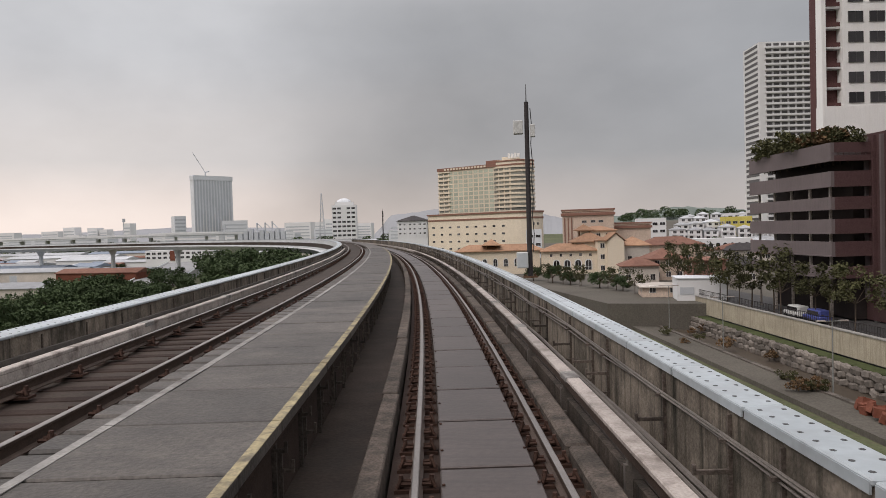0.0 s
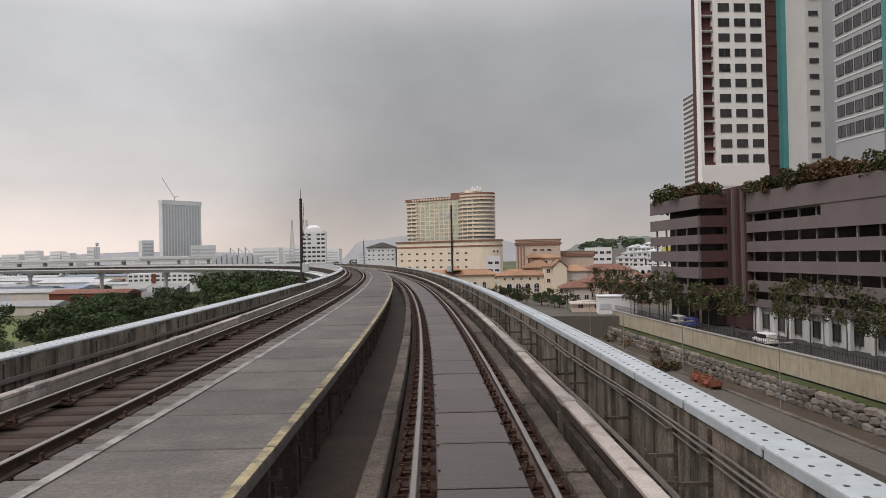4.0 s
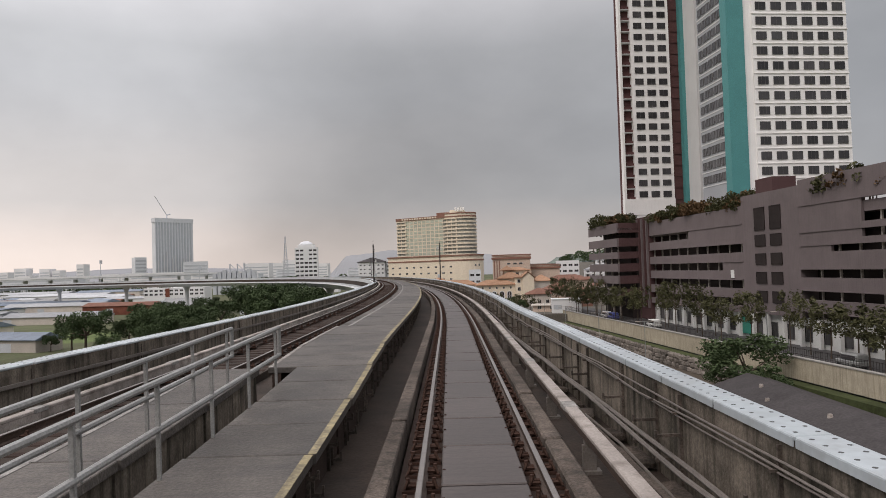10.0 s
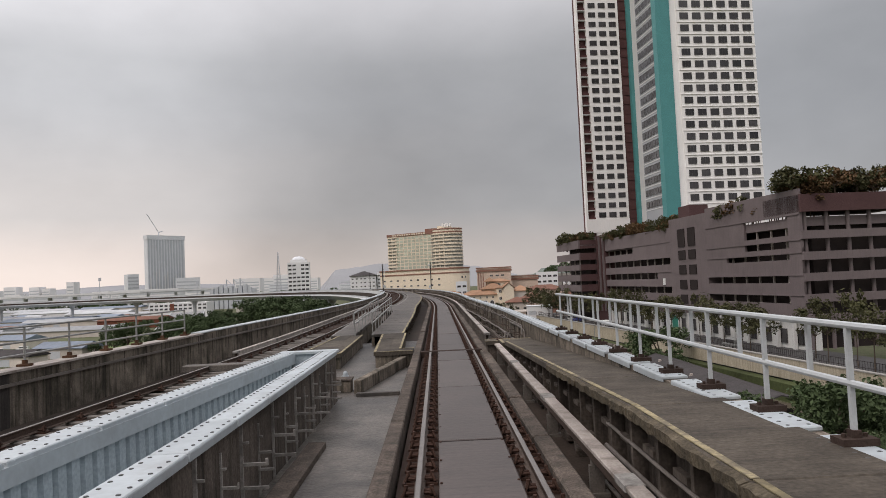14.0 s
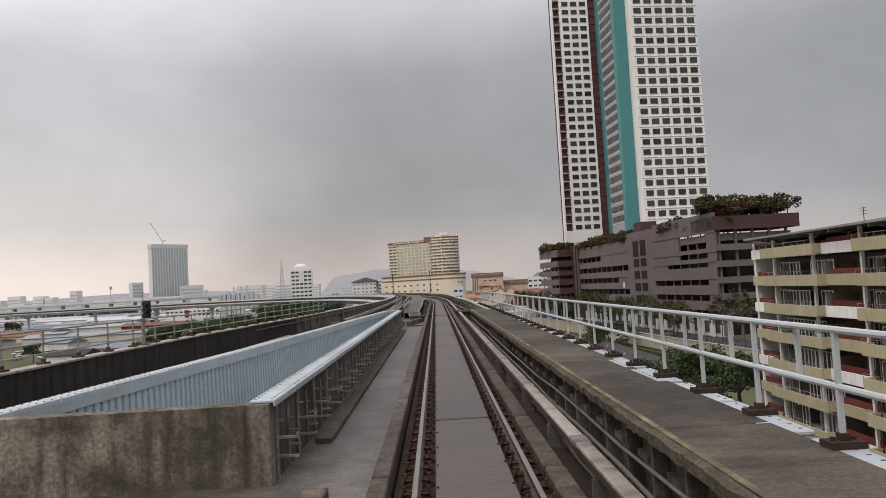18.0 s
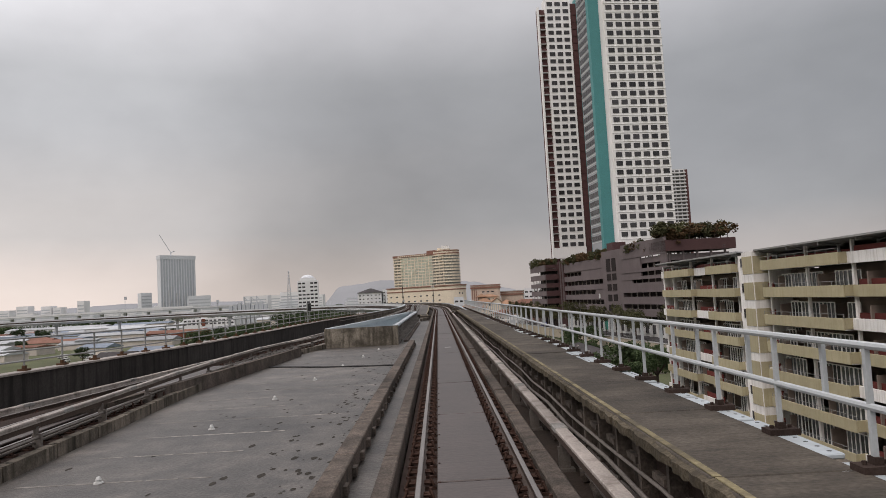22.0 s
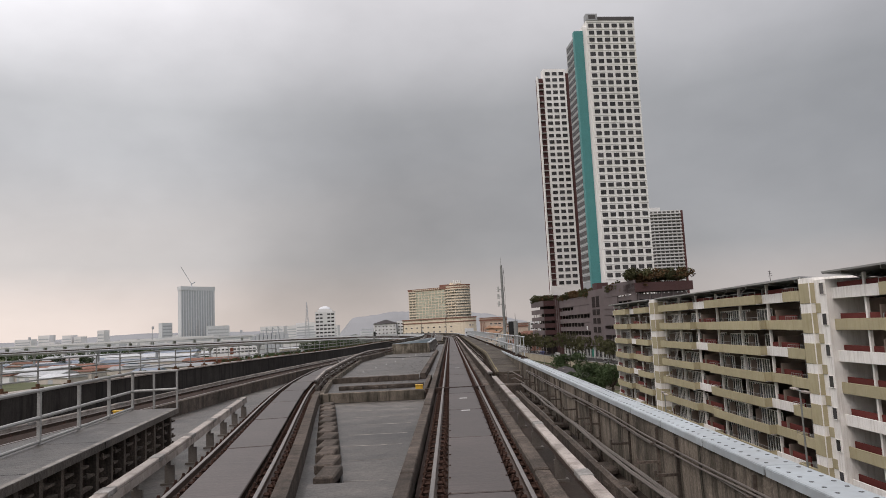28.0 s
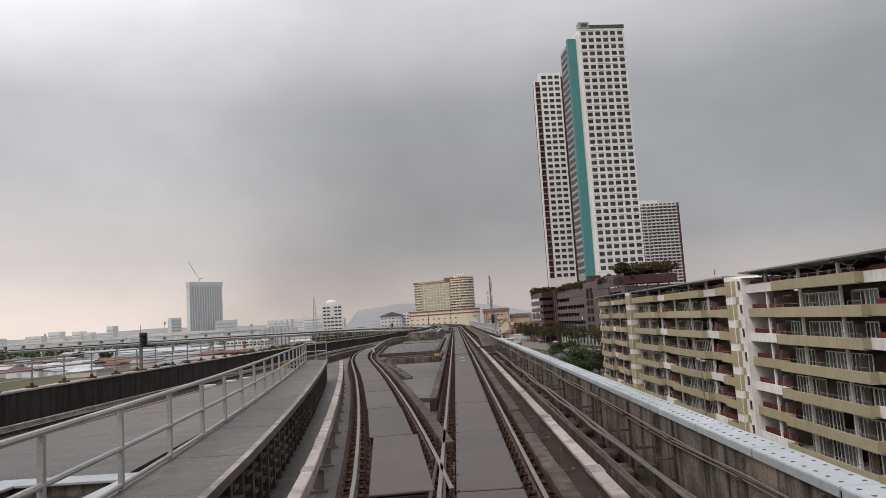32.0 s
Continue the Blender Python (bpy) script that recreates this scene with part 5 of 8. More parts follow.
# ---------------------------------------------------------------- kerbs on the roof slab
rk2 = thing("roof_kerb", "low weathered concrete upstand on the roof slab", "kerb", "roof kerbs", (-2.1, 61, -0.45))
bm = bmesh.new()
for k in range(16):
    box(bm, -0.17, 0.17, 0.3 + k * 2.9, 3.16 + k * 2.9, 0, 0.36, bevel=0.02)
for k in range(40):
    box(bm, 0.17, 0.24, 0.5 + k * 1.16, 0.75 + k * 1.16, 0.05, 0.2)
part("long_kerb", bm, "kerb", rk2)
bm = bmesh.new()
for k in range(9):
    x = -5.6 + k * 0.6
    box(bm, x, x + 0.595, -0.2 - 0.02 * (8 - k), 0.2 - 0.02 * (8 - k), 0, 0.3 + 0.012 * (k % 3), bevel=0.015)
part("cross_kerb", bm, "kerb", rk2)
rk3 = thing("roof_kerb", "stained concrete upstand wall across the roof slab", "kerb", "roof kerbs", (-1.65, 49, -0.45))
bm = bmesh.new()
box(bm, -4.7, 0.1, -0.15, 0.15, 0, 0.42, bevel=0.02)
part("cross_wall", bm, "parapet", rk3)
bm = bmesh.new()
box(bm, -0.1, 0.12, 0.2, 11.5, 0, 0.28, bevel=0.02)
box(bm, -4.6, -0.2, 6.5, 6.9, 0, 0.2, bevel=0.02)
for k in range(10):
    box(bm, -4.4 + k * 0.42, -4.2 + k * 0.42, 6.3, 6.5, 0.02, 0.14)
part("low_kerb", bm, "kerb", rk3)
# stepped kerb under the conductor rail of the crossover
for k in range(29):
    sweep("side_kerb", [50 + k * 2.05, 52 + k * 2.05], rect(-0.1, 0.12, -0.66, -0.17 + 0.01 * (k % 3)), "parapet", deck, "low stained side kerb", slab_edge)
sweep("side_kerb", stations(12, 50, 3), rect(1.0, 1.25, -0.46, 0.0), "kerb", deck, "dark kerb beside the crossover", cross_line)
for x, y, z in ((-1.85, 50.6, -0.2), (-11.3, 42.0, 0.1)):
    t = thing("junction_box", "small yellow junction box on the deck", "box", "yellow junction boxes", (x, y, z))
    bm = bmesh.new()
    box(bm, -0.16, 0.16, -0.1, 0.1, 0.0, 0.22, bevel=0.015)
    part("body", bm, "ybox", t)
    part("lid", box(bmesh.new(), -0.18, 0.18, -0.12, 0.12, 0.22, 0.25), "ybox", t)
for x, y in ((-12.0, 33.5), (-12.3, 31.2), (-11.8, 35.2)):
    t = thing("track_box", "pale grey trackside equipment box", "box", "trackside boxes", (x, y, -0.3))
    part("body", box(bmesh.new(), -0.25, 0.25, -0.2, 0.2, 0.1, 0.45, bevel=0.02), "boxgrey", t)
    part("leg", box(bmesh.new(), -0.08, 0.08, -0.08, 0.08, 0.0, 0.1), "pipe", t)
cd = thing("cable_duct", "row of grey concrete cable duct lids", "cable duct", at=(-2.88, 32.3, -0.45))
bm = bmesh.new()
tube(bm, (0.0, 0.1, 0.03), (-2.4, 14.0, 0.03), 0.06, n=6)
for k in range(12):
    part("duct_lid", box(bmesh.new(), -0.2 - 0.21 * k, 0.2 - 0.21 * k, k * 1.2, k * 1.2 + 1.15, 0.06, 0.26 + 0.015 * (k % 3), bevel=0.03), "kerb", cd)
part("duct_base", bm, "plinth", cd)
bm = bmesh.new()
tube(bm, (0.34, 0.1, 0.05), (-2.1, 14.3, 0.05), 0.035, n=6)
part("cable", bm, "signal", cd)
sb = thing("end_slab", "flat concrete roof edge where the two tracks part", "slab", at=(0, 23, -0.45))
part("slab_body", prism([(-2.0, 0.2), (-1.1, 0.0), (-1.1, 9.0), (-3.1, 9.0)], 0.0, 0.2), "wet", sb)
part("low_slab", prism([(-1.5, -5.5), (-1.1, -5.5), (-1.1, -0.01), (-1.9, -0.01)], 0.0, 0.06), "wet", sb)

# ---------------------------------------------------------------- walkway by the crossover
cw = thing("crossover_walkway", "wet raised concrete walkway beside the crossover track", "walkway", kind="structure")


def walk_w(s):
    return interp(s, [(-12, -3.45), (38, -3.5)])


for s in stations(-10, 35, 3):
    vs = []
    for q in (s + 0.012, s + 2.988):
        x, y, z, a = cross_line(q)
        vs += [(x + walk_w(q) - 0.12, y, 0.57), (x - 2.25, y, 0.57), (x - 2.25, y, 0.7), (x + walk_w(q) - 0.12, y, 0.7)]
    raw("slab", vs, [(3, 2, 1, 0), (4, 5, 6, 7), (0, 1, 5, 4), (1, 2, 6, 5), (2, 3, 7, 6), (3, 0, 4, 7)], "wet", cw)
sweep("edge_line", stations(-10, 38, 3), rect(-2.34, -2.245, 0.69, 0.703), "jointfill", cw, "worn pale slab edge", cross_line)
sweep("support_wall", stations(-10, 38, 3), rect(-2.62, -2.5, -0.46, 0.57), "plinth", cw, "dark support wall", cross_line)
bm = bmesh.new()
kr_ = random.Random(31)
for s in stations(-9, 37.8, 0.8):
    m = on_line(s, -2.5, 0, cross_line)
    box(bm, 0, 0.2, -0.07, 0.07, -0.45, 0.57, m)
    for h in (0.36, 0.16, -0.04, -0.24):
        a = kr_.uniform(0.05, 0.3)
        box(bm, 0.08, 0.2, a, a + kr_.uniform(0.25, 0.5), h, h + 0.04, m)
        if kr_.random() < 0.5:
            box(bm, 0.17, 0.2, a, a + 0.05, h, h + 0.11, m)
part("support_ribs", bm, "kerb", cw, "concrete support ribs and cable brackets", kind="stuff")
hr = thing("handrail", "grey galvanised handrail along the crossover walkway", "railing", "parapet railings", (-9.05, 38, 0.7))
pts = []
for s in stations(-10, 38, 1.96)[::-1]:
    x, y, z, a = cross_line(s)
    pts.append(Vector((x + walk_w(s), y, 0.7)) - Vector((-9.05, 38, 0.7)))
for h, nm in ((1.0, "top_rail"), (0.5, "mid_rail"), (0.06, "kick_rail")):
    long_tube(nm, [p + Vector((0, 0, h)) for p in pts], 0.036 if h > 0.2 else 0.03, "galvpale", hr)
bm = bmesh.new()
box(bm, -0.03, 0.03, -0.03, 0.03, 0, 1.0)
pm_ = mesh_of("post", bm, "galvpale")
for p in pts:
    inst("post", pm_, Matrix.Translation(p), hr)
# return of the railing round the walkway's end
bm = bmesh.new()
for h in (0.5, 1.0):
    tube(bm, (0, 0, h), (1.15, 0.15, h), 0.036, n=8)
for x, y in ((0.55, 0.07), (1.15, 0.15)):
    tube(bm, (x, y, -0.05), (x, y, 1.0), 0.03, n=6)
part("return_rail", bm, "galvpale", hr)
raw("side_floor", [(-11.6, -35, -0.4), (-3.0, -35, -0.4), (-8.6, 38, -0.4), (-11.6, 43, -0.4), (-11.6, -35, 0.12), (-3.0, -35, 0.12), (-8.6, 38, 0.12), (-11.6, 43, 0.12)], [(3, 2, 1, 0), (4, 5, 6, 7), (0, 1, 5, 4), (1, 2, 6, 5), (2, 3, 7, 6), (3, 0, 4, 7)], "wet", cw, "pale wet concrete floor beside the walkway")
wt = thing("light_well", "white metal rim of a small light well beside the walkway", "light well", at=(-6.6, 5.7, -0.5))
boxm("well_lining", "corr", -1.0, 0.9, -6, 2.9, 0.3, 0.32, wt)
bm = bmesh.new()
box(bm, -1.3, -1.0, -6, 3.2, 0, 0.8, bevel=0.02)
box(bm, 0.9, 1.2, -6, 3.2, 0, 0.8, bevel=0.02)
box(bm, -1.0, 0.9, 2.9, 3.2, 0, 0.8, bevel=0.02)
part("well_wall", bm, "parapet", wt)
bm = bmesh.new()
box(bm, -1.4, -0.9, -6, 3.3, 0.8, 0.85, bevel=0.01)
box(bm, 0.8, 1.3, -6, 3.3, 0.8, 0.85, bevel=0.01)
box(bm, -0.9, 0.8, 2.8, 3.3, 0.8, 0.85, bevel=0.01)
part("rim_sheet", bm, "cap", wt)

# ---------------------------------------------------------------- far parapet
def far_flat(s):
    x, y, z, a = far_line(s)
    d = smooth(s, PAR_O)
    return x + d * math.cos(a), y + d * math.sin(a), smooth(s, PAR_T), a


wall_l = thing("wall_left", "soot-dark concrete parapet with pale metal cap along the far track", "parapet", kind="structure")
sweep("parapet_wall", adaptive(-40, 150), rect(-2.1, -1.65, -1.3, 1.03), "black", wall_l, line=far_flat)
sweep("parapet_wall", adaptive(330, 860), rect(-2.1, -1.65, -1.3, 1.08), "viaduct", wall_l, line=far_flat)
sweep("outer_fascia", adaptive(180, 860), rect(-2.25, -2.105, -1.9, 0.95), "viaduct", wall_l, line=far_flat)
sweep("parapet_wall", adaptive(150, 334), rect(-2.102, -1.648, -1.3, 1.078), "parapet", wall_l, line=far_flat)
cm = bmesh.new()
box(cm, -0.46, 0.03, 0.025, CL - 0.025, 1.08, 1.13, bevel=0.012)
old = set(cm.faces)
for k in range(8):
    for o in (-0.36, -0.08):
        tube(cm, (o, 0.13 + k * 0.212, 1.12), (o, 0.13 + k * 0.212, 1.133), 0.024, 0.02, 6)
for f in cm.faces:
    f.material_index = 0 if f in old else 1
CAPL = mesh_of("cap_sheet", cm, ["cap", "stud"])
s = 162.0
while s < 330:
    m = on_line(s, -1.65, 0, far_flat) @ Matrix.Rotation(CL / 2 / R1 if s > S1 else 0, 4, "Z")
    inst("cap_sheet", CAPL, m, wall_l)
    s += CL
sweep("cap_run", adaptive(330, 860), rect(-2.2, -1.6, 1.08, 1.13), "cap", wall_l, "white cap running on", far_flat)
sweep("top_ledge", adaptive(-40, 162), rect(-2.2, -1.6, 1.03, 1.09), "cover", wall_l, "pale worn ledge", far_flat)
sweep("conduit", adaptive(140, 330), rect(-1.65, -1.58, 0.72, 0.79), "pipe", wall_l, "grey cable conduit", far_flat)
bm = bmesh.new()
for s in stations(130, 330, 1.5):
    m = on_line(s, -1.65, 0, far_flat)
    box(bm, 0, 0.02, -0.015, 0.015, 0.3, 1.02, m)
part("wall_ribs", bm, "kerb", wall_l, "dark cable brackets", kind="stuff")
# duct beside the far track on the straight
sweep("track_duct", adaptive(-40, 104), rect(1.35, 1.6, -0.46, 0.1), "kerb", wall_l, "long concrete duct", far_line)
# fence on the far parapet
fl = thing("fence", "grey galvanised steel fence on the far parapet", "railing", "parapet railings")
fs_ = stations(-30, 161, 2.0)
pts = [on_line(s, -1.95, 1.09, far_flat).translation for s in fs_]
for h, nm in ((1.0, "top_rail"), (0.62, "mid_rail"), (0.3, "low_rail")):
    long_tube(nm, [p + Vector((0, 0, h)) for p in pts], 0.028, "galv", fl)
bm = bmesh.new()
tube(bm, (0, 0, 0), (0, 0, 1.0), 0.03, n=6)
pm_ = mesh_of("post", bm, "galv")
bm = bmesh.new()
box(bm, -0.14, 0.14, -0.14, 0.14, 0, 0.06)
box(bm, -0.05, 0.05, -0.05, 0.05, 0.06, 0.16)
pf_ = mesh_of("foot_plate", bm, "rust")
for p in pts:
    inst("post", pm_, Matrix.Translation(p), fl)
    inst("foot_plate", pf_, Matrix.Translation(p), fl)


# ---------------------------------------------------------------- masts and signals
def mast(label, at, h, r, material, boxz=None, panels=(), antennas=(), side=-1):
    t = thing("antenna_mast", label, "mast", "trackside masts", at)
    bm = bmesh.new()
    tube(bm, (0, 0, 0), (0, 0, h), r, r * 0.8, 12)
    part("pole", bm, material, t)
    bm = bmesh.new()
    box(bm, -0.22, 0.22, -0.22, 0.22, 0, 0.04)
    for a in (-0.15, 0.15):
        for b in (-0.15, 0.15):
            tube(bm, (a, b, 0.04), (a, b, 0.09), 0.025, n=6)
    part("base_plate", bm, "rust", t)
    bm = bmesh.new()
    tube(bm, (0, 0, h), (0, 0, h + 0.55), 0.02, 0.008, 6)
    part("tip_rod", bm, material, t)
    if boxz:
        part("cabinet", box(bmesh.new(), side * 0.42, side * 0.06, -0.22, 0.05, boxz, boxz + 0.5, bevel=0.02), "boxgrey", t, "pale grey cabinet")
        part("cabinet_door", box(bmesh.new(), side * 0.4, side * 0.08, -0.235, -0.222, boxz + 0.03, boxz + 0.47), "hand", t)
    for z in panels:
        bm = bmesh.new()
        box(bm, -0.42, -0.12, -0.12, 0.1, z, z + 0.42, bevel=0.02)
        box(bm, 0.1, 0.26, -0.08, 0.08, z - 0.1, z + 0.3, bevel=0.02)
        part("antenna_panel", bm, "boxgrey", t, "pale grey antenna panels")
    for z in antennas:
        bm = bmesh.new()
        tube(bm, (0, 0, z), (side * 0.3, -0.05, z + 0.05), 0.025, n=6)
        tube(bm, (side * 0.3, -0.05, z - 0.12), (side * 0.3, -0.05, z + 0.22), 0.09, 0.07, 8)
        part("antenna", bm, "boxgrey", t, "small pale antenna")
    long_tube("feed_cable", [Vector((r * 1.2 + (0.05 if k % 2 else 0.01), -0.03, 0.8 + (h - 1.0) * k / 8)) for k in range(9)], 0.013, "signal", t)
    return t


mast("grey steel radio mast on the parapet with a white cabinet", (3.34, 66.2, 0.8), 5.75, 0.1, "mast", 0.4, (), (3.6, 4.1, 3.1))
mast("dark steel radio mast on the far parapet with a white cabinet", (-9.85, 255.7, 1.13), 4.75, 0.1, "darkmast", 0.6, (), (3.3, 2.6), 1)
mast("dark steel mast with square antenna panels on the parapet", (-1.62, 271.5, 0.95), 5.5, 0.085, "darkmast", 0.3, (4.5,), ())
mast("dark steel radio mast far down the curve", tuple(on_line(382.0, 2.3, 0.5).translation), 6.0, 0.11, "darkmast")


def signal_post(label, at, h, r, face, side=0.0):
    t = thing("signal_post", label, "railway signal", "railway signals", at)
    part("pole", tube(bmesh.new(), (0, 0, 0), (0, 0, h), r, n=10), "mast", t)
    bm = bmesh.new()
    box(bm, side - 0.13, side + 0.13, face * 0.06, face * 0.22, h - 0.7, h - 0.02, bevel=0.02)
    part("signal_head", bm, "signal", t)
    for k in range(3):
        bm = bmesh.new()
        tube(bm, (side, face * 0.22, h - 0.16 - k * 0.22), (side, face * 0.4, h - 0.16 - k * 0.22), 0.09, 0.09, 10)
        part("visor", bm, "signal", t)
    part("tip_rod", tube(bmesh.new(), (0, 0, h), (0, 0, h + 0.35), 0.012, n=5), "mast", t)
    part("base_plate", box(bmesh.new(), -0.2, 0.2, -0.2, 0.2, 0, 0.04), "rust", t)
    return t


signal_post("railway signal on a short grey post, black hoods", (3.02, 54.7, 0.95), 1.75, 0.11, 1, -0.22)
signal_post("railway signal on a short post above the far parapet", tuple(on_line(126.0, -1.9, 1.09, far_flat).translation), 1.75, 0.07, -1, 0.22)
signal_post("railway signal on a short post above the far parapet", tuple(on_line(30.0, -1.9, 1.09, far_flat).translation), 1.75, 0.08, -1, 0.22)


# ---------------------------------------------------------------- ground
gr = raw("ground", [(-4000, -1500, -17.2), (4000, -1500, -17.2), (4000, 4800, -17.2), (-4000, 4800, -17.2)], [(0, 1, 2, 3)], "ground")
tagged(gr, "green and brown low ground below the viaduct", "ground", kind="structure")

# ---------------------------------------------------------------- plants
leaf_rng = random.Random(11)


def crown_mesh(name, material, n, rx, rz, size, seed, clumps=9, cr=(0.28, 0.5)):
    """Many small leaves in uneven clumps round a few limbs."""
    rg = random.Random(seed)
    cs = []
    for k in range(clumps):
        a, e = rg.uniform(0, 6.28), rg.uniform(-0.5, 1.0)
        d = rg.uniform(0.35, 0.85)
        cs.append((Vector((math.cos(a) * rx * d, math.sin(a) * rx * d, e * rz * 0.75)), rg.uniform(*cr)))
    vs, fs = [], []
    for k in range(n):
        c, r = cs[k % clumps]
        v = Vector((rg.gauss(0, 1), rg.gauss(0, 1), rg.gauss(0, 0.8)))
        v = v.normalized() * rg.uniform(0.55, 1.0)
        p = c + Vector((v.x * rx * r, v.y * rx * r, v.z * rz * r * 1.1))
        q = Euler((rg.uniform(-1.1, 1.1), rg.uniform(-1.1, 1.1), rg.uniform(0, 6.28))).to_matrix()
        s = size * rg.uniform(0.6, 1.4)
        i = len(vs)
        vs += [tuple(p + q @ Vector(w) * s) for w in ((-0.5, 0, 0), (0, -0.3, 0.08), (0.5, 0, -0.05), (0, 0.3, 0.08))]
        fs.append((i, i + 1, i + 2, i + 3))
    me = bpy.data.meshes.new(name)
    me.from_pydata(vs, [], fs)
    me.materials.append(M[material])
    return me, cs


def tree_proto(label, material, h, rx, rz, n, size, seed, group, trunk_r=0.2, clumps=9, cr=(0.28, 0.5)):
    t = thing("tree", label, "tree", group, (0, 0, 0))
    me, cs = crown_mesh("crown", material, n, rx, rz, size, seed, clumps, cr)
    inst("crown", me, Matrix.Translation((0, 0, h - rz * 0.8)), t)
    bm = bmesh.new()
    tube(bm, (0, 0, -0.3), (0.1, 0.05, h * 0.55), trunk_r, trunk_r * 0.65, 8)
    for c, r in cs[:6]:
        tube(bm, (0.1, 0.05, h * 0.45), c + Vector((0, 0, h - rz * 0.8)), trunk_r * 0.5, trunk_r * 0.12, 5)
    part("trunk", bm, "trunk", t)
    return t


protos = dict(
    big=tree_proto("broad dark green tree on the low ground", "leaf", 9.0, 5.2, 3.6, 4200, 0.46, 1, "trees on the low ground", 0.32, 20, (0.22, 0.42)),
    big2=tree_proto("broad green tree on the low ground", "leaf", 8.0, 4.6, 3.2, 3800, 0.42, 2, "trees on the low ground", 0.3, 18, (0.22, 0.42)),
    street=tree_proto("slender olive-green street tree before the car park", "leaf2", 7.2, 2.5, 2.9, 900, 0.36, 3, "street trees", 0.1, 15, (0.16, 0.34)),
    roof=tree_proto("small olive shrub tree in a roof garden", "leaf2", 2.7, 1.6, 1.1, 520, 0.3, 4, "roof garden plants", 0.08, 7),
    roof2=tree_proto("dry brown-green shrub in a roof garden", "leaf3", 2.3, 1.5, 0.9, 460, 0.3, 5, "roof garden plants", 0.07, 7),
)
used = set()


def plant(kind, x, y, z, s=1.0, sz=None, rot=None):
    p = protos[kind]
    rot = leaf_rng.uniform(0, 360) if rot is None else rot
    m = pose(x, y, z, 0, 0, rot)
    if kind not in used:
        used.add(kind)
        o = p
        o.matrix_basis = m
    else:
        o = copy_thing(p, m)
    o.scale = (s, s, sz or s)
    return o


# ---------------------------------------------------------------- the high building on its podium
def frame_of(x, y, rz, z=0.0):
    return pose(x, y, z, 0, 0, rz)


def win_mesh(name, w, h, d=0.12, mullions=1, fm="winframe", pane="glass"):
    """One window: a frame with its bars, panes set back in it; local -y is outside."""
    f = 0.05
    xs, n = [], mullions + 1
    for k in range(n):
        a, b = -w / 2 + w * k / n, -w / 2 + w * (k + 1) / n
        xs += [(a, a + f / 2 + (f / 2 if k == 0 else 0), 0), (a + f / 2 + (f / 2 if k == 0 else 0), b - f / 2 - (f / 2 if k == n - 1 else 0), 1), (b - f / 2 - (f / 2 if k == n - 1 else 0), b, 0)]
    zs = [(0, f, 0), (f, h - f, 1), (h - f, h, 0)]
    vs, fs, mi, key = [], [], [], {}

    def vert(x, y, z):
        k = (round(x, 4), round(y, 4), round(z, 4))
        if k not in key:
            key[k] = len(vs)
            vs.append(k)
        return key[k]

    def quad(c, m):
        fs.append([vert(*p) for p in c])
        mi.append(m)

    for x0, x1, px_ in xs:
        for z0, z1, pz_ in zs:
            y = -0.012 if px_ and pz_ else -0.06
            quad(((x0, y, z0), (x1, y, z0), (x1, y, z1), (x0, y, z1)), 0 if px_ and pz_ else 1)
            if px_ and pz_:
                for (xa, za), (xb, zb) in (((x0, z0), (x1, z0)), ((x1, z0), (x1, z1)), ((x1, z1), (x0, z1)), ((x0, z1), (x0, z0))):
                    quad(((xa, -0.06, za), (xb, -0.06, zb), (xb, y, zb), (xa, y, za)), 1)
    for (xa, za), (xb, zb) in (((-w / 2, 0), (w / 2, 0)), ((w / 2, 0), (w / 2, h)), ((w / 2, h), (-w / 2, h)), ((-w / 2, h), (-w / 2, 0))):
        quad(((xa, -0.06, za), (xa, 0.08, za), (xb, 0.08, zb), (xb, -0.06, zb)), 1)
    me = bpy.data.meshes.new("window")
    me.from_pydata(vs, [], fs)
    me.materials.append(M[pane])
    me.materials.append(M[fm])
    me.polygons.foreach_set("material_index", mi)
    me.update()
    return me


def add_window(parent, me, m):
    return inst("window", me, m, parent)


TW = frame_of(50.6, 351.0, 6.2)


def child_of(t, name, bm, material, label=""):
    return part(name, bm, material, t, label)


tower = thing("tower_block", "tall white residential tower with teal and maroon strips", "apartment tower")
tower.matrix_basis = TW
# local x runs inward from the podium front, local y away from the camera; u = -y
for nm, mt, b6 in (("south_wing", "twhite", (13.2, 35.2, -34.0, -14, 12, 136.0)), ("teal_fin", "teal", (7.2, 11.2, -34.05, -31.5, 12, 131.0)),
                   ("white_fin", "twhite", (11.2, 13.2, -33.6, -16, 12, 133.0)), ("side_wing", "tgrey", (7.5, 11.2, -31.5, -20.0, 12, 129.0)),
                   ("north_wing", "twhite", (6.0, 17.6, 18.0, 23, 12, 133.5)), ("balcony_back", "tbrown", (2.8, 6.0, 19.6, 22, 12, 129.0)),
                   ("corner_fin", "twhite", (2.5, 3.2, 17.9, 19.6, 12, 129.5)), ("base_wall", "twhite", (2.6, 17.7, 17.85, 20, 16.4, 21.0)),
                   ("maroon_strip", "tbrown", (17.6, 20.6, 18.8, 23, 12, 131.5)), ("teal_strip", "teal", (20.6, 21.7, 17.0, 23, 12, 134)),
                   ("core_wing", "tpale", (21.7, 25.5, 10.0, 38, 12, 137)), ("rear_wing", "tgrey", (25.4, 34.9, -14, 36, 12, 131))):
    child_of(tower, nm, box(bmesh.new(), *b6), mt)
bm = bmesh.new()
box(bm, 18.4, 35.3, -34.2, -33.0, 136.0, 137.6)
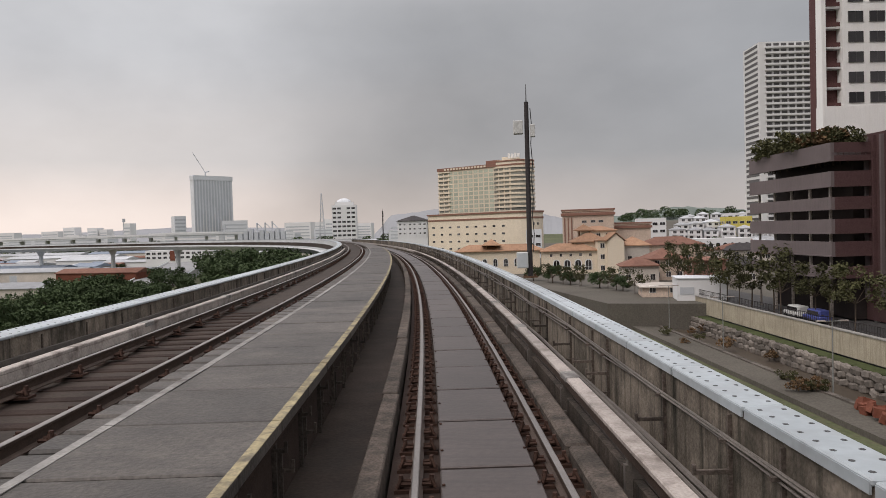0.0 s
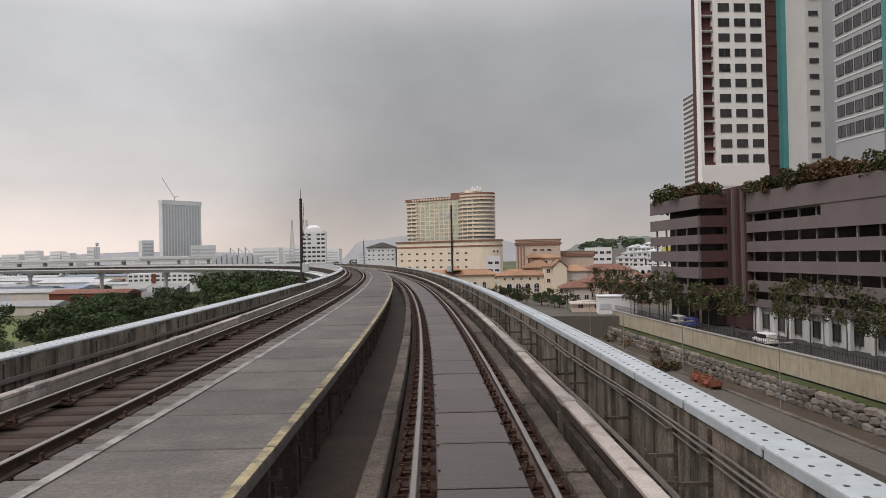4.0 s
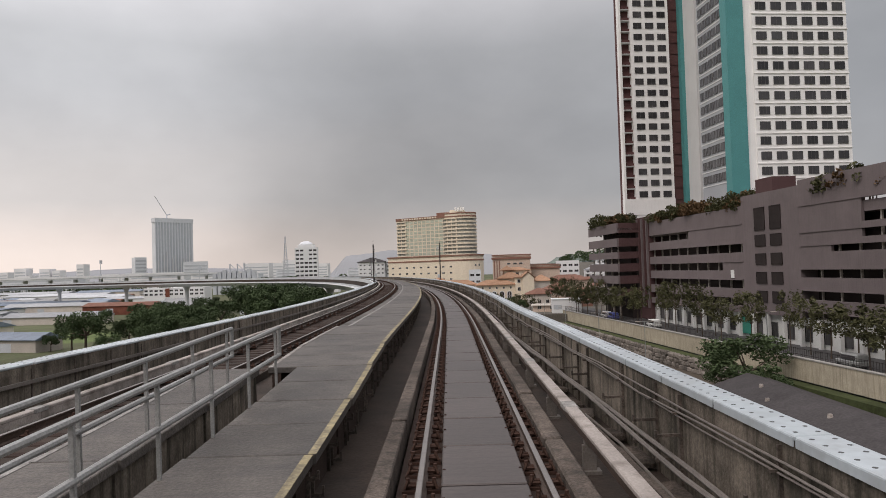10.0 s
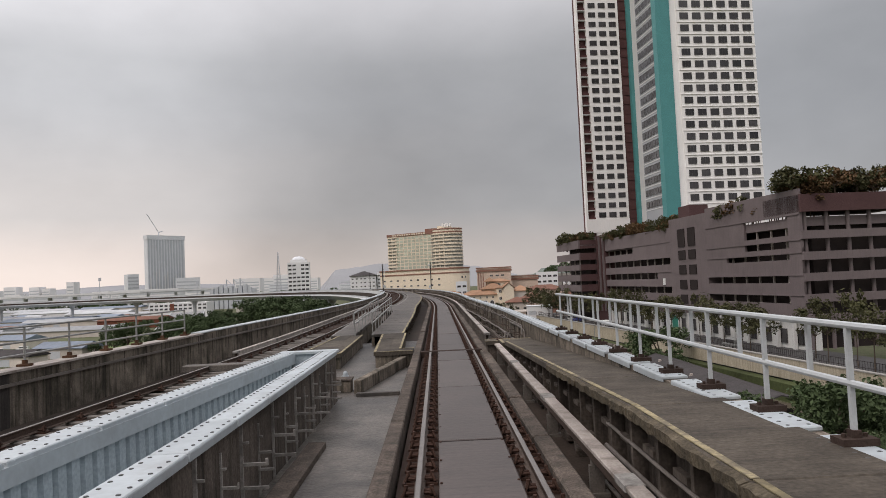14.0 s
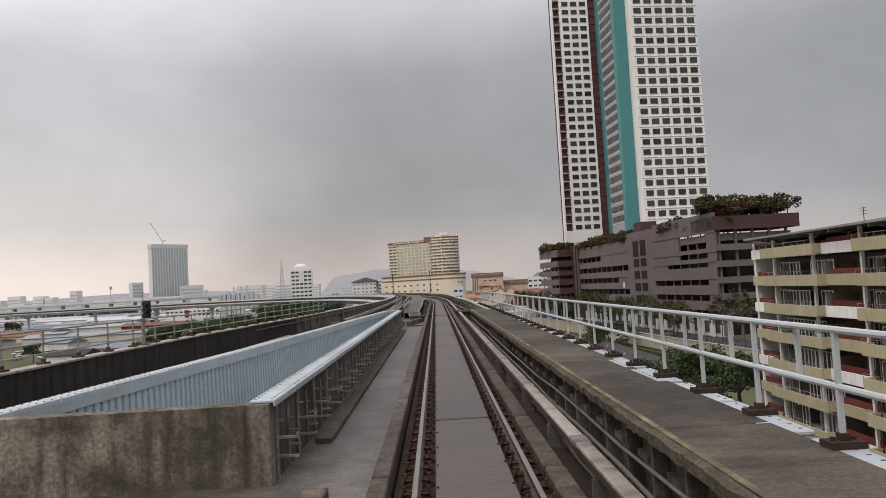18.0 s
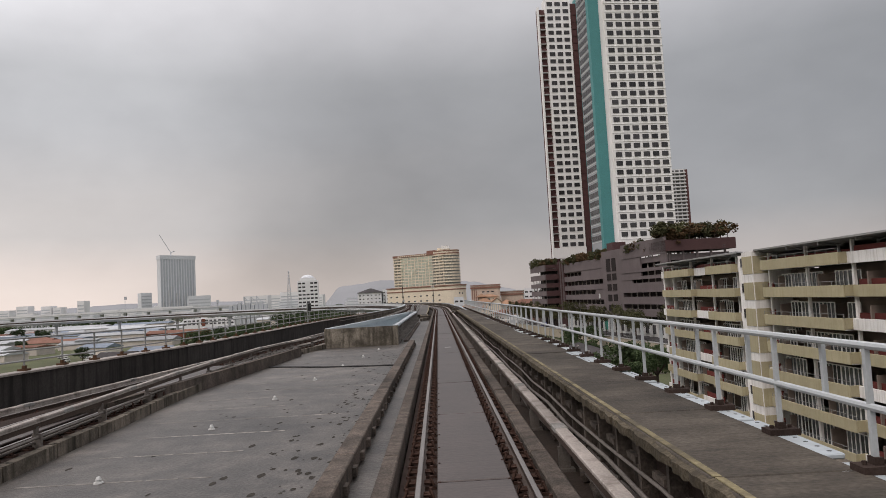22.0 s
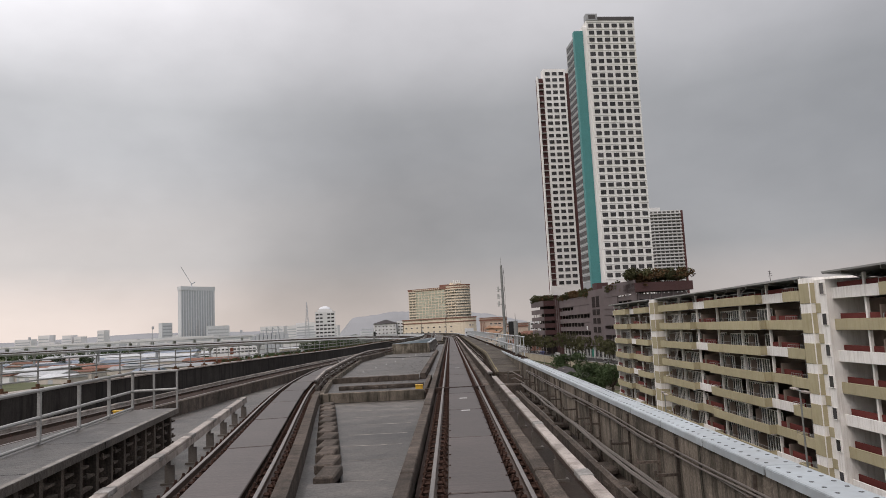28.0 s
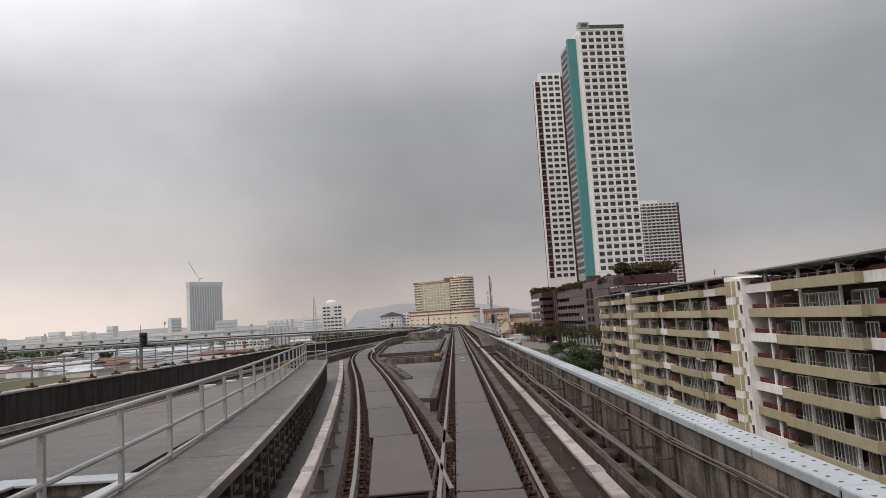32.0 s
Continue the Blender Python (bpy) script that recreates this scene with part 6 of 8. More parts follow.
for k in range(18):
    box(bm, 18.9 + k * 0.9, 19.13 + k * 0.9, -34.3, -34.1, 136.0, 137.6)
child_of(tower, "roof_screen", bm, "winframe")
child_of(tower, "roof_sign_box", box(bmesh.new(), 13.1, 18.3, -34.3, -31, 136.0, 139.0), "tgrey", "grey square roof plant box")
child_of(tower, "louvre_plate", box(bmesh.new(), 14.2, 17.4, -34.36, -34.3, 136.6, 138.4), "winframe")
for x, y, z in ((22, 12, 137), (24, 13, 137), (21.5, 20, 137)):
    child_of(tower, "roof_mast", tube(bmesh.new(), (x, y, z), (x, y, z + 4.5), 0.12, n=6), "farblue")
FH = 3.29
W1 = win_mesh("w1", 2.4, 1.75)
W1B = win_mesh("w1b", 2.4, 1.75, mullions=2)
for k in range(35):
    z = 20.8 + k * FH
    for c in range(6):
        add_window(tower, W1B if c in (0, 3) else W1, Matrix.Translation((15.2 + c * 3.58, -34.1, z)))
W2 = win_mesh("w2", 2.5, 1.75)
for k in range(34):
    z = 21.5 + k * FH
    for c in range(3):
        add_window(tower, W2, Matrix.Translation((8.2 + c * 3.6, 17.9, z)))
W3 = win_mesh("w3", 1.7, 1.8)
for k in range(33):
    z = 20.3 + k * FH
    for c in range(5):
        add_window(tower, W3, Matrix.Translation((7.4, -30.2 + c * 2.15, z)) @ Matrix.Rotation(-math.pi / 2, 4, "Z"))
W4 = win_mesh("w4", 2.0, 1.0, mullions=0)
for k in range(35):
    add_window(tower, W4, Matrix.Translation((23.4, 9.9, 21.2 + k * FH)))
bm = bmesh.new()
box(bm, 13.1, 35.3, -34.16, -33.9, -0.1, 0.08)
SC = mesh_of("string_course", bm, "twhite")
for k in range(36):
    inst("string_course", SC, Matrix.Translation((0, 0, 20.0 + k * FH)), tower)
bm = bmesh.new()
box(bm, 7.42, 7.52, -31.5, -20.0, -0.12, 0.14)
SC3 = mesh_of("string_course", bm, "tpale")
bm = bmesh.new()
box(bm, 3.1, 6.0, 18.5, 19.62, 0, 0.16)
box(bm, 3.1, 6.0, 18.45, 18.55, 0.16, 0.3)
bal = mesh_of("balcony_slab", bm, "tpale")
bm = bmesh.new()
box(bm, 3.2, 5.9, 18.46, 18.5, 0.35, 1.05)
balr = mesh_of("balcony_rail", bm, "tbrown")
bm = bmesh.new()
box(bm, 0, 1.2, -0.12, 0.0, 0, 0.14)
box(bm, 1.15, 2.9, -0.22, 0.0, 0, 0.14)
led = mesh_of("ledge", bm, "tbrown")
for k in range(33):
    inst("string_course", SC3, Matrix.Translation((0, 0, 19.7 + k * FH)), tower)
    inst("balcony_slab", bal, Matrix.Translation((0, 0, 20.6 + k * FH)), tower)
    inst("balcony_rail", balr, Matrix.Translation((0, 0, 20.6 + k * FH)), tower)
    inst("ledge", led, Matrix.Translation((17.6, 18.8, 20.9 + k * FH)), tower)

pod = thing("car_park_podium", "dark grey layered car park podium with a roof garden", "car park")
pod.matrix_basis = TW
# body behind the fronts; its near-black colour carries the decks' shade
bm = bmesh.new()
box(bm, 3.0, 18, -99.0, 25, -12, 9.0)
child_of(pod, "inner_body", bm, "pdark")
bm = bmesh.new()
box(bm, 0.4, 18.5, -99.8, -50, 9.0, 10.6)
box(bm, 0.4, 34, -50, 25, 9.0, 11.6)
child_of(pod, "roof_deck", bm, "pgrey")


def front_bands(name_, y0, y1, x, bands, material="pgrey", thick=0.5):
    for z0, z1 in bands:
        bm = bmesh.new()
        box(bm, x, x + thick, y0, y1, z0, z1)
        box(bm, x - 0.12, x, y0, y1, z0, z0 + 0.18)
        child_of(pod, "band", bm, material)


front_bands("b", -50.0, -5.0, 0.0, ((9.3, 12.8), (5.6, 7.6), (2.1, 4.0), (-1.4, 0.5), (-4.9, -3.0), (-7.6, -6.3)))
bm = bmesh.new()
box(bm, 0.02, 0.5, -50.0, -27, 7.6, 9.3)
child_of(pod, "solid_panel", bm, "pgrey")
bm = bmesh.new()
box(bm, 0.03, 0.5, -50.0, -42, -1.4, 2.2)
child_of(pod, "solid_panel", bm, "pgrey")
cm = bmesh.new()
box(cm, 0.9, 1.2, -0.16, 0.16, -12, 9.3)
COL = mesh_of("column", cm, "cover")
for k in range(10):
    inst("column", COL, Matrix.Translation((0, -48 + k * 4.7, 0)), pod)
# dark core with upright fins
bm = bmesh.new()
box(bm, -0.2, 3.4, -5.0, 12.0, -12, 14.4)
child_of(pod, "stair_core", bm, "pbrown", "maroon stair core with upright fins")
for k in range(7):
    child_of(pod, "fin", box(bmesh.new(), -0.7, -0.2, -4.6 + k * 1.7, -4.25 + k * 1.7, -9, 14.0), "pbrown" if k % 2 else "pgrey")
# projecting north block
front_bands("a", 1.0, 25.2, -6.4, ((10.6, 13.2), (7.0, 9.2), (3.8, 5.6), (0.4, 2.5), (-2.8, -0.7), (-5.9, -4.2)))
# shade behind these bands is again a near-black block
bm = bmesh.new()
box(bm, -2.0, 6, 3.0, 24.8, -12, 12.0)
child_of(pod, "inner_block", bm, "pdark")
bm = bmesh.new()
box(bm, -6.2, 2.0, 1.0, 25.0, 11.4, 11.8)
child_of(pod, "roof_deck", bm, "pgrey")
for zz in ((10.6, 13.2), (7.0, 9.2), (3.8, 5.6), (0.4, 2.5), (-2.8, -0.7), (-5.9, -4.2)):
    child_of(pod, "side_band", box(bmesh.new(), -5.9, 0.0, 1.0, 1.5, zz[0], zz[1]), "pbrown")
for k in range(5):
    inst("column", COL, Matrix.Translation((-6.6, 2.6 + k * 5.2, 0)), pod)
# south block with flush windows
bm = bmesh.new()
box(bm, 0.0, 6, -68.0, -50.0, -7.4, 14.6)
child_of(pod, "lift_core", bm, "pgrey")
bm = bmesh.new()
box(bm, 0.5, 5, -60.0, -54.5, 14.6, 17.2)
child_of(pod, "lift_house", bm, "pbrown")
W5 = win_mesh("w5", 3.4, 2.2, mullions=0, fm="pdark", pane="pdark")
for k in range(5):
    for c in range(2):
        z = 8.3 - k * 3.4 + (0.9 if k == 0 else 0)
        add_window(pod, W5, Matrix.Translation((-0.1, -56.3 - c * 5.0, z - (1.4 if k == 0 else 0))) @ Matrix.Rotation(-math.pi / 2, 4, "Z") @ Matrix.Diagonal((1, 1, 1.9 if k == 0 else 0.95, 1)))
sb_ = ((11.0, 15.4), (6.6, 7.6), (4.4, 5.4), (0.6, 3.4), (-2.9, -0.7), (-6.4, -4.3))
front_bands("c", -100.5, -68.0, 0.0, sb_)
for y0, y1, z0, z1 in ((-83.0, -68.0, 5.4, 11.0), (-76, -68, 3.2, 5.4), (-100.5, -97.0, 3.2, 11.0), (-100.5, -96.5, -4.4, 3.2)):
    child_of(pod, "solid_panel", box(bmesh.new(), 0.02, 0.5, y0, y1, z0, z1), "pgrey")
for k in range(6):
    inst("column", COL, Matrix.Translation((0, -72 - k * 4.6, 0)), pod)
# garden end facing the camera
for z0, z1 in ((11.4, 14.4), (6.8, 8.2), (3.2, 4.6), (-0.4, 1.0), (-4.0, -2.6), (-7.4, -6.0)):
    child_of(pod, "end_band", box(bmesh.new(), 0.0, 20 if z0 > 9 else 18, -101.0, -100.5 if z0 < 9 else -90.0, z0, z1, bevel=0.0), "pgrey" if z0 < 9 else "pbrown")
for k in range(5):
    child_of(pod, "end_column", tube(bmesh.new(), (1.2 + k * 4.0, -100.0, -12), (1.2 + k * 4.0, -100.0, 11.4), 0.35, n=10), "pgrey")
# street level
bm = bmesh.new()
box(bm, 0.9, 3.0, -100, 25, -12.2, -7.5)
child_of(pod, "shop_wall", bm, "pwhite", "white street-level wall")
W6 = win_mesh("w6", 3.0, 2.6, mullions=1)
for k in range(19):
    add_window(pod, W6, Matrix.Translation((0.8, -97 + k * 4.9, -11.4)) @ Matrix.Rotation(-math.pi / 2, 4, "Z"))
cm = bmesh.new()
box(cm, 0.0, 0.6, -0.3, 0.3, -12.2, -7.4)
COL2 = mesh_of("street_column", cm, "pwhite")
for k in range(22):
    inst("street_column", COL2, Matrix.Translation((0, -99 + k * 4.9 + 2.45, 0)), pod)
child_of(pod, "green_fascia", box(bmesh.new(), 0.5, 0.9, -52, -46.5, -11.6, -8.4), "signgreen")
child_of(pod, "sign_panel", box(bmesh.new(), -0.14, -0.01, -46.6, -45.4, -1.0, 0.6), "pwhite", "small white sign panel")
rg = random.Random(8)
for k in range(170):
    u = rg.uniform(-99, 24)
    kind = "roof" if rg.random() < 0.55 else "roof2"
    zt = 11.5 if u > -50 else 12.2 if u < -68 else None
    if zt is None:
        continue
    xx = rg.uniform(0.9, 3.4) if u > -68 else rg.uniform(1.0, 12)
    if 1 < u < 25:
        xx, zt = rg.uniform(-5.6, -2), 11.8
    elif -5 < u < 12:
        continue
    p = TW @ Vector((xx, u, zt - 0.4 if u < -68 else zt))
    plant(kind, p.x, p.y, p.z - 0.8, rg.uniform(1.0, 2.1))
for k in range(34):
    p = TW @ Vector((rg.uniform(1.0, 20), rg.uniform(-100, -92), 13.4))
    plant("roof" if k % 3 else "roof2", p.x, p.y, p.z, rg.uniform(1.2, 2.3))

# ---------------------------------------------------------------- street, retaining wall and river before the podium
st = raw("pavement", [tuple(TW @ Vector(v)) for v in ((-11.5, -178, -12.2), (3, -178, -12.2), (3, 60, -12.2), (-11.5, 60, -12.2), (-11.5, -178, -17.3), (3, -178, -17.3), (3, 60, -17.3), (-11.5, 60, -17.3))],
         [(0, 1, 2, 3), (0, 4, 5, 1), (3, 2, 6, 7), (0, 3, 7, 4)], "road")
tagged(st, "grey street terrace beside the car park", "street", kind="structure")
rw = thing("retaining_wall", "long stained cream retaining wall above the river", "wall", kind="structure")
rw.matrix_basis = TW
child_of(rw, "wall_face", box(bmesh.new(), -12.0, -11.5, -180, 58, -14.4, -11.4), "rwall")
child_of(rw, "wall_top", box(bmesh.new(), -12.1, -11.4, -180, 58, -11.4, -11.25), "pave")
child_of(rw, "verge", box(bmesh.new(), -14.0, -12.0, -180, 58, -17.2, -14.6), "grass", "grassy verge")
rg = random.Random(21)
sm = bmesh.new()
bmesh.ops.create_cube(sm, size=1)
bmesh.ops.bevel(sm, geom=sm.edges[:], offset=0.22, segments=1, affect="EDGES")
STONE = mesh_of("stone", sm, "stone")
for j in range(3):
    for i in range(80):
        m = Matrix.Translation((-14.25 - 0.12 * (2 - j), -85 + i * 1.75 + rg.uniform(-0.2, 0.2) + (0.8 if j % 2 else 0), -16.8 + j * 0.85)) @ Euler((rg.uniform(-0.3, 0.3), rg.uniform(-0.2, 0.2), rg.uniform(-0.3, 0.3))).to_matrix().to_4x4() @ Matrix.Diagonal((0.9, 1.75, 0.95, 1))
        inst("stone", STONE, m, rw)
rv = raw("water", [tuple(TW @ Vector(v)) for v in ((-19.5, -130, -17.14), (-14.6, -130, -17.14), (-14.6, 80, -17.14), (-19.5, 80, -17.14))], [(0, 1, 2, 3)], "river")
tagged(rv, "shallow brown river bed below the wall", "river", kind="structure")
bk = thing("river_bank", "low stone-faced near river bank with path", "bank", kind="structure")
bk.matrix_basis = TW
child_of(bk, "bank_wall", box(bmesh.new(), -20.2, -19.5, -130, 80, -17.3, -16.4), "stone")
child_of(bk, "bank_path", box(bmesh.new(), -24.5, -20.2, -130, 80, -17.3, -16.6), "town")
fn = thing("street_fence", "black steel fence along the top of the wall", "fence", at=(0, 0, 0))
fn.matrix_basis = TW
for zz in (-10.2, -11.0):
    child_of(fn, "fence_rail", box(bmesh.new(), -11.3, -11.24, -170, 56, zz, zz + 0.07), "darkmast")
bm = bmesh.new()
for k in range(450):
    box(bm, -11.29, -11.25, -170 + k * 0.5, -169.96 + k * 0.5, -11.25, -10.1)
child_of(fn, "fence_infill", bm, "darkmast")["kind"] = "stuff"
for k in range(36):
    u = -130 + k * 5.3 + rg.uniform(-1.2, 1.2)
    p = TW @ Vector((rg.uniform(-9.5, -3.5) if u < 0 else rg.uniform(-10.5, -7.5), u, -12.2))
    o_ = plant("street", p.x, p.y, p.z, rg.uniform(0.8, 1.4), rg.uniform(0.9, 1.45))
for u, sz_ in ((-77, 0.55), (-84, 1.35), (-89.5, 0.7)):
    p = TW @ Vector((-18.9, u, -17.2))
    plant("big2", p.x, p.y, p.z, sz_, sz_ * 0.78)


def lamp_post(x, y, z, h, rot):
    t = thing("street_lamp", "slender grey street lamp with a flat head", "street lamp", "street lamps", (x, y, z))
    t.rotation_euler = (0, 0, radians(rot))
    part("pole", tube(bmesh.new(), (0, 0, 0), (0, 0, h), 0.09, 0.06, 8), "mast", t)
    bm = bmesh.new()
    tube(bm, (-1.3, 0, h), (1.3, 0, h), 0.05, n=6)
    part("arm", bm, "mast", t)
    for sx in (-1, 1):
        part("lamp_head", box(bmesh.new(), sx * 1.3 - 0.5, sx * 1.3 + 0.5, -0.18, 0.18, h - 0.05, h + 0.1, bevel=0.03), "cover", t)


for u, xx in ((-20, -19.0), (-48, -19.2), (8, -19.0), (30, -19.3)):
    p = TW @ Vector((xx, u, -17.2))
    lamp_post(p.x, p.y, p.z, 8.5, 6)
for u, dx in ((-32, 0), (-62, 0.4)):
    p = TW @ Vector((-3.2 + dx, u, -12.2))
    lamp_post(p.x, p.y, p.z, 5.5, 6)


def vehicle(label, x, y, z, rot, ln, h, paint):
    t = thing("van", label, "van", "parked vehicles", (x, y, z))
    t.rotation_euler = (0, 0, radians(rot))
    bm = bmesh.new()
    box(bm, -0.9, 0.9, -ln / 2, ln / 2, 0.35, 1.0, bevel=0.1)
    box(bm, -0.82, 0.82, -ln / 2 + 0.2, ln / 2 - 1.1, 1.0, h, bevel=0.15)
    part("body", bm, paint, t)
    part("windscreen", box(bmesh.new(), -0.7, 0.7, ln / 2 - 1.12, ln / 2 - 1.05, 1.1, h - 0.15), "glass", t)
    for sx in (-0.84, 0.84):
        part("side_window", box(bmesh.new(), sx - 0.02, sx + 0.02, -ln / 2 + 0.6, ln / 2 - 1.3, 1.15, h - 0.2), "glass", t)
        for yy in (-ln / 2 + 0.8, ln / 2 - 0.8):
            bm = bmesh.new()
            tube(bm, (sx - 0.1, yy, 0.33), (sx + 0.1, yy, 0.33), 0.33, n=14)
            part("wheel", bm, "signal", t)


for u, lab, paint in ((3, "dark blue parked van", "van"), (8.5, "white parked van by the wall", "pwhite"), (-90, "grey parked car by the car park", "mast"), (-24, "white parked van by the wall", "pwhite")):
    p = TW @ Vector((-7.5, u, -12.2))
    vehicle(lab, p.x, p.y, p.z, 6, 4.6, 1.9, paint)
# rusty wagon-like scrap on the bank and a low shed
sc = thing("scrap_pile", "rusty red scrap metal sheets on the river bank", "scrap", at=(33.5, 318, -16.6))
bm = bmesh.new()
for k in range(14):
    m = pose(rg.uniform(-0.6, 0.6), -4 + k * 0.6, 0.5 + rg.uniform(-0.2, 0.3), rg.uniform(-20, 20), rg.uniform(-25, 25), rg.uniform(-30, 30))
    box(bm, -0.7, 0.7, -0.4, 0.4, -0.45, 0.45, m)
part("sheets", bm, "rustmetal", sc)
shed = thing("shed", "long low shed with a dark pitched sheet roof", "shed", at=(37.6, 236, -17.2))
part("shed_wall", box(bmesh.new(), -7.4, 3.0, -23, 21, 0, 2.7), "pdark", shed)
bm = bmesh.new()
for w_, e_ in ((-8.0, 2.6), (3.5, 4.0)):
    v = [bm.verts.new(p) for p in ((0, -24, 5.05), (0, 21.5, 5.05), (w_, 21.5, e_), (w_, -24, e_), (0, -24, 5.2), (0, 21.5, 5.2), (w_, 21.5, e_ + 0.15), (w_, -24, e_ + 0.15))]
    for f in ((0, 1, 2, 3), (7, 6, 5, 4), (0, 3, 7, 4), (1, 5, 6, 2), (2, 6, 7, 3)):
        bm.faces.new([v[i] for i in f])
part("shed_roof", bm, "roofdark", shed)
for k, (x_, y_) in enumerate(((-1.6, 14.0), (-3.4, 8.5), (-2.2, -2.0))):
    zr_ = 5.2 + x_ * 0.325
    part("roof_vent", tube(bmesh.new(), (x_, y_, zr_ - 0.1), (x_, y_, zr_ + 0.35), 0.3, 0.22, 10), "cover", shed, "pale round roof vent")
tp = thing("awning", "blue tarpaulin awning on thin posts", "awning", at=(26.5, 207, -17.2))
part("tarpaulin", box(bmesh.new(), -2.5, 2.5, -2, 2, 6.0, 6.06, pose(0, 0, 0, 8, 0, 10)), "blue", tp)
for xx in (-2.2, 2.2):
    for yy in (-1.7, 1.7):
        part("post", tube(bmesh.new(), (xx, yy, 0), (xx, yy, 6.0), 0.06, n=6), "mast", tp)


# ---------------------------------------------------------------- apartment block beside the line
apt = thing("apartment_block", "long white and olive apartment block with stepped balconies", "apartment block")
AX, FP = 37.5, 3.05
BAYS = ((40.0, 88.0, ((62.0, 79.0), (44.0, 54.5)), 6.35), (92.3, 144.5, ((127.5, 143.0), (103.5, 120.5), (92.8, 96.5)), 6.1), (149.5, 181.0, ((151.0, 159.5), (166.0, 177.0)), 6.1))
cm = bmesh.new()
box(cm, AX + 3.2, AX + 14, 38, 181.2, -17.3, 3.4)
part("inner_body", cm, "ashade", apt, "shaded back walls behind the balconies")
cm = bmesh.new()
box(cm, 0, 0.06, -0.95, 0.95, 0, 2.15)
DOORG = mesh_of("glass_door", cm, "aglass")
cm = bmesh.new()
for y in (-1.0, -0.33, 0.33, 1.0):
    box(cm, -0.05, 0.03, y - 0.04, y + 0.04, 0, 2.2)
box(cm, -0.05, 0.03, -1.0, 1.0, 2.15, 2.24)
DOORF = mesh_of("door_frame", cm, "awhite")
cm = bmesh.new()
box(cm, -0.14, 0.14, -0.14, 0.14, 0, 2.0)
APOST = mesh_of("post", cm, "awhite")
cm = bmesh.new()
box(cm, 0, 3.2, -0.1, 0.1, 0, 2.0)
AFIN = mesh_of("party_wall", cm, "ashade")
cm = bmesh.new()
box(cm, -0.02, 0.02, 0, 1, 0.38, 0.415)
for k in range(9):
    box(cm, -0.015, 0.015, k / 8 - 0.002, k / 8 + 0.002, 0, 0.38)
ARAIL = mesh_of("thin_rail", cm, "galv")
cm = bmesh.new()
box(cm, -0.2, 0.2, -0.3, 0.3, 0, 0.25)
box(cm, -0.15, 0.15, -0.9, 0.9, 0.25, 0.95)
CLOTH = mesh_of("laundry_rack", cm, "cloth")


def seg(a, b, x0, x1, z0, z1, name, material):
    cm = bmesh.new()
    box(cm, x0, x1, a, b, z0, z1, bevel=0.015)
    return part(name, cm, material, apt)


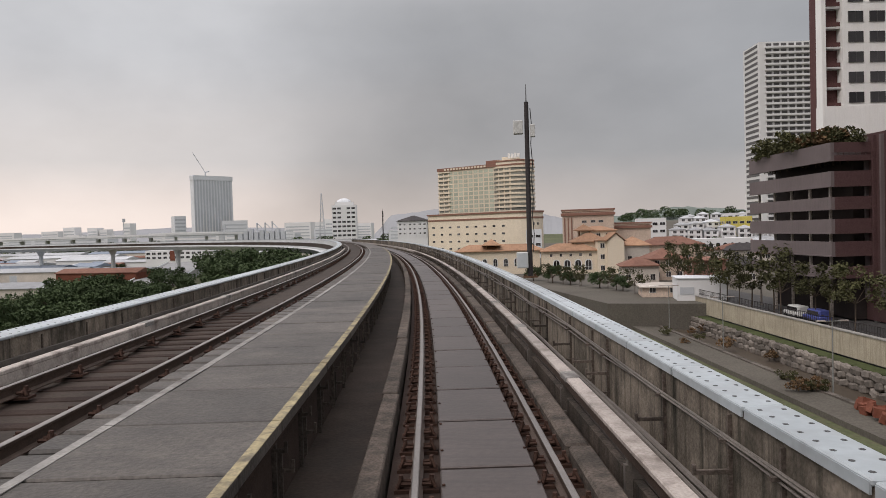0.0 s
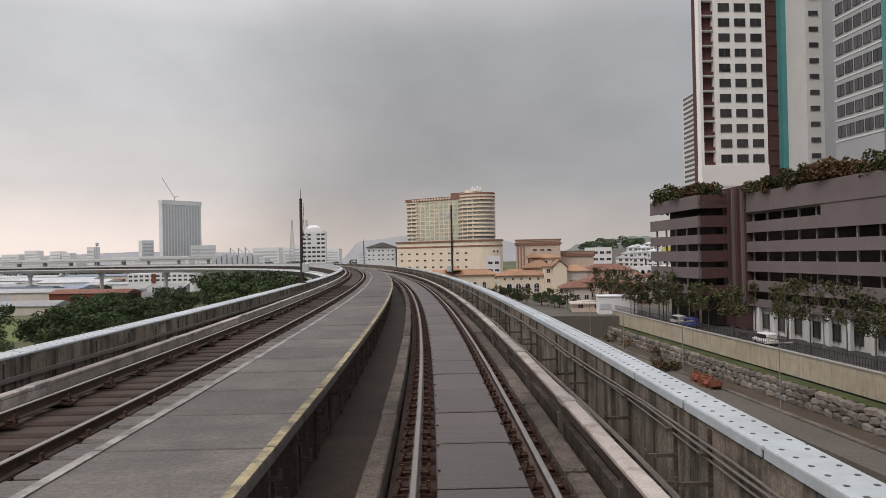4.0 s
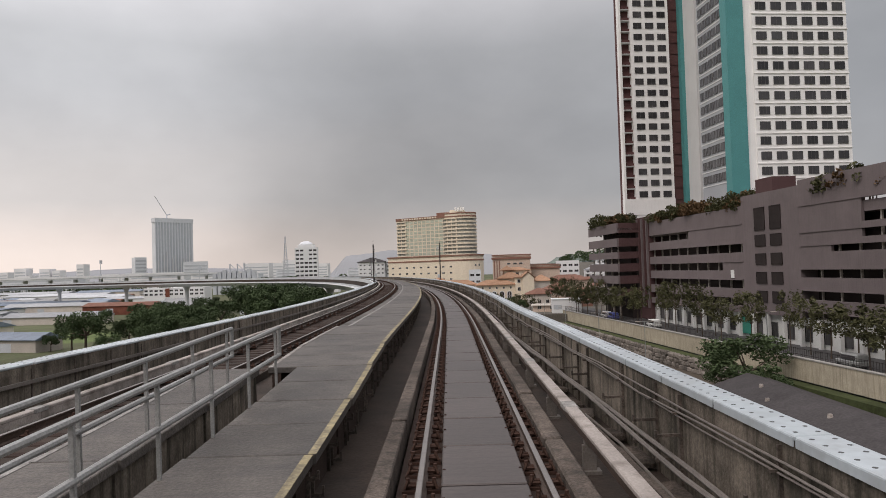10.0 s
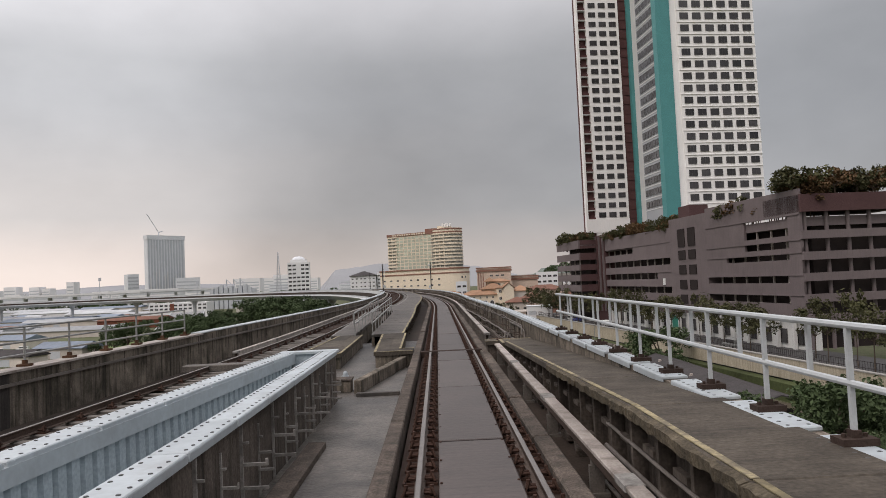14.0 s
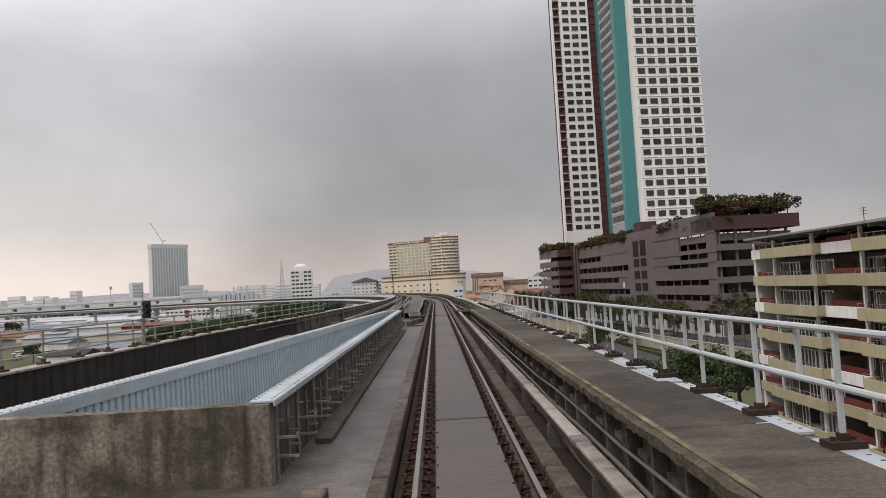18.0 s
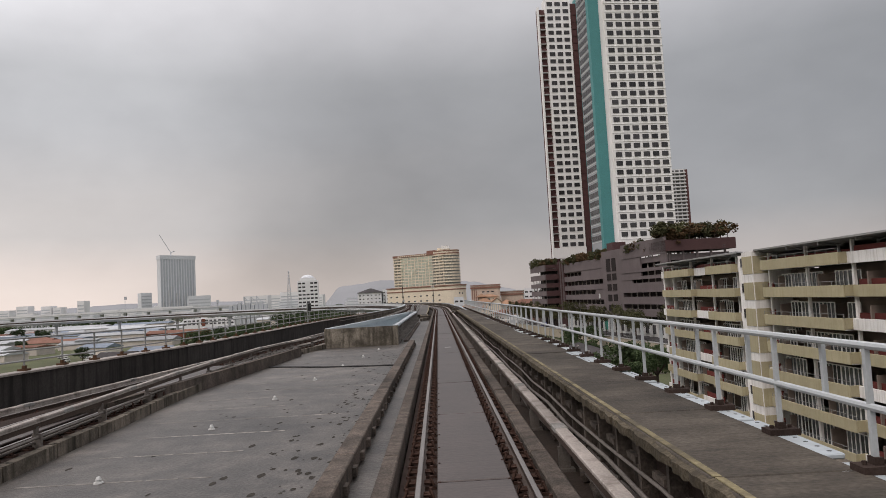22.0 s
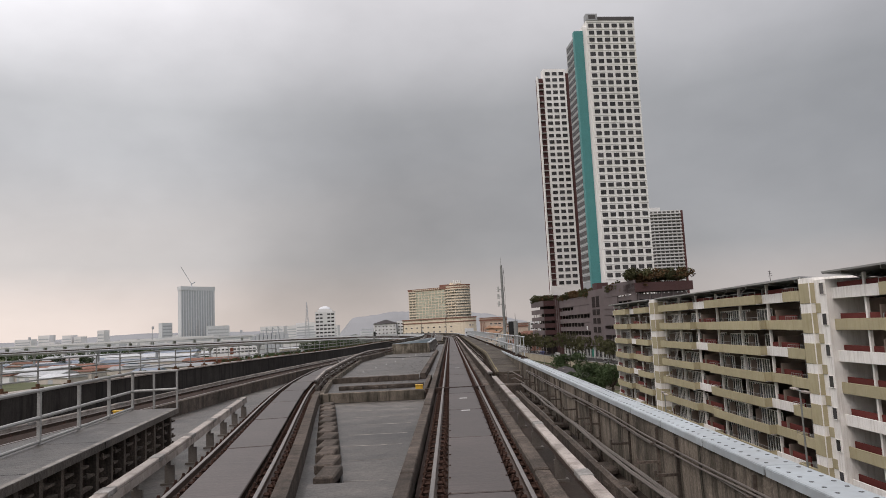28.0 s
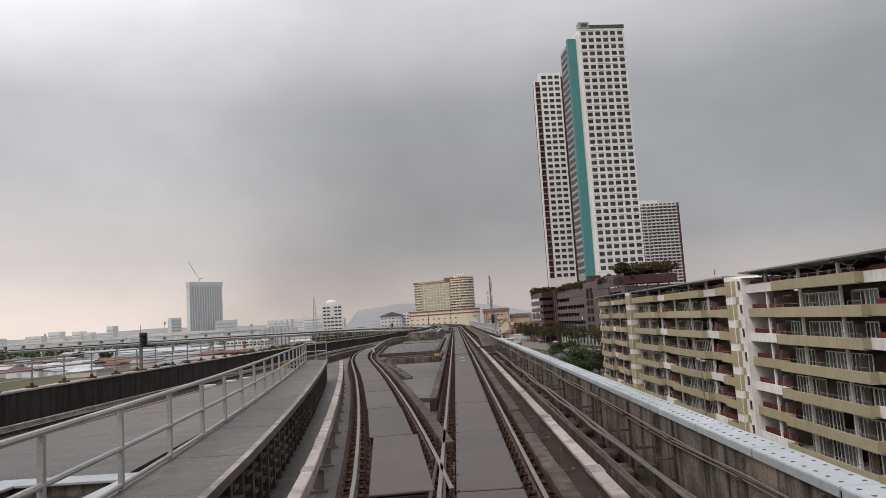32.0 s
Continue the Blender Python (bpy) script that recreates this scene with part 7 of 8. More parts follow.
ar = random.Random(14)
for y0, y1, outs, zc in BAYS:
    for k in range(8):
        top = 4.6 - FP * k
        if top < -16:
            break
        flush = "awhite" if k % 2 == 0 else "olive"
        edges, cur = [], y0
        jog = 0.0 if k % 2 == 0 else -0.5
        for a, b in sorted(outs):
            a, b = max(a + jog, y0), min(b + jog * 0.3, y1)
            if a - cur > 0.3:
                edges.append((cur, a, 0))
            edges.append((a, b, 1))
            cur = b
        if y1 - cur > 0.3:
            edges.append((cur, y1, 0))
        # floor slab and the bands before it
        seg(y0, y1, AX - 0.1, AX + 3.3, top - 1.0, top - 0.82, "floor_slab", "awhite")
        for a, b, out in edges:
            if out:
                seg(a, b, AX - 1.02, AX - 0.86, top - 1.08, top + 0.02, "balcony_band", "olive")
                seg(a, a + 0.18, AX - 0.86, AX + 0.1, top - 1.08, top + 0.02, "balcony_side", "olive")
                seg(b - 0.18, b, AX - 0.86, AX + 0.1, top - 1.08, top + 0.02, "balcony_side", "olive")
                seg(a, b, AX - 0.9, AX, top - 1.1, top - 0.98, "balcony_floor", "awhite")
                inst("thin_rail", ARAIL, pose(AX - 0.94, a, top) @ Matrix.Diagonal((1, b - a, 1, 1)), apt)
            else:
                seg(a, b, AX - 0.16, AX, top - 1.08, top, "balcony_band", flush)
                seg(a + 0.2, b - 0.2, AX + 0.35, AX + 0.5, top - 0.82, top + 0.5, "inner_parapet", "maroon")
                if ar.random() < 0.5:
                    inst("laundry_rack", CLOTH, pose(AX + 0.55, ar.uniform(a + 1, b - 1), top - 0.7), apt)
        if k:
            zf = top - 0.82
            for a, b, out in edges:
                n = int((b - a) / 2.1) if out else 1
                for i in range(n):
                    yy = a + 1.05 + i * 2.1 if out else (a + b) / 2
                    if out and (i + k) % 5 == 3:
                        continue
                    d = inst("glass_door", DOORG, pose(AX + (0.75 if out else 2.9), yy, zf), apt)
                    inst("door_frame", DOORF, Matrix(), d)
        for i in range(int((y1 - y0) / 8.1) + 1):
            yy = y0 + 0.4 + i * 8.1
            if yy < y1:
                inst("post", APOST, pose(AX + 0.3, yy + 2.2, top - 0.82) @ Matrix.Diagonal((1, 1, 1.0 + 0.4 * (k > 0), 1)), apt)
                if k:
                    inst("party_wall", AFIN, pose(AX + 0.1, yy, top - 0.82), apt)
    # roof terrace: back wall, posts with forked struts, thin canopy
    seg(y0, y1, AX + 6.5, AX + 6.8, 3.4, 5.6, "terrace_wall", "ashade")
    seg(y0 + 0.5, y1 - 0.5, AX + 1.4, AX + 1.55, 3.7, 4.95, "inner_parapet", "maroon")
    cm = bmesh.new()
    lo = zc - 0.55
    vs = ((AX - 0.9, y0, zc), (AX + 9.5, y0, zc - 1.0), (AX + 9.5, y1, zc - 1.2), (AX - 0.9, y1, zc - 0.2))
    top_ = [cm.verts.new(p) for p in vs]
    low_ = [cm.verts.new((p[0], p[1], p[2] - 0.14)) for p in vs]
    cm.faces.new(top_)
    cm.faces.new(low_[::-1])
    for i in range(4):
        cm.faces.new((top_[i], low_[i], low_[(i + 1) % 4], top_[(i + 1) % 4]))
    part("canopy_roof", cm, "canopy", apt, "thin grey canopy roof")
    seg(y0, y1, AX - 1.0, AX - 0.9, zc - 0.3, zc - 0.1, "canopy_gutter", "galv")
    for i in range(int((y1 - y0) / 6.2) + 1):
        yy = y0 + 1.5 + i * 6.2
        if yy > y1:
            break
        cm = bmesh.new()
        tube(cm, (AX + 1.2, yy, 3.6), (AX + 1.2, yy, 5.5), 0.16, n=8)
        for dx, dy in ((-1.9, 0), (2.4, 0), (0, 2.0), (0, -2.0)):
            tube(cm, (AX + 1.2, yy, 5.3), (AX + 1.2 + dx, yy + dy, zc - 0.3 - max(dx, 0) * 0.1), 0.07, n=6)
        part("canopy_strut", cm, "mast", apt, "forked steel canopy strut")
        cm = bmesh.new()
        box(cm, AX - 0.8, AX + 9, yy - 0.06, yy + 0.06, zc - 0.6, zc - 0.3, Matrix.Translation((0, 0, 0)))
        if i % 2:
            inst("post", APOST, pose(AX + 4.5, yy, 3.6), apt)
            box(cm, AX + 3.0, AX + 4.2, yy + 0.6, yy + 1.8, 3.5, 4.4 + 0.5 * (i % 3))
        part("canopy_beam", cm, "mast", apt)
# stair towers in white with olive squares
for y0, y1, far_first in ((144.5, 149.5, True), (88.0, 92.3, False)):
    ym = y0 + (y1 - y0) * (0.55 if far_first else 0.5)
    ca, cb = (y0, ym) if far_first else (ym, y1)
    wa, wb = (ym, y1) if far_first else (y0, ym)
    zt = 5.8
    seg(ca, cb, AX - 1.2, AX + 6, -17.3, zt, "stair_tower", "awhite")
    seg(wa, wb, AX - 0.7, AX + 6, -17.3, zt - 0.3, "stair_tower", "awhite")
    W7 = win_mesh("w7", 0.9, 1.2, mullions=0, fm="awhite")
    for k in range(8):
        z = 4.4 - FP * k
        if z < -14:
            break
        seg(ca + 0.12, cb - 0.1, AX - 1.26, AX - 1.19, z - 1.2, z + 0.85, "olive_panel", "olive")
        cm = bmesh.new()
        box(cm, AX - 1.15, AX + 1, ca - 0.05, ca + 0.01, z - 1.2, z + 0.85)
        part("olive_panel", cm, "olive", apt)
        add_window(apt, W7, pose(AX - 0.74, wa + (wb - wa) * (0.3 if not far_first else 0.5), z - 0.4, 0, 0, -90))
        if not far_first:
            seg(wb - 0.9, wb - 0.05, AX - 0.78, AX - 0.69, z - 2.2, z - 1.25, "olive_panel", "olive")
seg(39.0, 40.0, AX - 1.0, AX + 14, -17.3, 6.0, "end_wall", "awhite")
seg(181.0, 181.5, AX + 0.3, AX + 14, -17.3, 5.4, "end_wall", "awhite")
for i, (y, z) in enumerate(((112.0, 0.0), (62.0, 0.3), (167, 0.0))):
    cm = bmesh.new()
    tube(cm, (AX + 5, y, 6.0), (AX + 5, y, 8.0 + z), 0.04, n=5)
    for q in (0.2, 0.5, 0.8):
        tube(cm, (AX + 5, y - 0.6, 7.1 + q + z), (AX + 5, y + 0.6, 7.1 + q + z), 0.02, n=4)
    part("roof_aerial", cm, "darkmast", apt)
lamp_post(24.5, 70.0, -17.2, 14.0, 80)
lamp_post(24.0, 101.0, -17.2, 11.0, 80)
yard = raw("pavement", [(18, -60, -17.18), (AX, -60, -17.18), (AX, 205, -17.18), (18, 205, -17.18)], [(0, 1, 2, 3)], "road")
tagged(yard, "grey asphalt yard before the apartment block", "yard", kind="structure")
for k in range(4):
    plant("big2", ar.uniform(27, 35), 186 + k * 6.0, -17.2, ar.uniform(0.55, 0.8))
for k in range(3):
    plant("big2", ar.uniform(30, 44), 188 + k * 7.5, -17.2, ar.uniform(0.8, 1.15))


# ---------------------------------------------------------------- houses and blocks
def block(name, label, cat, m, w, d, h, wall, fl=0, cols=0, wme=None, z0=1.0, pitch=3.0, cornice=None, sides=True, group="", wz=None):
    """A plain block: body, cornice, and a grid of windows on the front and its two sides; front along local x at y=0."""
    t = thing(name, label, cat, group)
    t.matrix_basis = m
    part("wall", box(bmesh.new(), 0, w, 0, d, 0, h), wall, t)
    if cornice:
        part("cornice", box(bmesh.new(), -0.5, w + 0.5, -0.5, d + 0.5, h - 1.4, h - 0.5), cornice, t)
        part("cornice", box(bmesh.new(), -0.3, w + 0.3, -0.3, d + 0.3, h, h + 0.35), wall, t)
        part("cornice", box(bmesh.new(), -0.45, w + 0.45, -0.45, d + 0.45, h + 0.35, h + 0.8), cornice, t)
    if group == "far city blocks":
        for k in range(fl):
            part("window_band", box(bmesh.new(), w * 0.05, w * 0.95, -0.15, 0.1, z0 + k * pitch, z0 + k * pitch + pitch * 0.4), "fardark", t)
        return t
    for k in range(fl):
        for c in range(cols):
            add_window(t, wme, Matrix.Translation((w * (c + 0.5) / cols, -0.02, z0 + k * pitch)))
        if sides:
            n = max(1, int(cols * d / w))
            for c in range(n):
                add_window(t, wme, Matrix.Translation((-0.02, d * (c + 0.5) / n, z0 + k * pitch)) @ Matrix.Rotation(-math.pi / 2, 4, "Z"))
                add_window(t, wme, Matrix.Translation((w + 0.02, d * (c + 0.5) / n, z0 + k * pitch)) @ Matrix.Rotation(math.pi / 2, 4, "Z"))
    return t


def hip_roof(bm, x0, x1, y0, y1, z, h, e=0.6, ridge=None):
    """Hipped roof; ridge: how far it stands in from the short ends (0 gives a gable)."""
    x0, x1, y0, y1 = x0 - e, x1 + e, y0 - e, y1 + e
    if x1 - x0 >= y1 - y0:
        r = (y1 - y0) / 2 if ridge is None else ridge
        a, b = (x0 + r, (y0 + y1) / 2, z + h), (x1 - r, (y0 + y1) / 2, z + h)
        quads = ((0, 1, 5, 4), (2, 3, 4, 5))
        tris = ((1, 2, 5), (3, 0, 4))
    else:
        r = (x1 - x0) / 2 if ridge is None else ridge
        a, b = ((x0 + x1) / 2, y0 + r, z + h), ((x0 + x1) / 2, y1 - r, z + h)
        quads = ((1, 2, 5, 4), (3, 0, 4, 5))
        tris = ((0, 1, 4), (2, 3, 5))
    v = [bm.verts.new(p) for p in ((x0, y0, z), (x1, y0, z), (x1, y1, z), (x0, y1, z), a, b)]
    for f in quads + tris:
        bm.faces.new([v[i] for i in f])
    w = [bm.verts.new((p[0], p[1], p[2] - 0.25)) for p in ((x0, y0, z), (x1, y0, z), (x1, y1, z), (x0, y1, z))]
    for i in range(4):
        bm.faces.new((v[i], w[i], w[(i + 1) % 4], v[(i + 1) % 4]))
    bm.faces.new(w[::-1])
    return bm


W8 = win_mesh("w8", 1.3, 1.5, mullions=1, fm="awhite")
W9 = win_mesh("w9", 2.4, 1.4, mullions=1, fm="farwhite")


def house(label, x, y, z, w, d, h, rh, roof, wall="housewall", rot=0.0, floors=2, gable=False):
    t = block("house", label, "house", pose(x, y, z, 0, 0, rot), w, d, h, wall, floors, max(2, int(w / 3)), W8, 0.9, 2.9, group="houses")
    bm = hip_roof(bmesh.new(), 0, w, 0, d, h, rh, ridge=0.0 if gable else None)
    part("roof", bm, roof, t)
    return t


# raised ground of the old town quarter
tr = raw("pavement", [(18, 384, -12.3), (110, 366, -12.3), (330, 366, -10), (330, 900, -8), (30, 900, -12.3), (-4, 470, -12.3), (18, 384, -17.3), (-4, 470, -17.3), (30, 900, -17.3), (110, 366, -17.3)],
         [(0, 1, 2, 3, 4, 5), (0, 5, 7, 6), (5, 4, 8, 7), (0, 6, 9, 1)], "town")
tagged(tr, "raised grey-brown ground of the old town quarter", "ground", kind="structure")

# cream mansion with arched windows and orange roofs
mn = thing("mansion", "cream mansion with arched windows and orange tiled roofs", "mansion")
mn.matrix_basis = pose(0, 468, -12.3, 0, 0, 0)
part("wing_wall", box(bmesh.new(), 11.5, 28.0, 0.0, 9, 0, 7.3), "hotel", mn)
part("wing_roof", hip_roof(bmesh.new(), 11.5, 28.2, 0, 9, 7.4, 2.2, 0.7), "roofora", mn)
part("long_wing_wall", box(bmesh.new(), -16, 11.0, 8.0, 16, 0, 7.6), "hotel", mn)
part("long_wing_roof", hip_roof(bmesh.new(), -16, 12, 8, 16, 7.7, 2.0, 0.7), "roofora", mn)
part("stair_turret", box(bmesh.new(), 28.0, 30.8, -2.2, 6, 0, 10.4), "hotel", mn)
part("turret_roof", hip_roof(bmesh.new(), 28.0, 30.8, -2.2, 6, 10.4, 0.9, 0.4), "roofora", mn)
bm = box(bmesh.new(), 30.8, 35.8, -3.0, 9, 0, 10.0)
v = [bm.verts.new(p) for p in ((30.8, -3, 10), (35.8, -3, 10), (33.3, -3, 12.3), (30.8, 9, 10), (35.8, 9, 10), (33.3, 9, 12.3))]
for f in ((0, 1, 2), (5, 4, 3)):
    bm.faces.new([v[i] for i in f])
part("gable_wing", bm, "hotel", mn)
bm = bmesh.new()
for sx in (-1, 1):
    q = [bm.verts.new(p) for p in ((33.3, -3.4, 12.5), (33.3, 9.2, 12.5), (33.3 + sx * 3.2, 9.2, 9.8), (33.3 + sx * 3.2, -3.4, 9.8), (33.3, -3.4, 12.75), (33.3, 9.2, 12.75), (33.3 + sx * 3.2, 9.2, 10.05), (33.3 + sx * 3.2, -3.4, 10.05))]
    for f in ((0, 1, 2, 3), (7, 6, 5, 4), (0, 3, 7, 4), (1, 5, 6, 2), (2, 6, 7, 3)):
        bm.faces.new([q[i] for i in f])
part("gable_roof", bm, "roofora", mn)
part("upper_wall", box(bmesh.new(), 21.5, 32.0, 4, 13, 7, 10.0), "hotel", mn)
part("upper_roof", hip_roof(bmesh.new(), 21.5, 32, 4, 13, 10.0, 2.7, 0.8), "roofora", mn)
part("pavilion_wall", box(bmesh.new(), 24.5, 35.5, 10, 18, 9, 13.4), "hotel", mn)
part("pavilion_roof", hip_roof(bmesh.new(), 24.5, 35.5, 10, 18, 13.4, 1.4, 0.6), "roofora", mn)
for x, y in ((-4.5, 10.0), (25.5, 11.5)):
    bm = hip_roof(bmesh.new(), x - 2.6, x + 2.6, y - 2.6, y + 2.6, 9.6 if x < 0 else 13.6, 1.9, 0.5)
    for a in (-1.6, 1.6):
        for b in (-1.6, 1.6):
            tube(bm, (x + a, y + b, 8), (x + a, y + b, 9.6 if x < 0 else 13.6), 0.16, n=6)
    part("lantern_roof", bm, "roofora", mn)
aw = bmesh.new()
box(aw, -0.85, 0.85, -0.05, 0.1, 0, 2.2)
tube(aw, (0, -0.05, 2.2), (0, 0.1, 2.2), 0.85, n=18)
ARW = mesh_of("arched_window", aw, "glass")
aw = bmesh.new()
for k in range(10):
    a = math.pi * k / 9
    b = math.pi * (k + 1) / 9
    if k < 9:
        tube(aw, (1.0 * math.cos(a), -0.1, 2.2 + 1.0 * math.sin(a)), (1.0 * math.cos(b), -0.1, 2.2 + 1.0 * math.sin(b)), 0.13, n=5)
for x in (-1.0, 1.0):
    box(aw, x - 0.13, x + 0.13, -0.2, 0.02, 0, 2.2)
box(aw, -0.05, 0.05, -0.12, 0.02, 0, 3.0)
box(aw, -0.9, 0.9, -0.12, 0.02, 1.0, 1.1)
ARF = mesh_of("arch_surround", aw, "farwhite")
for x in (15.6, 18.9, 22.2, 25.4):
    w_ = inst("arched_window", ARW, Matrix.Translation((x, -0.02, 1.4)), mn)
    inst("arch_surround", ARF, Matrix(), w_)
for k in range(7):
    w_ = inst("arched_window", ARW, Matrix.Translation((-13.5 + k * 3.4, 7.98, 2.6)) @ Matrix.Diagonal((0.7, 1, 0.8, 1)), mn)
    inst("arch_surround", ARF, Matrix(), w_)
for z in (1.2, 4.6, 8.0):
    add_window(mn, W8, Matrix.Translation((29.4, -2.22, z)))
for x in (13.0, 16, 19, 22, 25):
    add_window(mn, W8, Matrix.Translation((x + 1, -0.02, 5.6)) @ Matrix.Diagonal((0.6, 1, 0.6, 1)))
for x in (27, 30, 33):
    add_window(mn, W8, Matrix.Translation((x, 9.98, 11.2)) @ Matrix.Diagonal((1, 1, 0.8, 1)))
# plain block behind the mansion
pk = block("town_block", "pinkish cream block with a dark maroon cornice", "building", pose(20.5, 498, -12.3, 0, 0, -6), 17.6, 22, 20.0, "hotelpink", 0, 0, None, cornice="hotelred")
for x in (7.5, 10.5, 13.2):
    add_window(pk, W9, Matrix.Translation((x, -0.02, 16.0)) @ Matrix.Diagonal((0.7, 1, 0.6, 1)))
    add_window(pk, W9, Matrix.Translation((x, -0.02, 13.6)) @ Matrix.Diagonal((0.7, 1, 0.5, 1)))
for x in (0.8, 2.0, 3.2):
    part("pilaster", box(bmesh.new(), x - 0.2, x + 0.2, -0.25, 0, 0, 18), "hotelred", pk)
block("town_block", "low plain pinkish block with a maroon roof edge", "building", pose(41, 518, -12.3, 0, 0, -4), 14, 20, 15.0, "hotelpink", 0, 0, None, cornice="hotelred")
block("town_block", "white flat-roofed apartment block with dark balconies", "building", pose(66, 600, -10, 0, 0, -8), 14, 14, 15.5, "farwhite", 4, 4, W9, 1.2, 3.6)
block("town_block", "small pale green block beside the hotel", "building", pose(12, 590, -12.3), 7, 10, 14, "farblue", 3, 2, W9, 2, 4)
hr_ = random.Random(77)
house("cream house with an orange hipped roof", 36.0, 468, -12.3, 8, 9, 8.6, 2.6, "roofora", rot=4)
house("long terrace with a brown tiled roof and pale bands", 43.5, 472, -12.3, 18, 10, 8.4, 2.4, "roofred", "hotelpink", 5)
house("low villa with red-brown hipped roof", 28.5, 428, -12.3, 9, 8, 4.6, 2.0, "roofred", rot=-4, floors=1)
house("two-storey villa with a red-brown hipped roof", 37.5, 436, -12.3, 9, 9, 5.8, 2.6, "roofred", "hotelpink", 6)
house("flat brown house with a deep eave", 43.0, 417, -12.3, 7.5, 8, 6.2, 0.7, "roofred", "hotelred", 0)
house("brown house with grey hipped roof", 50.5, 421, -12.3, 12, 9, 4.6, 1.8, "roofdark", "housewall", 3, 1)
house("low shed-like house with a pale flat roof", 26.6, 394, -12.3, 8, 8, 2.2, 0.6, "housewall", "hotelpink", -5, 1)
wbx = block("store", "plain white flat-roofed store with a dark gate", "store", pose(31.6, 386, -12.3, 0, 0, -6), 9.0, 7, 4.2, "farwhite")
part("gate", box(bmesh.new(), 0.4, 3.0, -0.08, 0.02, 1.2, 2.6), "fardark", wbx)
part("roof_edge", box(bmesh.new(), -0.2, 9.2, -0.2, 7.2, 4.2, 4.4), "farblue", wbx)
for k in range(34):
    x, y = hr_.uniform(30, 112), hr_.uniform(428, 600)
    if x < 44 + (y - 420) * 0.05 and y > 450:
        continue
    w = hr_.uniform(8, 14)
    house("small town house with a weathered tiled roof", x + 6, y + 30, -12.3, w, hr_.uniform(7, 10), hr_.uniform(4, 6.2), hr_.uniform(1.6, 2.6), hr_.choice(("roofred", "roofred", "roofora", "roofdark", "roofgrey")), hr_.choice(("housewall", "hotelpink", "housewall")), hr_.uniform(-10, 10))
# arcade and white terraces climbing the slope
arc = block("arcade", "white arcaded market wall with round arches", "arcade", pose(82, 560, -10.5, 0, 0, -3), 24, 8, 6.2, "farwhite")
for k in range(8):
    inst("arched_window", ARW, Matrix.Translation((1.6 + k * 2.95, -0.02, 1.2)), arc)
tm = bmesh.new()
box(tm, 0, 7, 0, 9, 0, 8.4)
box(tm, 0.3, 3.2, -1.2, 0, 2.7, 3.7)
box(tm, 0.3, 3.2, -1.2, 0, 5.5, 6.3)
TER = mesh_of("wall", tm, "farwhite")
tm = hip_roof(bmesh.new(), 0, 7, 0, 9, 8.4, 1.6, 0.3)
TRF = mesh_of("roof", tm, "roofgrey")
tmpl = thing("terrace_house", "white terrace house with a grey pitched roof", "house", "white terrace houses")
inst("wall", TER, Matrix(), tmpl)
inst("roof", TRF, Matrix(), tmpl)
for fz in (0.9, 3.9, 6.4):
    for fx in (1.8, 5.2):
        add_window(tmpl, W9, Matrix.Translation((fx, -0.02, fz)) @ Matrix.Diagonal((0.75, 1, 1, 1)))
tmpl.matrix_basis = pose(88, 622, -9.0, 0, 0, -6)
for row in range(4):
    for k in range(9):
        if row or k:
            copy_thing(tmpl, pose(88 + row * 10 + k * 8.2, 622 + row * 30 - k * 0.8, -9.0 + row * 2.6 + hr_.uniform(-1.2, 1.2), 0, 0, -6 + hr_.uniform(-14, 14)))
block("town_block", "yellow and white flat-roofed block on the slope", "building", pose(121, 640, -8, 0, 0, -5), 14, 12, 13.4, "yellowwall", 3, 4, W9, 2, 3.8)
block("town_block", "white terrace block on the slope, flat roofs", "building", pose(138, 690, -6, 0, 0, -5), 40, 12, 14, "farwhite", 4, 10, W9, 1.5, 3.2)
slope = raw("hillside", [(70, 600, -12.3), (260, 560, -12.3), (360, 800, 5), (60, 800, 5)], [(0, 1, 2, 3)], "town")
tagged(slope, "rising ground under white terraces", "slope", kind="structure")


# ---------------------------------------------------------------- hotel
ht = thing("hotel", "large cream hotel slab with window bands and a rounded end", "hotel")
ht.matrix_basis = pose(-37.4, 677.7, -17.2, 0, 0, -32.1)
HL, HB = 60.5, 29.2
part("main_wall", box(bmesh.new(), 0, HL - 8, 0, 16, HB, HB + 27.2), "hotel", ht)
part("raised_wall", box(bmesh.new(), 42, HL - 8, -0.6, 16.4, HB, HB + 29.6), "hotel", ht)
bm = bmesh.new()
tube(bm, (HL - 8, 7.9, HB), (HL - 8, 7.9, HB + 29.6), 8.5, n=32)
part("rounded_end", bm, "hotel", ht)
part("base_wall", box(bmesh.new(), -1, HL - 2, -10, 22, 0, HB), "hotel", ht)
bm = bmesh.new()
tube(bm, (HL - 2, 1, 0), (HL - 2, 1, HB), 11, n=28)
part("base_end", bm, "hotel", ht)
for z, e in ((HB - 0.9, 0.6), (HB - 4.2, 0.25)):
    part("maroon_cornice", box(bmesh.new(), -1 - e, HL - 2, -10 - e, 22 + e, z, z + 0.9), "hotelred", ht)
    bm = bmesh.new()
    tube(bm, (HL - 2, 1, z), (HL - 2, 1, z + 0.9), 11 + e, n=28)
    part("maroon_cornice", bm, "hotelred", ht)
part("roof_trim", box(bmesh.new(), -0.5, 42, -0.5, 16.5, HB + 26.2, HB + 28.0), "hotelred", ht)
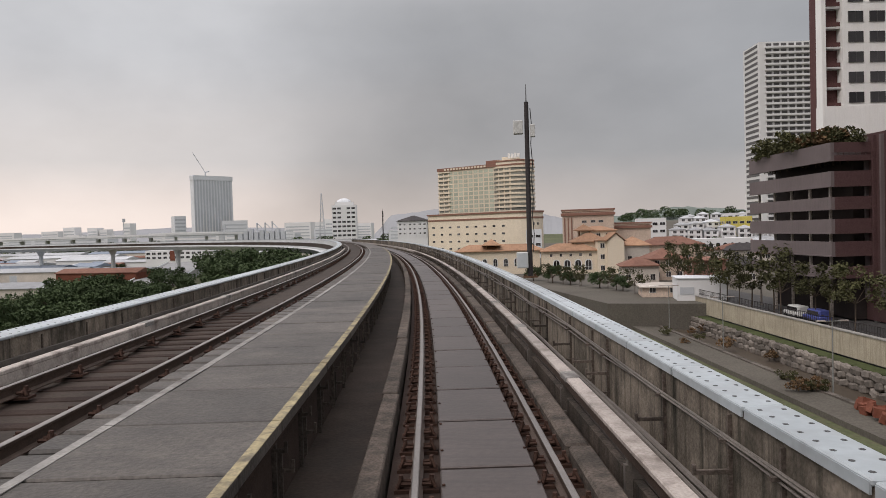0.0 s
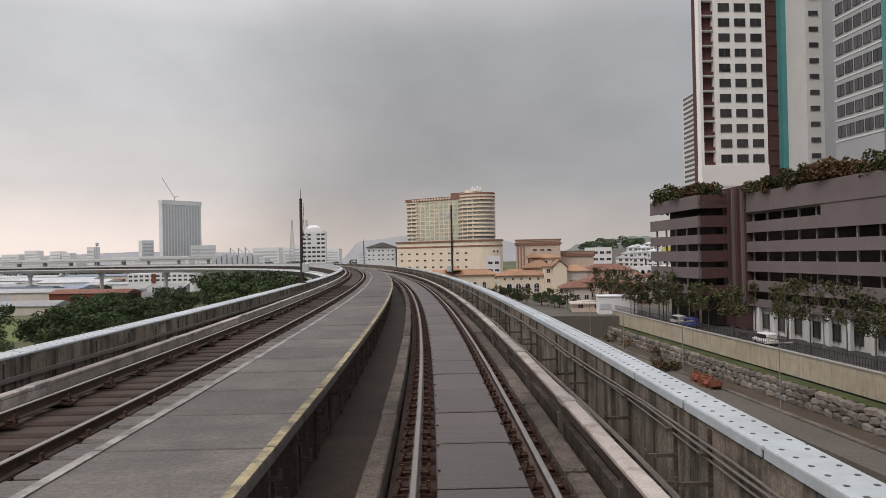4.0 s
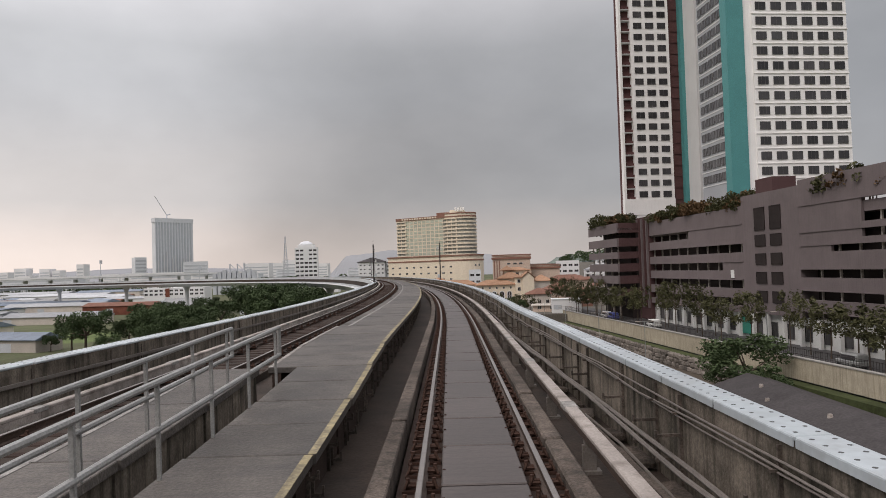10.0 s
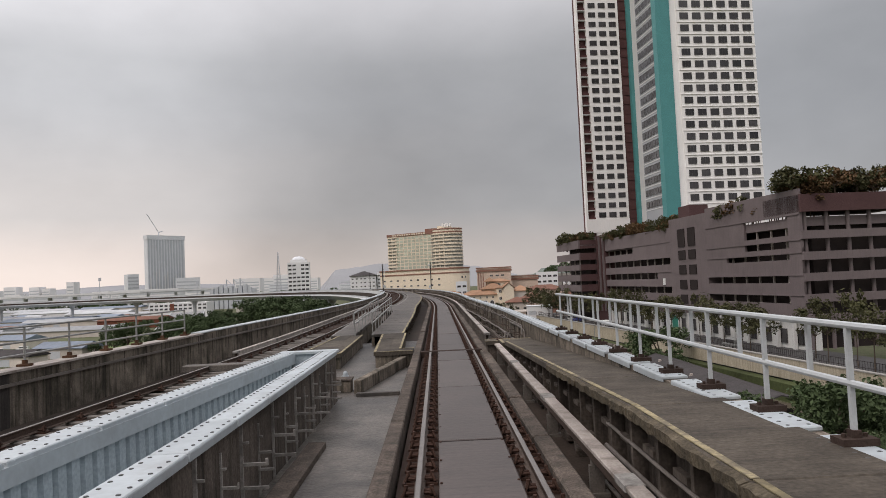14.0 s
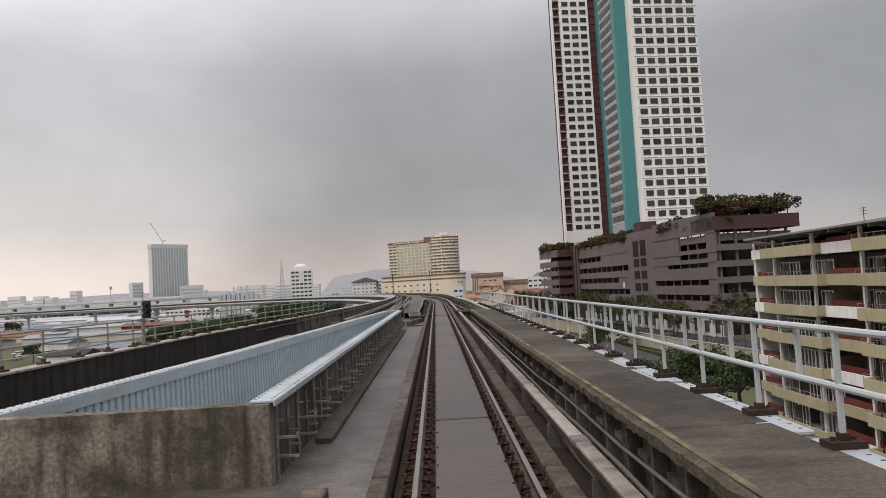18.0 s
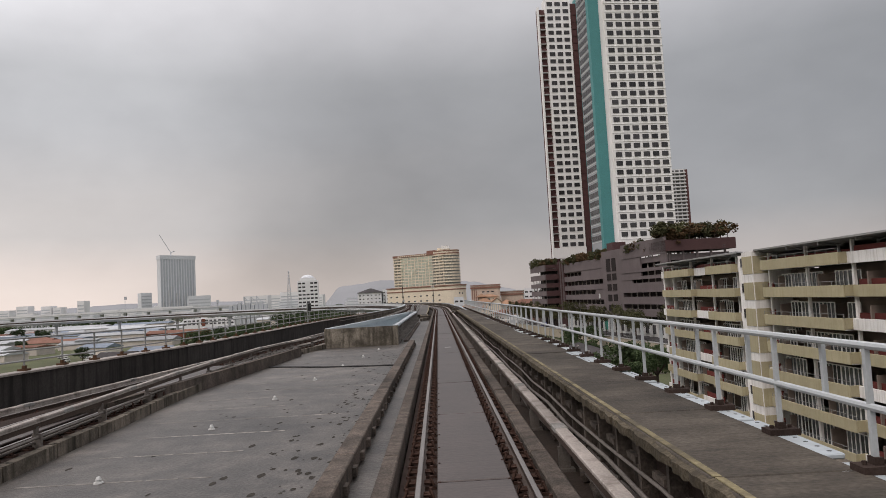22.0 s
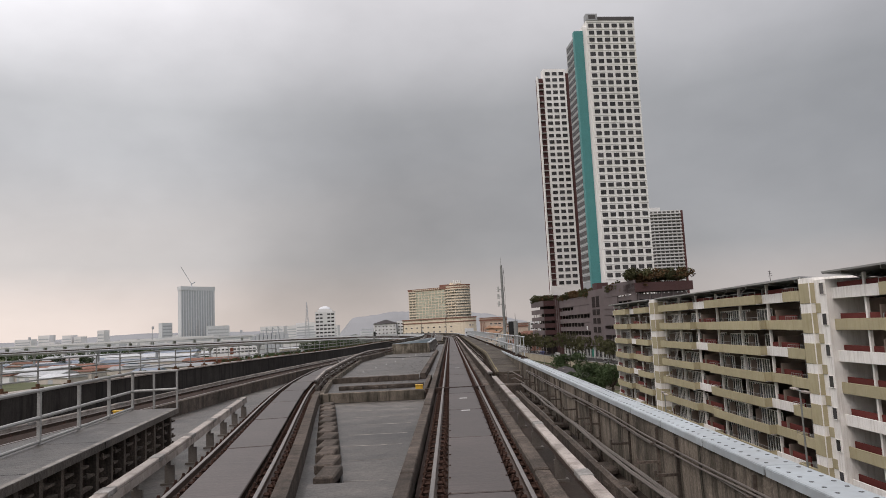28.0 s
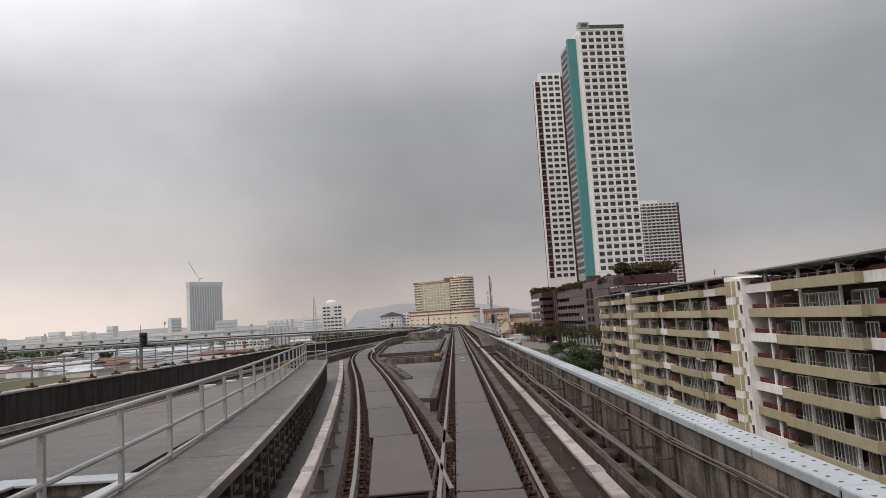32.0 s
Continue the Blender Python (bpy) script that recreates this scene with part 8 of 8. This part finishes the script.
for z in (HB + 28.6, HB + 26.4):
    bm = bmesh.new()
    box(bm, 42, HL - 8, -0.8, 16.6, z, z + 0.8)
    tube(bm, (HL - 8, 7.9, z), (HL - 8, 7.9, z + 0.8), 8.8, n=32)
    part("roof_trim", bm, "hotelred" if z > HB + 27 else "hotelred", ht)
part("roof_house", box(bmesh.new(), 33, 42, 3, 13, HB + 27, HB + 30.4), "hotelred", ht)
part("roof_house", box(bmesh.new(), 44, HL - 10, 3, 13, HB + 29.6, HB + 31.6), "hotel", ht)
bm = bmesh.new()
for k in range(4):
    box(bm, 50 + k * 2.1, 51.4 + k * 2.1, -0.2, 0.2, HB + 30.4, HB + 33.2 - 0.4 * (k % 2))
part("sign_bars", bm, "awhite", ht, "row of white roof sign shapes")
bm = bmesh.new()
for k in range(14):
    box(bm, 5 + k * 2.2, 6.4 + k * 2.2, -0.6, -0.5, HB + 26.5, HB + 27.6)
part("sign_bars", bm, "hotel", ht, "pale lettering shapes on the roof trim")
WH = win_mesh("wh", 3.0, 1.35, mullions=1, fm="hotel", pane="hotelwin")
WG = win_mesh("wg", 2.9, 1.9, mullions=1, fm="hotel", pane="hotelglass")
for k in range(10):
    z = HB + 1.0 + k * 2.52
    for c in range(14):
        x = 2.2 + c * 3.62
        if 9 < x < 40:
            add_window(ht, WG, Matrix.Translation((x, -0.03, z - 0.2)))
        else:
            add_window(ht, WH, Matrix.Translation((x, -0.03 if x < 42 else -0.63, z)))
    bm = bmesh.new()
    box(bm, 0, 9, -0.5, 0, z + 1.4, z + 2.2)
    part("balcony_band", bm, "hotel", ht)
    bm = bmesh.new()
    box(bm, 42, HL - 8, -1.2, -0.6, z + 1.4, z + 2.2)
    tube(bm, (HL - 8, 7.9, z + 1.4), (HL - 8, 7.9, z + 2.2), 9.0, n=32)
    part("balcony_ring", bm, "hotel", ht)
    bm = bmesh.new()
    tube(bm, (HL - 8, 7.9, z), (HL - 8, 7.9, z + 1.35), 8.56, n=32)
    part("window_ring", bm, "hotelwin", ht)
for k in range(5):
    for c in range(9):
        add_window(ht, W9, Matrix.Translation((3 + c * 6.1, -10.03, HB - 8.5 - k * 4.2)) @ Matrix.Diagonal((0.8, 1, 0.8, 1)))
for c in (3.6, 4.6):
    for k in range(4):
        a = -1.5 + 0.3 * c * 0.9
        add_window(ht, W8, Matrix.Translation((HL - 2 + 11.0 * math.cos(a), 1 + 11.0 * math.sin(a), HB - 8 - 4 * k)) @ Matrix.Rotation(a + math.pi / 2, 4, "Z"))

# ---------------------------------------------------------------- second tower behind the car park
ft = thing("far_tower", "tall pale tower with rows of balconies and maroon edges", "apartment tower")
ft.matrix_basis = pose(154, 640, -17.2, 0, 0, 4)
part("wall", box(bmesh.new(), -14, 60, 0, 20, 0, 115.5), "tpale", ft)
part("maroon_edge", box(bmesh.new(), 58.5, 60.5, -0.8, 20.2, 0, 115.0), "tbrown", ft)
part("roof_house", box(bmesh.new(), 20, 42, 4, 16, 115.5, 119), "tpale", ft)
bm = bmesh.new()
box(bm, -11, 29, -1.5, 0, 0, 1.0)
box(bm, 31.5, 58.5, -1.5, 0, 0, 1.0)
FB = mesh_of("balcony", bm, "tpale")
bm = bmesh.new()
box(bm, -14.15, -14.0, 2.0, 18.0, 1.1, 2.6)
FS = mesh_of("side_window", bm, "winframe")
for k in range(37):
    inst("balcony", FB, Matrix.Translation((0, 0, 4 + k * 3.0)), ft)
    inst("side_window", FS, Matrix.Translation((0, 0, 4 + k * 3.0)), ft)
vs, fs = [], []
for k in range(37):
    for c in range(17):
        x0, z0, i = -10.4 + c * 4.05, 5.1 + k * 3.0, len(vs)
        vs += [(x0, -0.1, z0), (x0 + 2.9, -0.1, z0), (x0 + 2.9, -0.1, z0 + 1.6), (x0, -0.1, z0 + 1.6), (x0, 0, z0), (x0 + 2.9, 0, z0), (x0 + 2.9, 0, z0 + 1.6), (x0, 0, z0 + 1.6)]
        fs += [(i, i + 1, i + 2, i + 3), (i, i + 4, i + 5, i + 1), (i + 1, i + 5, i + 6, i + 2), (i + 2, i + 6, i + 7, i + 3), (i + 3, i + 7, i + 4, i)]
raw("window", vs, fs, "winframe", ft, "dark recessed windows", kind="stuff")

# ---------------------------------------------------------------- far skyline
ct = thing("tower_under_construction", "grey concrete tower under construction with upright strips", "tower")
ct.matrix_basis = pose(-630, 1669, -17.2, 0, 0, 52)
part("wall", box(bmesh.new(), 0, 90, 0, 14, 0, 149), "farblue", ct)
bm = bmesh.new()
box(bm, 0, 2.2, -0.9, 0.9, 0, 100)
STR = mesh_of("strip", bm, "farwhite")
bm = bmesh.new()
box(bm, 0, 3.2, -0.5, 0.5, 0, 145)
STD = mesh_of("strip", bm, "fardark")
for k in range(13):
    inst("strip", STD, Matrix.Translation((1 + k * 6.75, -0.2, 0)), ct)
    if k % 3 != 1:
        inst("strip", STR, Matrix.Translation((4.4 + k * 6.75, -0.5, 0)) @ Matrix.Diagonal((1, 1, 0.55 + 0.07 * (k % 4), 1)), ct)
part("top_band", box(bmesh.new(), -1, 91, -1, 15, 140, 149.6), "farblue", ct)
bm = bmesh.new()
tube(bm, (32, 8, 149), (32, 8, 158), 1.2, n=6)
tube(bm, (32, 8, 157), (8, 14, 198), 0.7, n=5)
tube(bm, (32, 8, 157), (40, 6, 160), 1.2, n=5)
part("crane", bm, "fardark", ct, "luffing tower crane on the roof")
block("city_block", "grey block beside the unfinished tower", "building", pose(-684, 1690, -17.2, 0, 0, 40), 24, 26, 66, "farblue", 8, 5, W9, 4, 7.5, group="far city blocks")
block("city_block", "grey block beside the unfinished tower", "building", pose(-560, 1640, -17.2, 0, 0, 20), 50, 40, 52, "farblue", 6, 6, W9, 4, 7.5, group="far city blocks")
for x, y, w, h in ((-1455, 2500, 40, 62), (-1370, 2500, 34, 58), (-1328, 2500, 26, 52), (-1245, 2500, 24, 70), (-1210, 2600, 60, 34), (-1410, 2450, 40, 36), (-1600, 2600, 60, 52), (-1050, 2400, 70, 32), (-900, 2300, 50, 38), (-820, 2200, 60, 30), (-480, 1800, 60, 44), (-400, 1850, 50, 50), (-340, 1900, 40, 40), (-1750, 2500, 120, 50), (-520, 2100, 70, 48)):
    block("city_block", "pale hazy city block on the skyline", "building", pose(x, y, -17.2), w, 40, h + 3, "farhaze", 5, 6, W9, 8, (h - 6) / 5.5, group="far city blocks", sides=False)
db = thing("domed_office", "white office block with a small grey dome", "office block")
db.matrix_basis = pose(-214, 1140, -17.2, 0, 0, 8)
part("wall", box(bmesh.new(), 0, 31, 0, 30, 0, 56), "farwhite", db)
part("crown_wall", box(bmesh.new(), 4, 27, 2, 26, 56, 60), "farwhite", db)
bm = bmesh.new()
bmesh.ops.create_uvsphere(bm, u_segments=20, v_segments=10, radius=10, matrix=Matrix.Translation((15, 13, 59)) @ Matrix.Diagonal((1, 1, 0.62, 1)))
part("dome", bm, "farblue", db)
WD = win_mesh("wd", 4.6, 2.6, mullions=2, fm="fardark")
for k in range(9):
    for c in range(5):
        if not (c == 2 and k > 5):
            add_window(db, WD, Matrix.Translation((3.4 + c * 6.05, -0.05, 4 + k * 5.8)))
    for c in range(4):
        add_window(db, WD, Matrix.Translation((-0.05, 4 + c * 7, 4 + k * 5.8)) @ Matrix.Rotation(-math.pi / 2, 4, "Z"))
lm = thing("lattice_mast", "red and white steel lattice radio mast", "radio mast", at=(-227, 1140, -17.2))
bm = bmesh.new()
for k in range(12):
    z0, z1 = 6 * k, 6 * (k + 1)
    r0, r1 = 4.2 - 0.32 * k, 4.2 - 0.32 * (k + 1)
    cs = ((1, 1), (-1, 1), (-1, -1), (1, -1))
    for i in range(4):
        a, b = cs[i], cs[(i + 1) % 4]
        tube(bm, (a[0] * r0, a[1] * r0, z0), (a[0] * r1, a[1] * r1, z1), 0.28, n=4)
        tube(bm, (a[0] * r0, a[1] * r0, z0), (b[0] * r1, b[1] * r1, z1), 0.2, n=4)
        tube(bm, (a[0] * r1, a[1] * r1, z1), (b[0] * r1, b[1] * r1, z1), 0.2, n=4)
part("lattice", bm, "fardark", lm)
hb = block("school", "white building with a dark hipped roof", "building", pose(-95, 900, -17.2), 28, 26, 29.5, "farwhite", 3, 6, W9, 17, 4.2)
part("roof", hip_roof(bmesh.new(), 0, 28, 0, 26, 29.5, 5.0, 1.2), "roofdark", hb)
for k in range(9):
    part("column", box(bmesh.new(), 1 + k * 3.2, 1.5 + k * 3.2, -0.5, 0, 14, 29), "farwhite", hb)
block("town_block", "white block beside the hipped building", "building", pose(-66, 905, -17.2), 12, 20, 32, "farwhite", 4, 3, W9, 16, 4)
# hills
def hill(label, x0, x1, y, z0, peaks, material, d=500):
    """A ridge with an uneven crest."""
    rg = random.Random(int(abs(x0)))
    n = 60
    vs, fs = [], []
    for i in range(n + 1):
        f = i / n
        x = x0 + (x1 - x0) * f
        h = interp(f, peaks) + rg.uniform(-1, 1) * 1.6
        vs += [(x, y - d * 0.3, z0), (x, y - d * 0.1, z0 + h * 0.72), (x, y, z0 + h), (x, y + d * 0.5, z0)]
    for i in range(n):
        for j in range(3):
            a = i * 4 + j
            fs.append((a, a + 4, a + 5, a + 1))
    o = raw("hill", vs, fs, material)
    return tagged(o, label, "hill", kind="structure")


hill("wooded green hill behind the white terraces", 150, 620, 1500, -17, [(0, 6), (0.12, 36), (0.25, 40), (0.34, 50), (0.5, 44), (0.62, 38), (0.8, 48), (1, 20)], "hillgreen")
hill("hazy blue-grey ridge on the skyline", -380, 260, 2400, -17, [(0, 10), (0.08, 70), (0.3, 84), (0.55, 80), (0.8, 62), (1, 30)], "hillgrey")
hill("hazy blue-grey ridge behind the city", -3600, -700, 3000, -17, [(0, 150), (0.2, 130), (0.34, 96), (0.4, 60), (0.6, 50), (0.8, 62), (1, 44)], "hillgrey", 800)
rgt = random.Random(5)


def woods(label, places, seed):
    """A far wood: many leaf clumps joined into one."""
    rg = random.Random(seed)
    vs, fs = [], []
    for x, y, z, s in places:
        for k in range(260):
            a, e = rg.uniform(0, 6.28), rg.uniform(-0.3, 1.0)
            r = s * rg.uniform(0.5, 1.0) * math.sqrt(max(0.05, 1 - e * e * 0.8))
            p = Vector((x + math.cos(a) * r, y + math.sin(a) * r, z + s * 0.7 + e * s * 0.8))
            q = Euler((rg.uniform(-1, 1), rg.uniform(-1, 1), rg.uniform(0, 6.28))).to_matrix()
            i = len(vs)
            vs += [tuple(p + q @ Vector(w) * s * 0.22) for w in ((-0.5, 0, 0), (0, -0.4, 0.08), (0.5, 0, -0.05), (0, 0.4, 0.08))]
            fs.append((i, i + 1, i + 2, i + 3))
    return tagged(raw("woods", vs, fs, "leaf"), label, "woods", kind="stuff")


woods("dark green trees on the hill crest", [(rgt.uniform(200, 480), 1380 + rgt.uniform(-40, 60), rgt.uniform(2, 14), rgt.uniform(6, 11)) for k in range(50)], 3)

# ---------------------------------------------------------------- low ground on the far side
for k in range(230):
    s = 300 + 400 * rgt.random() ** 1.3
    x, y, z, a = main_line(s)
    o = -rgt.uniform(14, 48) - max(0, (s - 420) * 0.02)
    px_, py_ = x + o * math.cos(a), y + o * math.sin(a)
    if px_ < -60 - (py_ - 400) * 0.55 and py_ < 590:
        continue
    kd = "big" if k % 2 else "big2"
    sees_road = px_ < -0.305 * (py_ - 172) and py_ > 425
    if sees_road and py_ > 415:
        continue
    plant(kd, px_, py_, -17.2, rgt.uniform(0.6, 0.9) if sees_road else rgt.uniform(1.25, 1.75))
for x, y, s in ((-97, 352, 1.25), (-104, 358, 1.0), (-90, 362, 1.0), (-82, 358, 1.15), (-94, 376, 0.9), (-78, 348, 0.9), (-112, 362, 0.55), (-160, 520, 0.7), (-300, 600, 1.2), (-240, 470, 0.9), (-150, 360, 0.8), (-205, 610, 0.8), (-113, 428, 0.5), (-102, 408, 0.65), (-92, 395, 1.2), (-84, 375, 1.1), (-74, 360, 1.0), (-64, 345, 1.0), (-55, 335, 0.9), (-48, 322, 0.9), (-95, 440, 1.25), (-80, 410, 1.2), (-420, 640, 1.3), (-440, 650, 1.2), (-380, 700, 1.2), (-70, 330, 0.8), (-85, 340, 0.7)):
    plant("big" if s > 1 else "big2", x, y, -17.2, s)
fd = raw("field", [(-150, 386, -17.17), (-114, 386, -17.17), (-118, 425, -17.17), (-150, 448, -17.17), (-180, 440, -17.17)], [(0, 1, 2, 3, 4)], "field")
tagged(fd, "bright green grass field on the low ground", "field", kind="structure")
rd = thing("road", "three-lane grey road climbing a ramp", "road", kind="structure")
raw("carriageway", [(-152, 510, -17.15), (-130, 510, -17.15), (-168, 640, -10.8), (-192, 640, -11.8), (-152, 510, -17.6), (-130, 510, -17.6), (-168, 640, -17.6), (-192, 640, -17.6)],
    [(0, 1, 2, 3), (0, 3, 7, 4), (1, 5, 6, 2), (3, 2, 6, 7)], "roadpale", rd)
for f in (0.33, 0.66):
    a0, a1 = Vector((-152 + 22 * f, 510, -17.1)), Vector((-192 + 24 * f, 640, -11.75 + f))
    for k in range(12):
        p, q = a0.lerp(a1, k / 12), a0.lerp(a1, k / 12 + 0.05)
        raw("lane_mark", [(p.x - 0.2, p.y, p.z), (p.x + 0.2, p.y, p.z), (q.x + 0.2, q.y, q.z), (q.x - 0.2, q.y, q.z)], [(0, 1, 2, 3)], "whiteline", rd)
bm = bmesh.new()
tube(bm, (-130, 510, -16.6), (-168, 640, -10.2), 0.35, n=5)
part("barrier", bm, "viaduct", rd)
bm = bmesh.new()
tube(bm, (-152, 510, -16.6), (-192, 640, -11.2), 0.35, n=5)
part("barrier", bm, "viaduct", rd)
wb = block("white_building", "white arcaded building beyond the road", "building", pose(-217, 662, -17.2, 0, 0, -3), 44, 14, 12.4, "farwhite", 2, 12, W9, 7.2, 2.6, sides=False)
part("red_front", box(bmesh.new(), 16, 19, -0.3, 0, 6, 12), "rustmetal", wb)


def shed_hall(label, x, y, w, d, h, rot, roof, wall="housewall", rh=1.8):
    t = thing("shed_hall", label, "shed", "sheds on the low ground", (x, y, -17.2))
    t.rotation_euler = (0, 0, radians(rot))
    part("wall", box(bmesh.new(), 0, w, 0, d, 0, h), wall, t)
    part("roof", hip_roof(bmesh.new(), 0, w, 0, d, h, rh, 0.5, ridge=0.0), roof, t)
    part("gate", box(bmesh.new(), w * 0.35, w * 0.35 + 4.0, -0.08, 0.02, 0.0, h * 0.7), "fardark", t)
    return t


for a in (("long grey sheet-roofed shed on low ground", -228, 486, 70, 12, 3.6, -4, "roofgrey"), ("red-walled hall with rusty sheet roof", -205, 556, 42, 12, 5.0, -8, "roofred", "rustmetal"),
          ("small blue sheet-roofed shed near field", -185, 425, 18, 11, 3.6, -20, "roofblue"), ("small blue sheet-roofed shed near field", -134, 366, 20, 9, 3.6, -18, "roofblue"), ("dark low shed by the field", -138, 346, 16, 8, 3, -12, "roofdark"),
          ("grey hall with a blue sheet roof", -290, 600, 62, 16, 5.5, -6, "roofblue"), ("pale grey sheet-metal hall on low ground", -262, 576, 60, 12, 5.0, -4, "roofgrey"), ("grey sheet-metal hall on low ground", -330, 640, 60, 14, 5.5, -3, "roofgrey"),
          ("white-walled hall with grey roof", -300, 700, 52, 16, 6.5, -5, "roofgrey", "farwhite"), ("low shed with brown rusty roof", -270, 520, 40, 12, 4, -12, "roofred"), ("long dark red roofed shed", -320, 560, 50, 12, 4, -8, "roofred"),
          ("white-walled hall with pale roof", -380, 760, 90, 18, 7, -4, "roofgrey", "farwhite"), ("long pale hall by the highway", -470, 830, 110, 18, 8, -3, "roofgrey", "farwhite"), ("grey sheet-metal hall on low ground", -280, 450, 50, 14, 4.2, -15, "roofgrey"), ("grey sheet-roofed shed by the field", -230, 410, 26, 12, 3.4, -25, "roofgrey"),
          ("white shed with a rusty roof", -420, 690, 40, 10, 6, -10, "roofred", "farwhite"), ("large hall with blue sheet roof", -350, 820, 60, 18, 8, 0, "roofblue"), ("grey sheet-metal hall on low ground", -180, 760, 60, 16, 7, 6, "roofgrey"), ("white-walled hall with grey roof", -200, 860, 90, 16, 12, 3, "roofgrey", "farwhite")):
    shed_hall(*a)
for k in range(110):
    x, y = hr_.uniform(-480, -190), hr_.uniform(440, 900)
    if x > -150 - (y - 400) * 0.28:
        continue
    shed_hall(hr_.choice(("small shed with a weathered sheet roof", "low workshop with a sheet roof")), x, y, hr_.uniform(12, 34), hr_.uniform(8, 14), hr_.uniform(3, 5.5), hr_.uniform(-25, 10),
              hr_.choice(("roofgrey", "roofgrey", "roofgrey", "roofred", "roofblue")), hr_.choice(("housewall", "farwhite", "roofgrey")), hr_.uniform(0.8, 1.8))
# vehicles parked by the field
for k in range(6):
    x, y = hr_.uniform(-190, -150), hr_.uniform(352, 440)
    vehicle(hr_.choice(("white parked van on the low ground", "grey parked car on the low ground")), x, y, -17.2, hr_.uniform(0, 180), 4.5, 1.8, hr_.choice(("pwhite", "mast", "van", "pwhite")))
# elevated highway
hw = thing("highway_viaduct", "pale concrete highway viaduct with parapets far off", "viaduct", kind="structure")
HP = ((-900, 1080), (-520, 1000), (-360, 985), (-250, 1040))
for (xa, ya), (xb, yb) in zip(HP, HP[1:]):
    L_ = math.hypot(xb - xa, yb - ya)
    m = pose(xa, ya, 0, 0, 0, math.degrees(math.atan2(yb - ya, xb - xa)))
    part("deck_span", box(bmesh.new(), 0, L_, 0, 14, 3.6, 6.2, m), "viaduct", hw)
    part("parapet", box(bmesh.new(), 0, L_, -0.3, 0, 5.2, 7.2, m), "farwhite", hw)
    bm = bmesh.new()
    for k in range(int(L_ / 32)):
        box(bm, 8 + k * 32, 11 + k * 32, 5, 9, -17.3, 3.6, m)
    part("highway_piers", bm, "viaduct", hw, kind="stuff")
for x, y, h in ((-411, 990, 24.0), (-262, 900, 12.0), (-600, 1020, 18)):
    t = thing("highway_lamp", "tall highway lamp mast with a square head", "lamp mast", "highway lamps", (x, y, -17.2))
    part("pole", tube(bmesh.new(), (0, 0, 0), (0, 0, h + 17), 0.4, 0.28, 8), "fardark", t)
    part("lamp_head", box(bmesh.new(), -0.9, 2.0, -0.6, 0.6, h + 14.5, h + 18.5), "fardark", t)
mc = thing("plant_machines", "dark machines and hoists on a flat roof far off", "machinery", at=(-250, 905, -17.2))
for k in range(9):
    part("roof_hoist", box(bmesh.new(), k * 5.2, k * 5.2 + 4.0, 0, 4, 0, 22 + (k * 7 % 5)), "fardark", mc)
bm = bmesh.new()
for x in (18, 26, 33):
    tube(bm, (x, 2, 22), (x, 2, 34 - (x % 4)), 0.7, n=6)
    tube(bm, (x, 2, 32), (x + 5, 2, 27), 0.4, n=5)
part("hoist_frame", bm, "fardark", mc)
for x, y, w, h in ((-520, 1300, 90, 28), (-400, 1250, 50, 25), (-330, 1230, 40, 22), (-280, 1300, 40, 27), (-150, 1200, 60, 22), (-90, 1150, 50, 20), (-700, 1250, 120, 26), (-620, 1500, 80, 30), (-850, 1400, 120, 24)):
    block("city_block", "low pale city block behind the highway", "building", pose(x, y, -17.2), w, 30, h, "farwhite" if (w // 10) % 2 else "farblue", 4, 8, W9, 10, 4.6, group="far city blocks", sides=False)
woods("green trees scattered among the far low blocks", [(rgt.uniform(-900, -150), rgt.uniform(880, 1500), -17.2, rgt.uniform(6, 11)) for k in range(110)], 4)
woods("green trees along the town terraces", [(rgt.uniform(60, 150), rgt.uniform(520, 610), -12, rgt.uniform(3, 5)) for k in range(30)], 6)
for k in range(14):
    y = rgt.uniform(372, 420)
    plant("big" if k % 2 else "big2", -66 - (y - 330) * 0.33 + rgt.uniform(-15, 15), y, -17.2, rgt.uniform(0.85, 1.3))
# olive trees before the mansion
for k in range(15):
    f = k / 14
    plant("street" if k % 3 else "big2", 7 + 21 * f + rgt.uniform(-1.5, 1.5), 447 - 46 * f + rgt.uniform(-3, 3), -13.5, (0.82 if k % 3 else 0.62) * rgt.uniform(0.85, 1.15))
for k in range(26):
    p = TW @ Vector((rgt.uniform(-23, -12.5), rgt.uniform(-20, 75), -17.0))
    plant("roof" if k % 2 else "roof2", p.x, p.y, p.z - 0.4, rgt.uniform(0.6, 1.1))
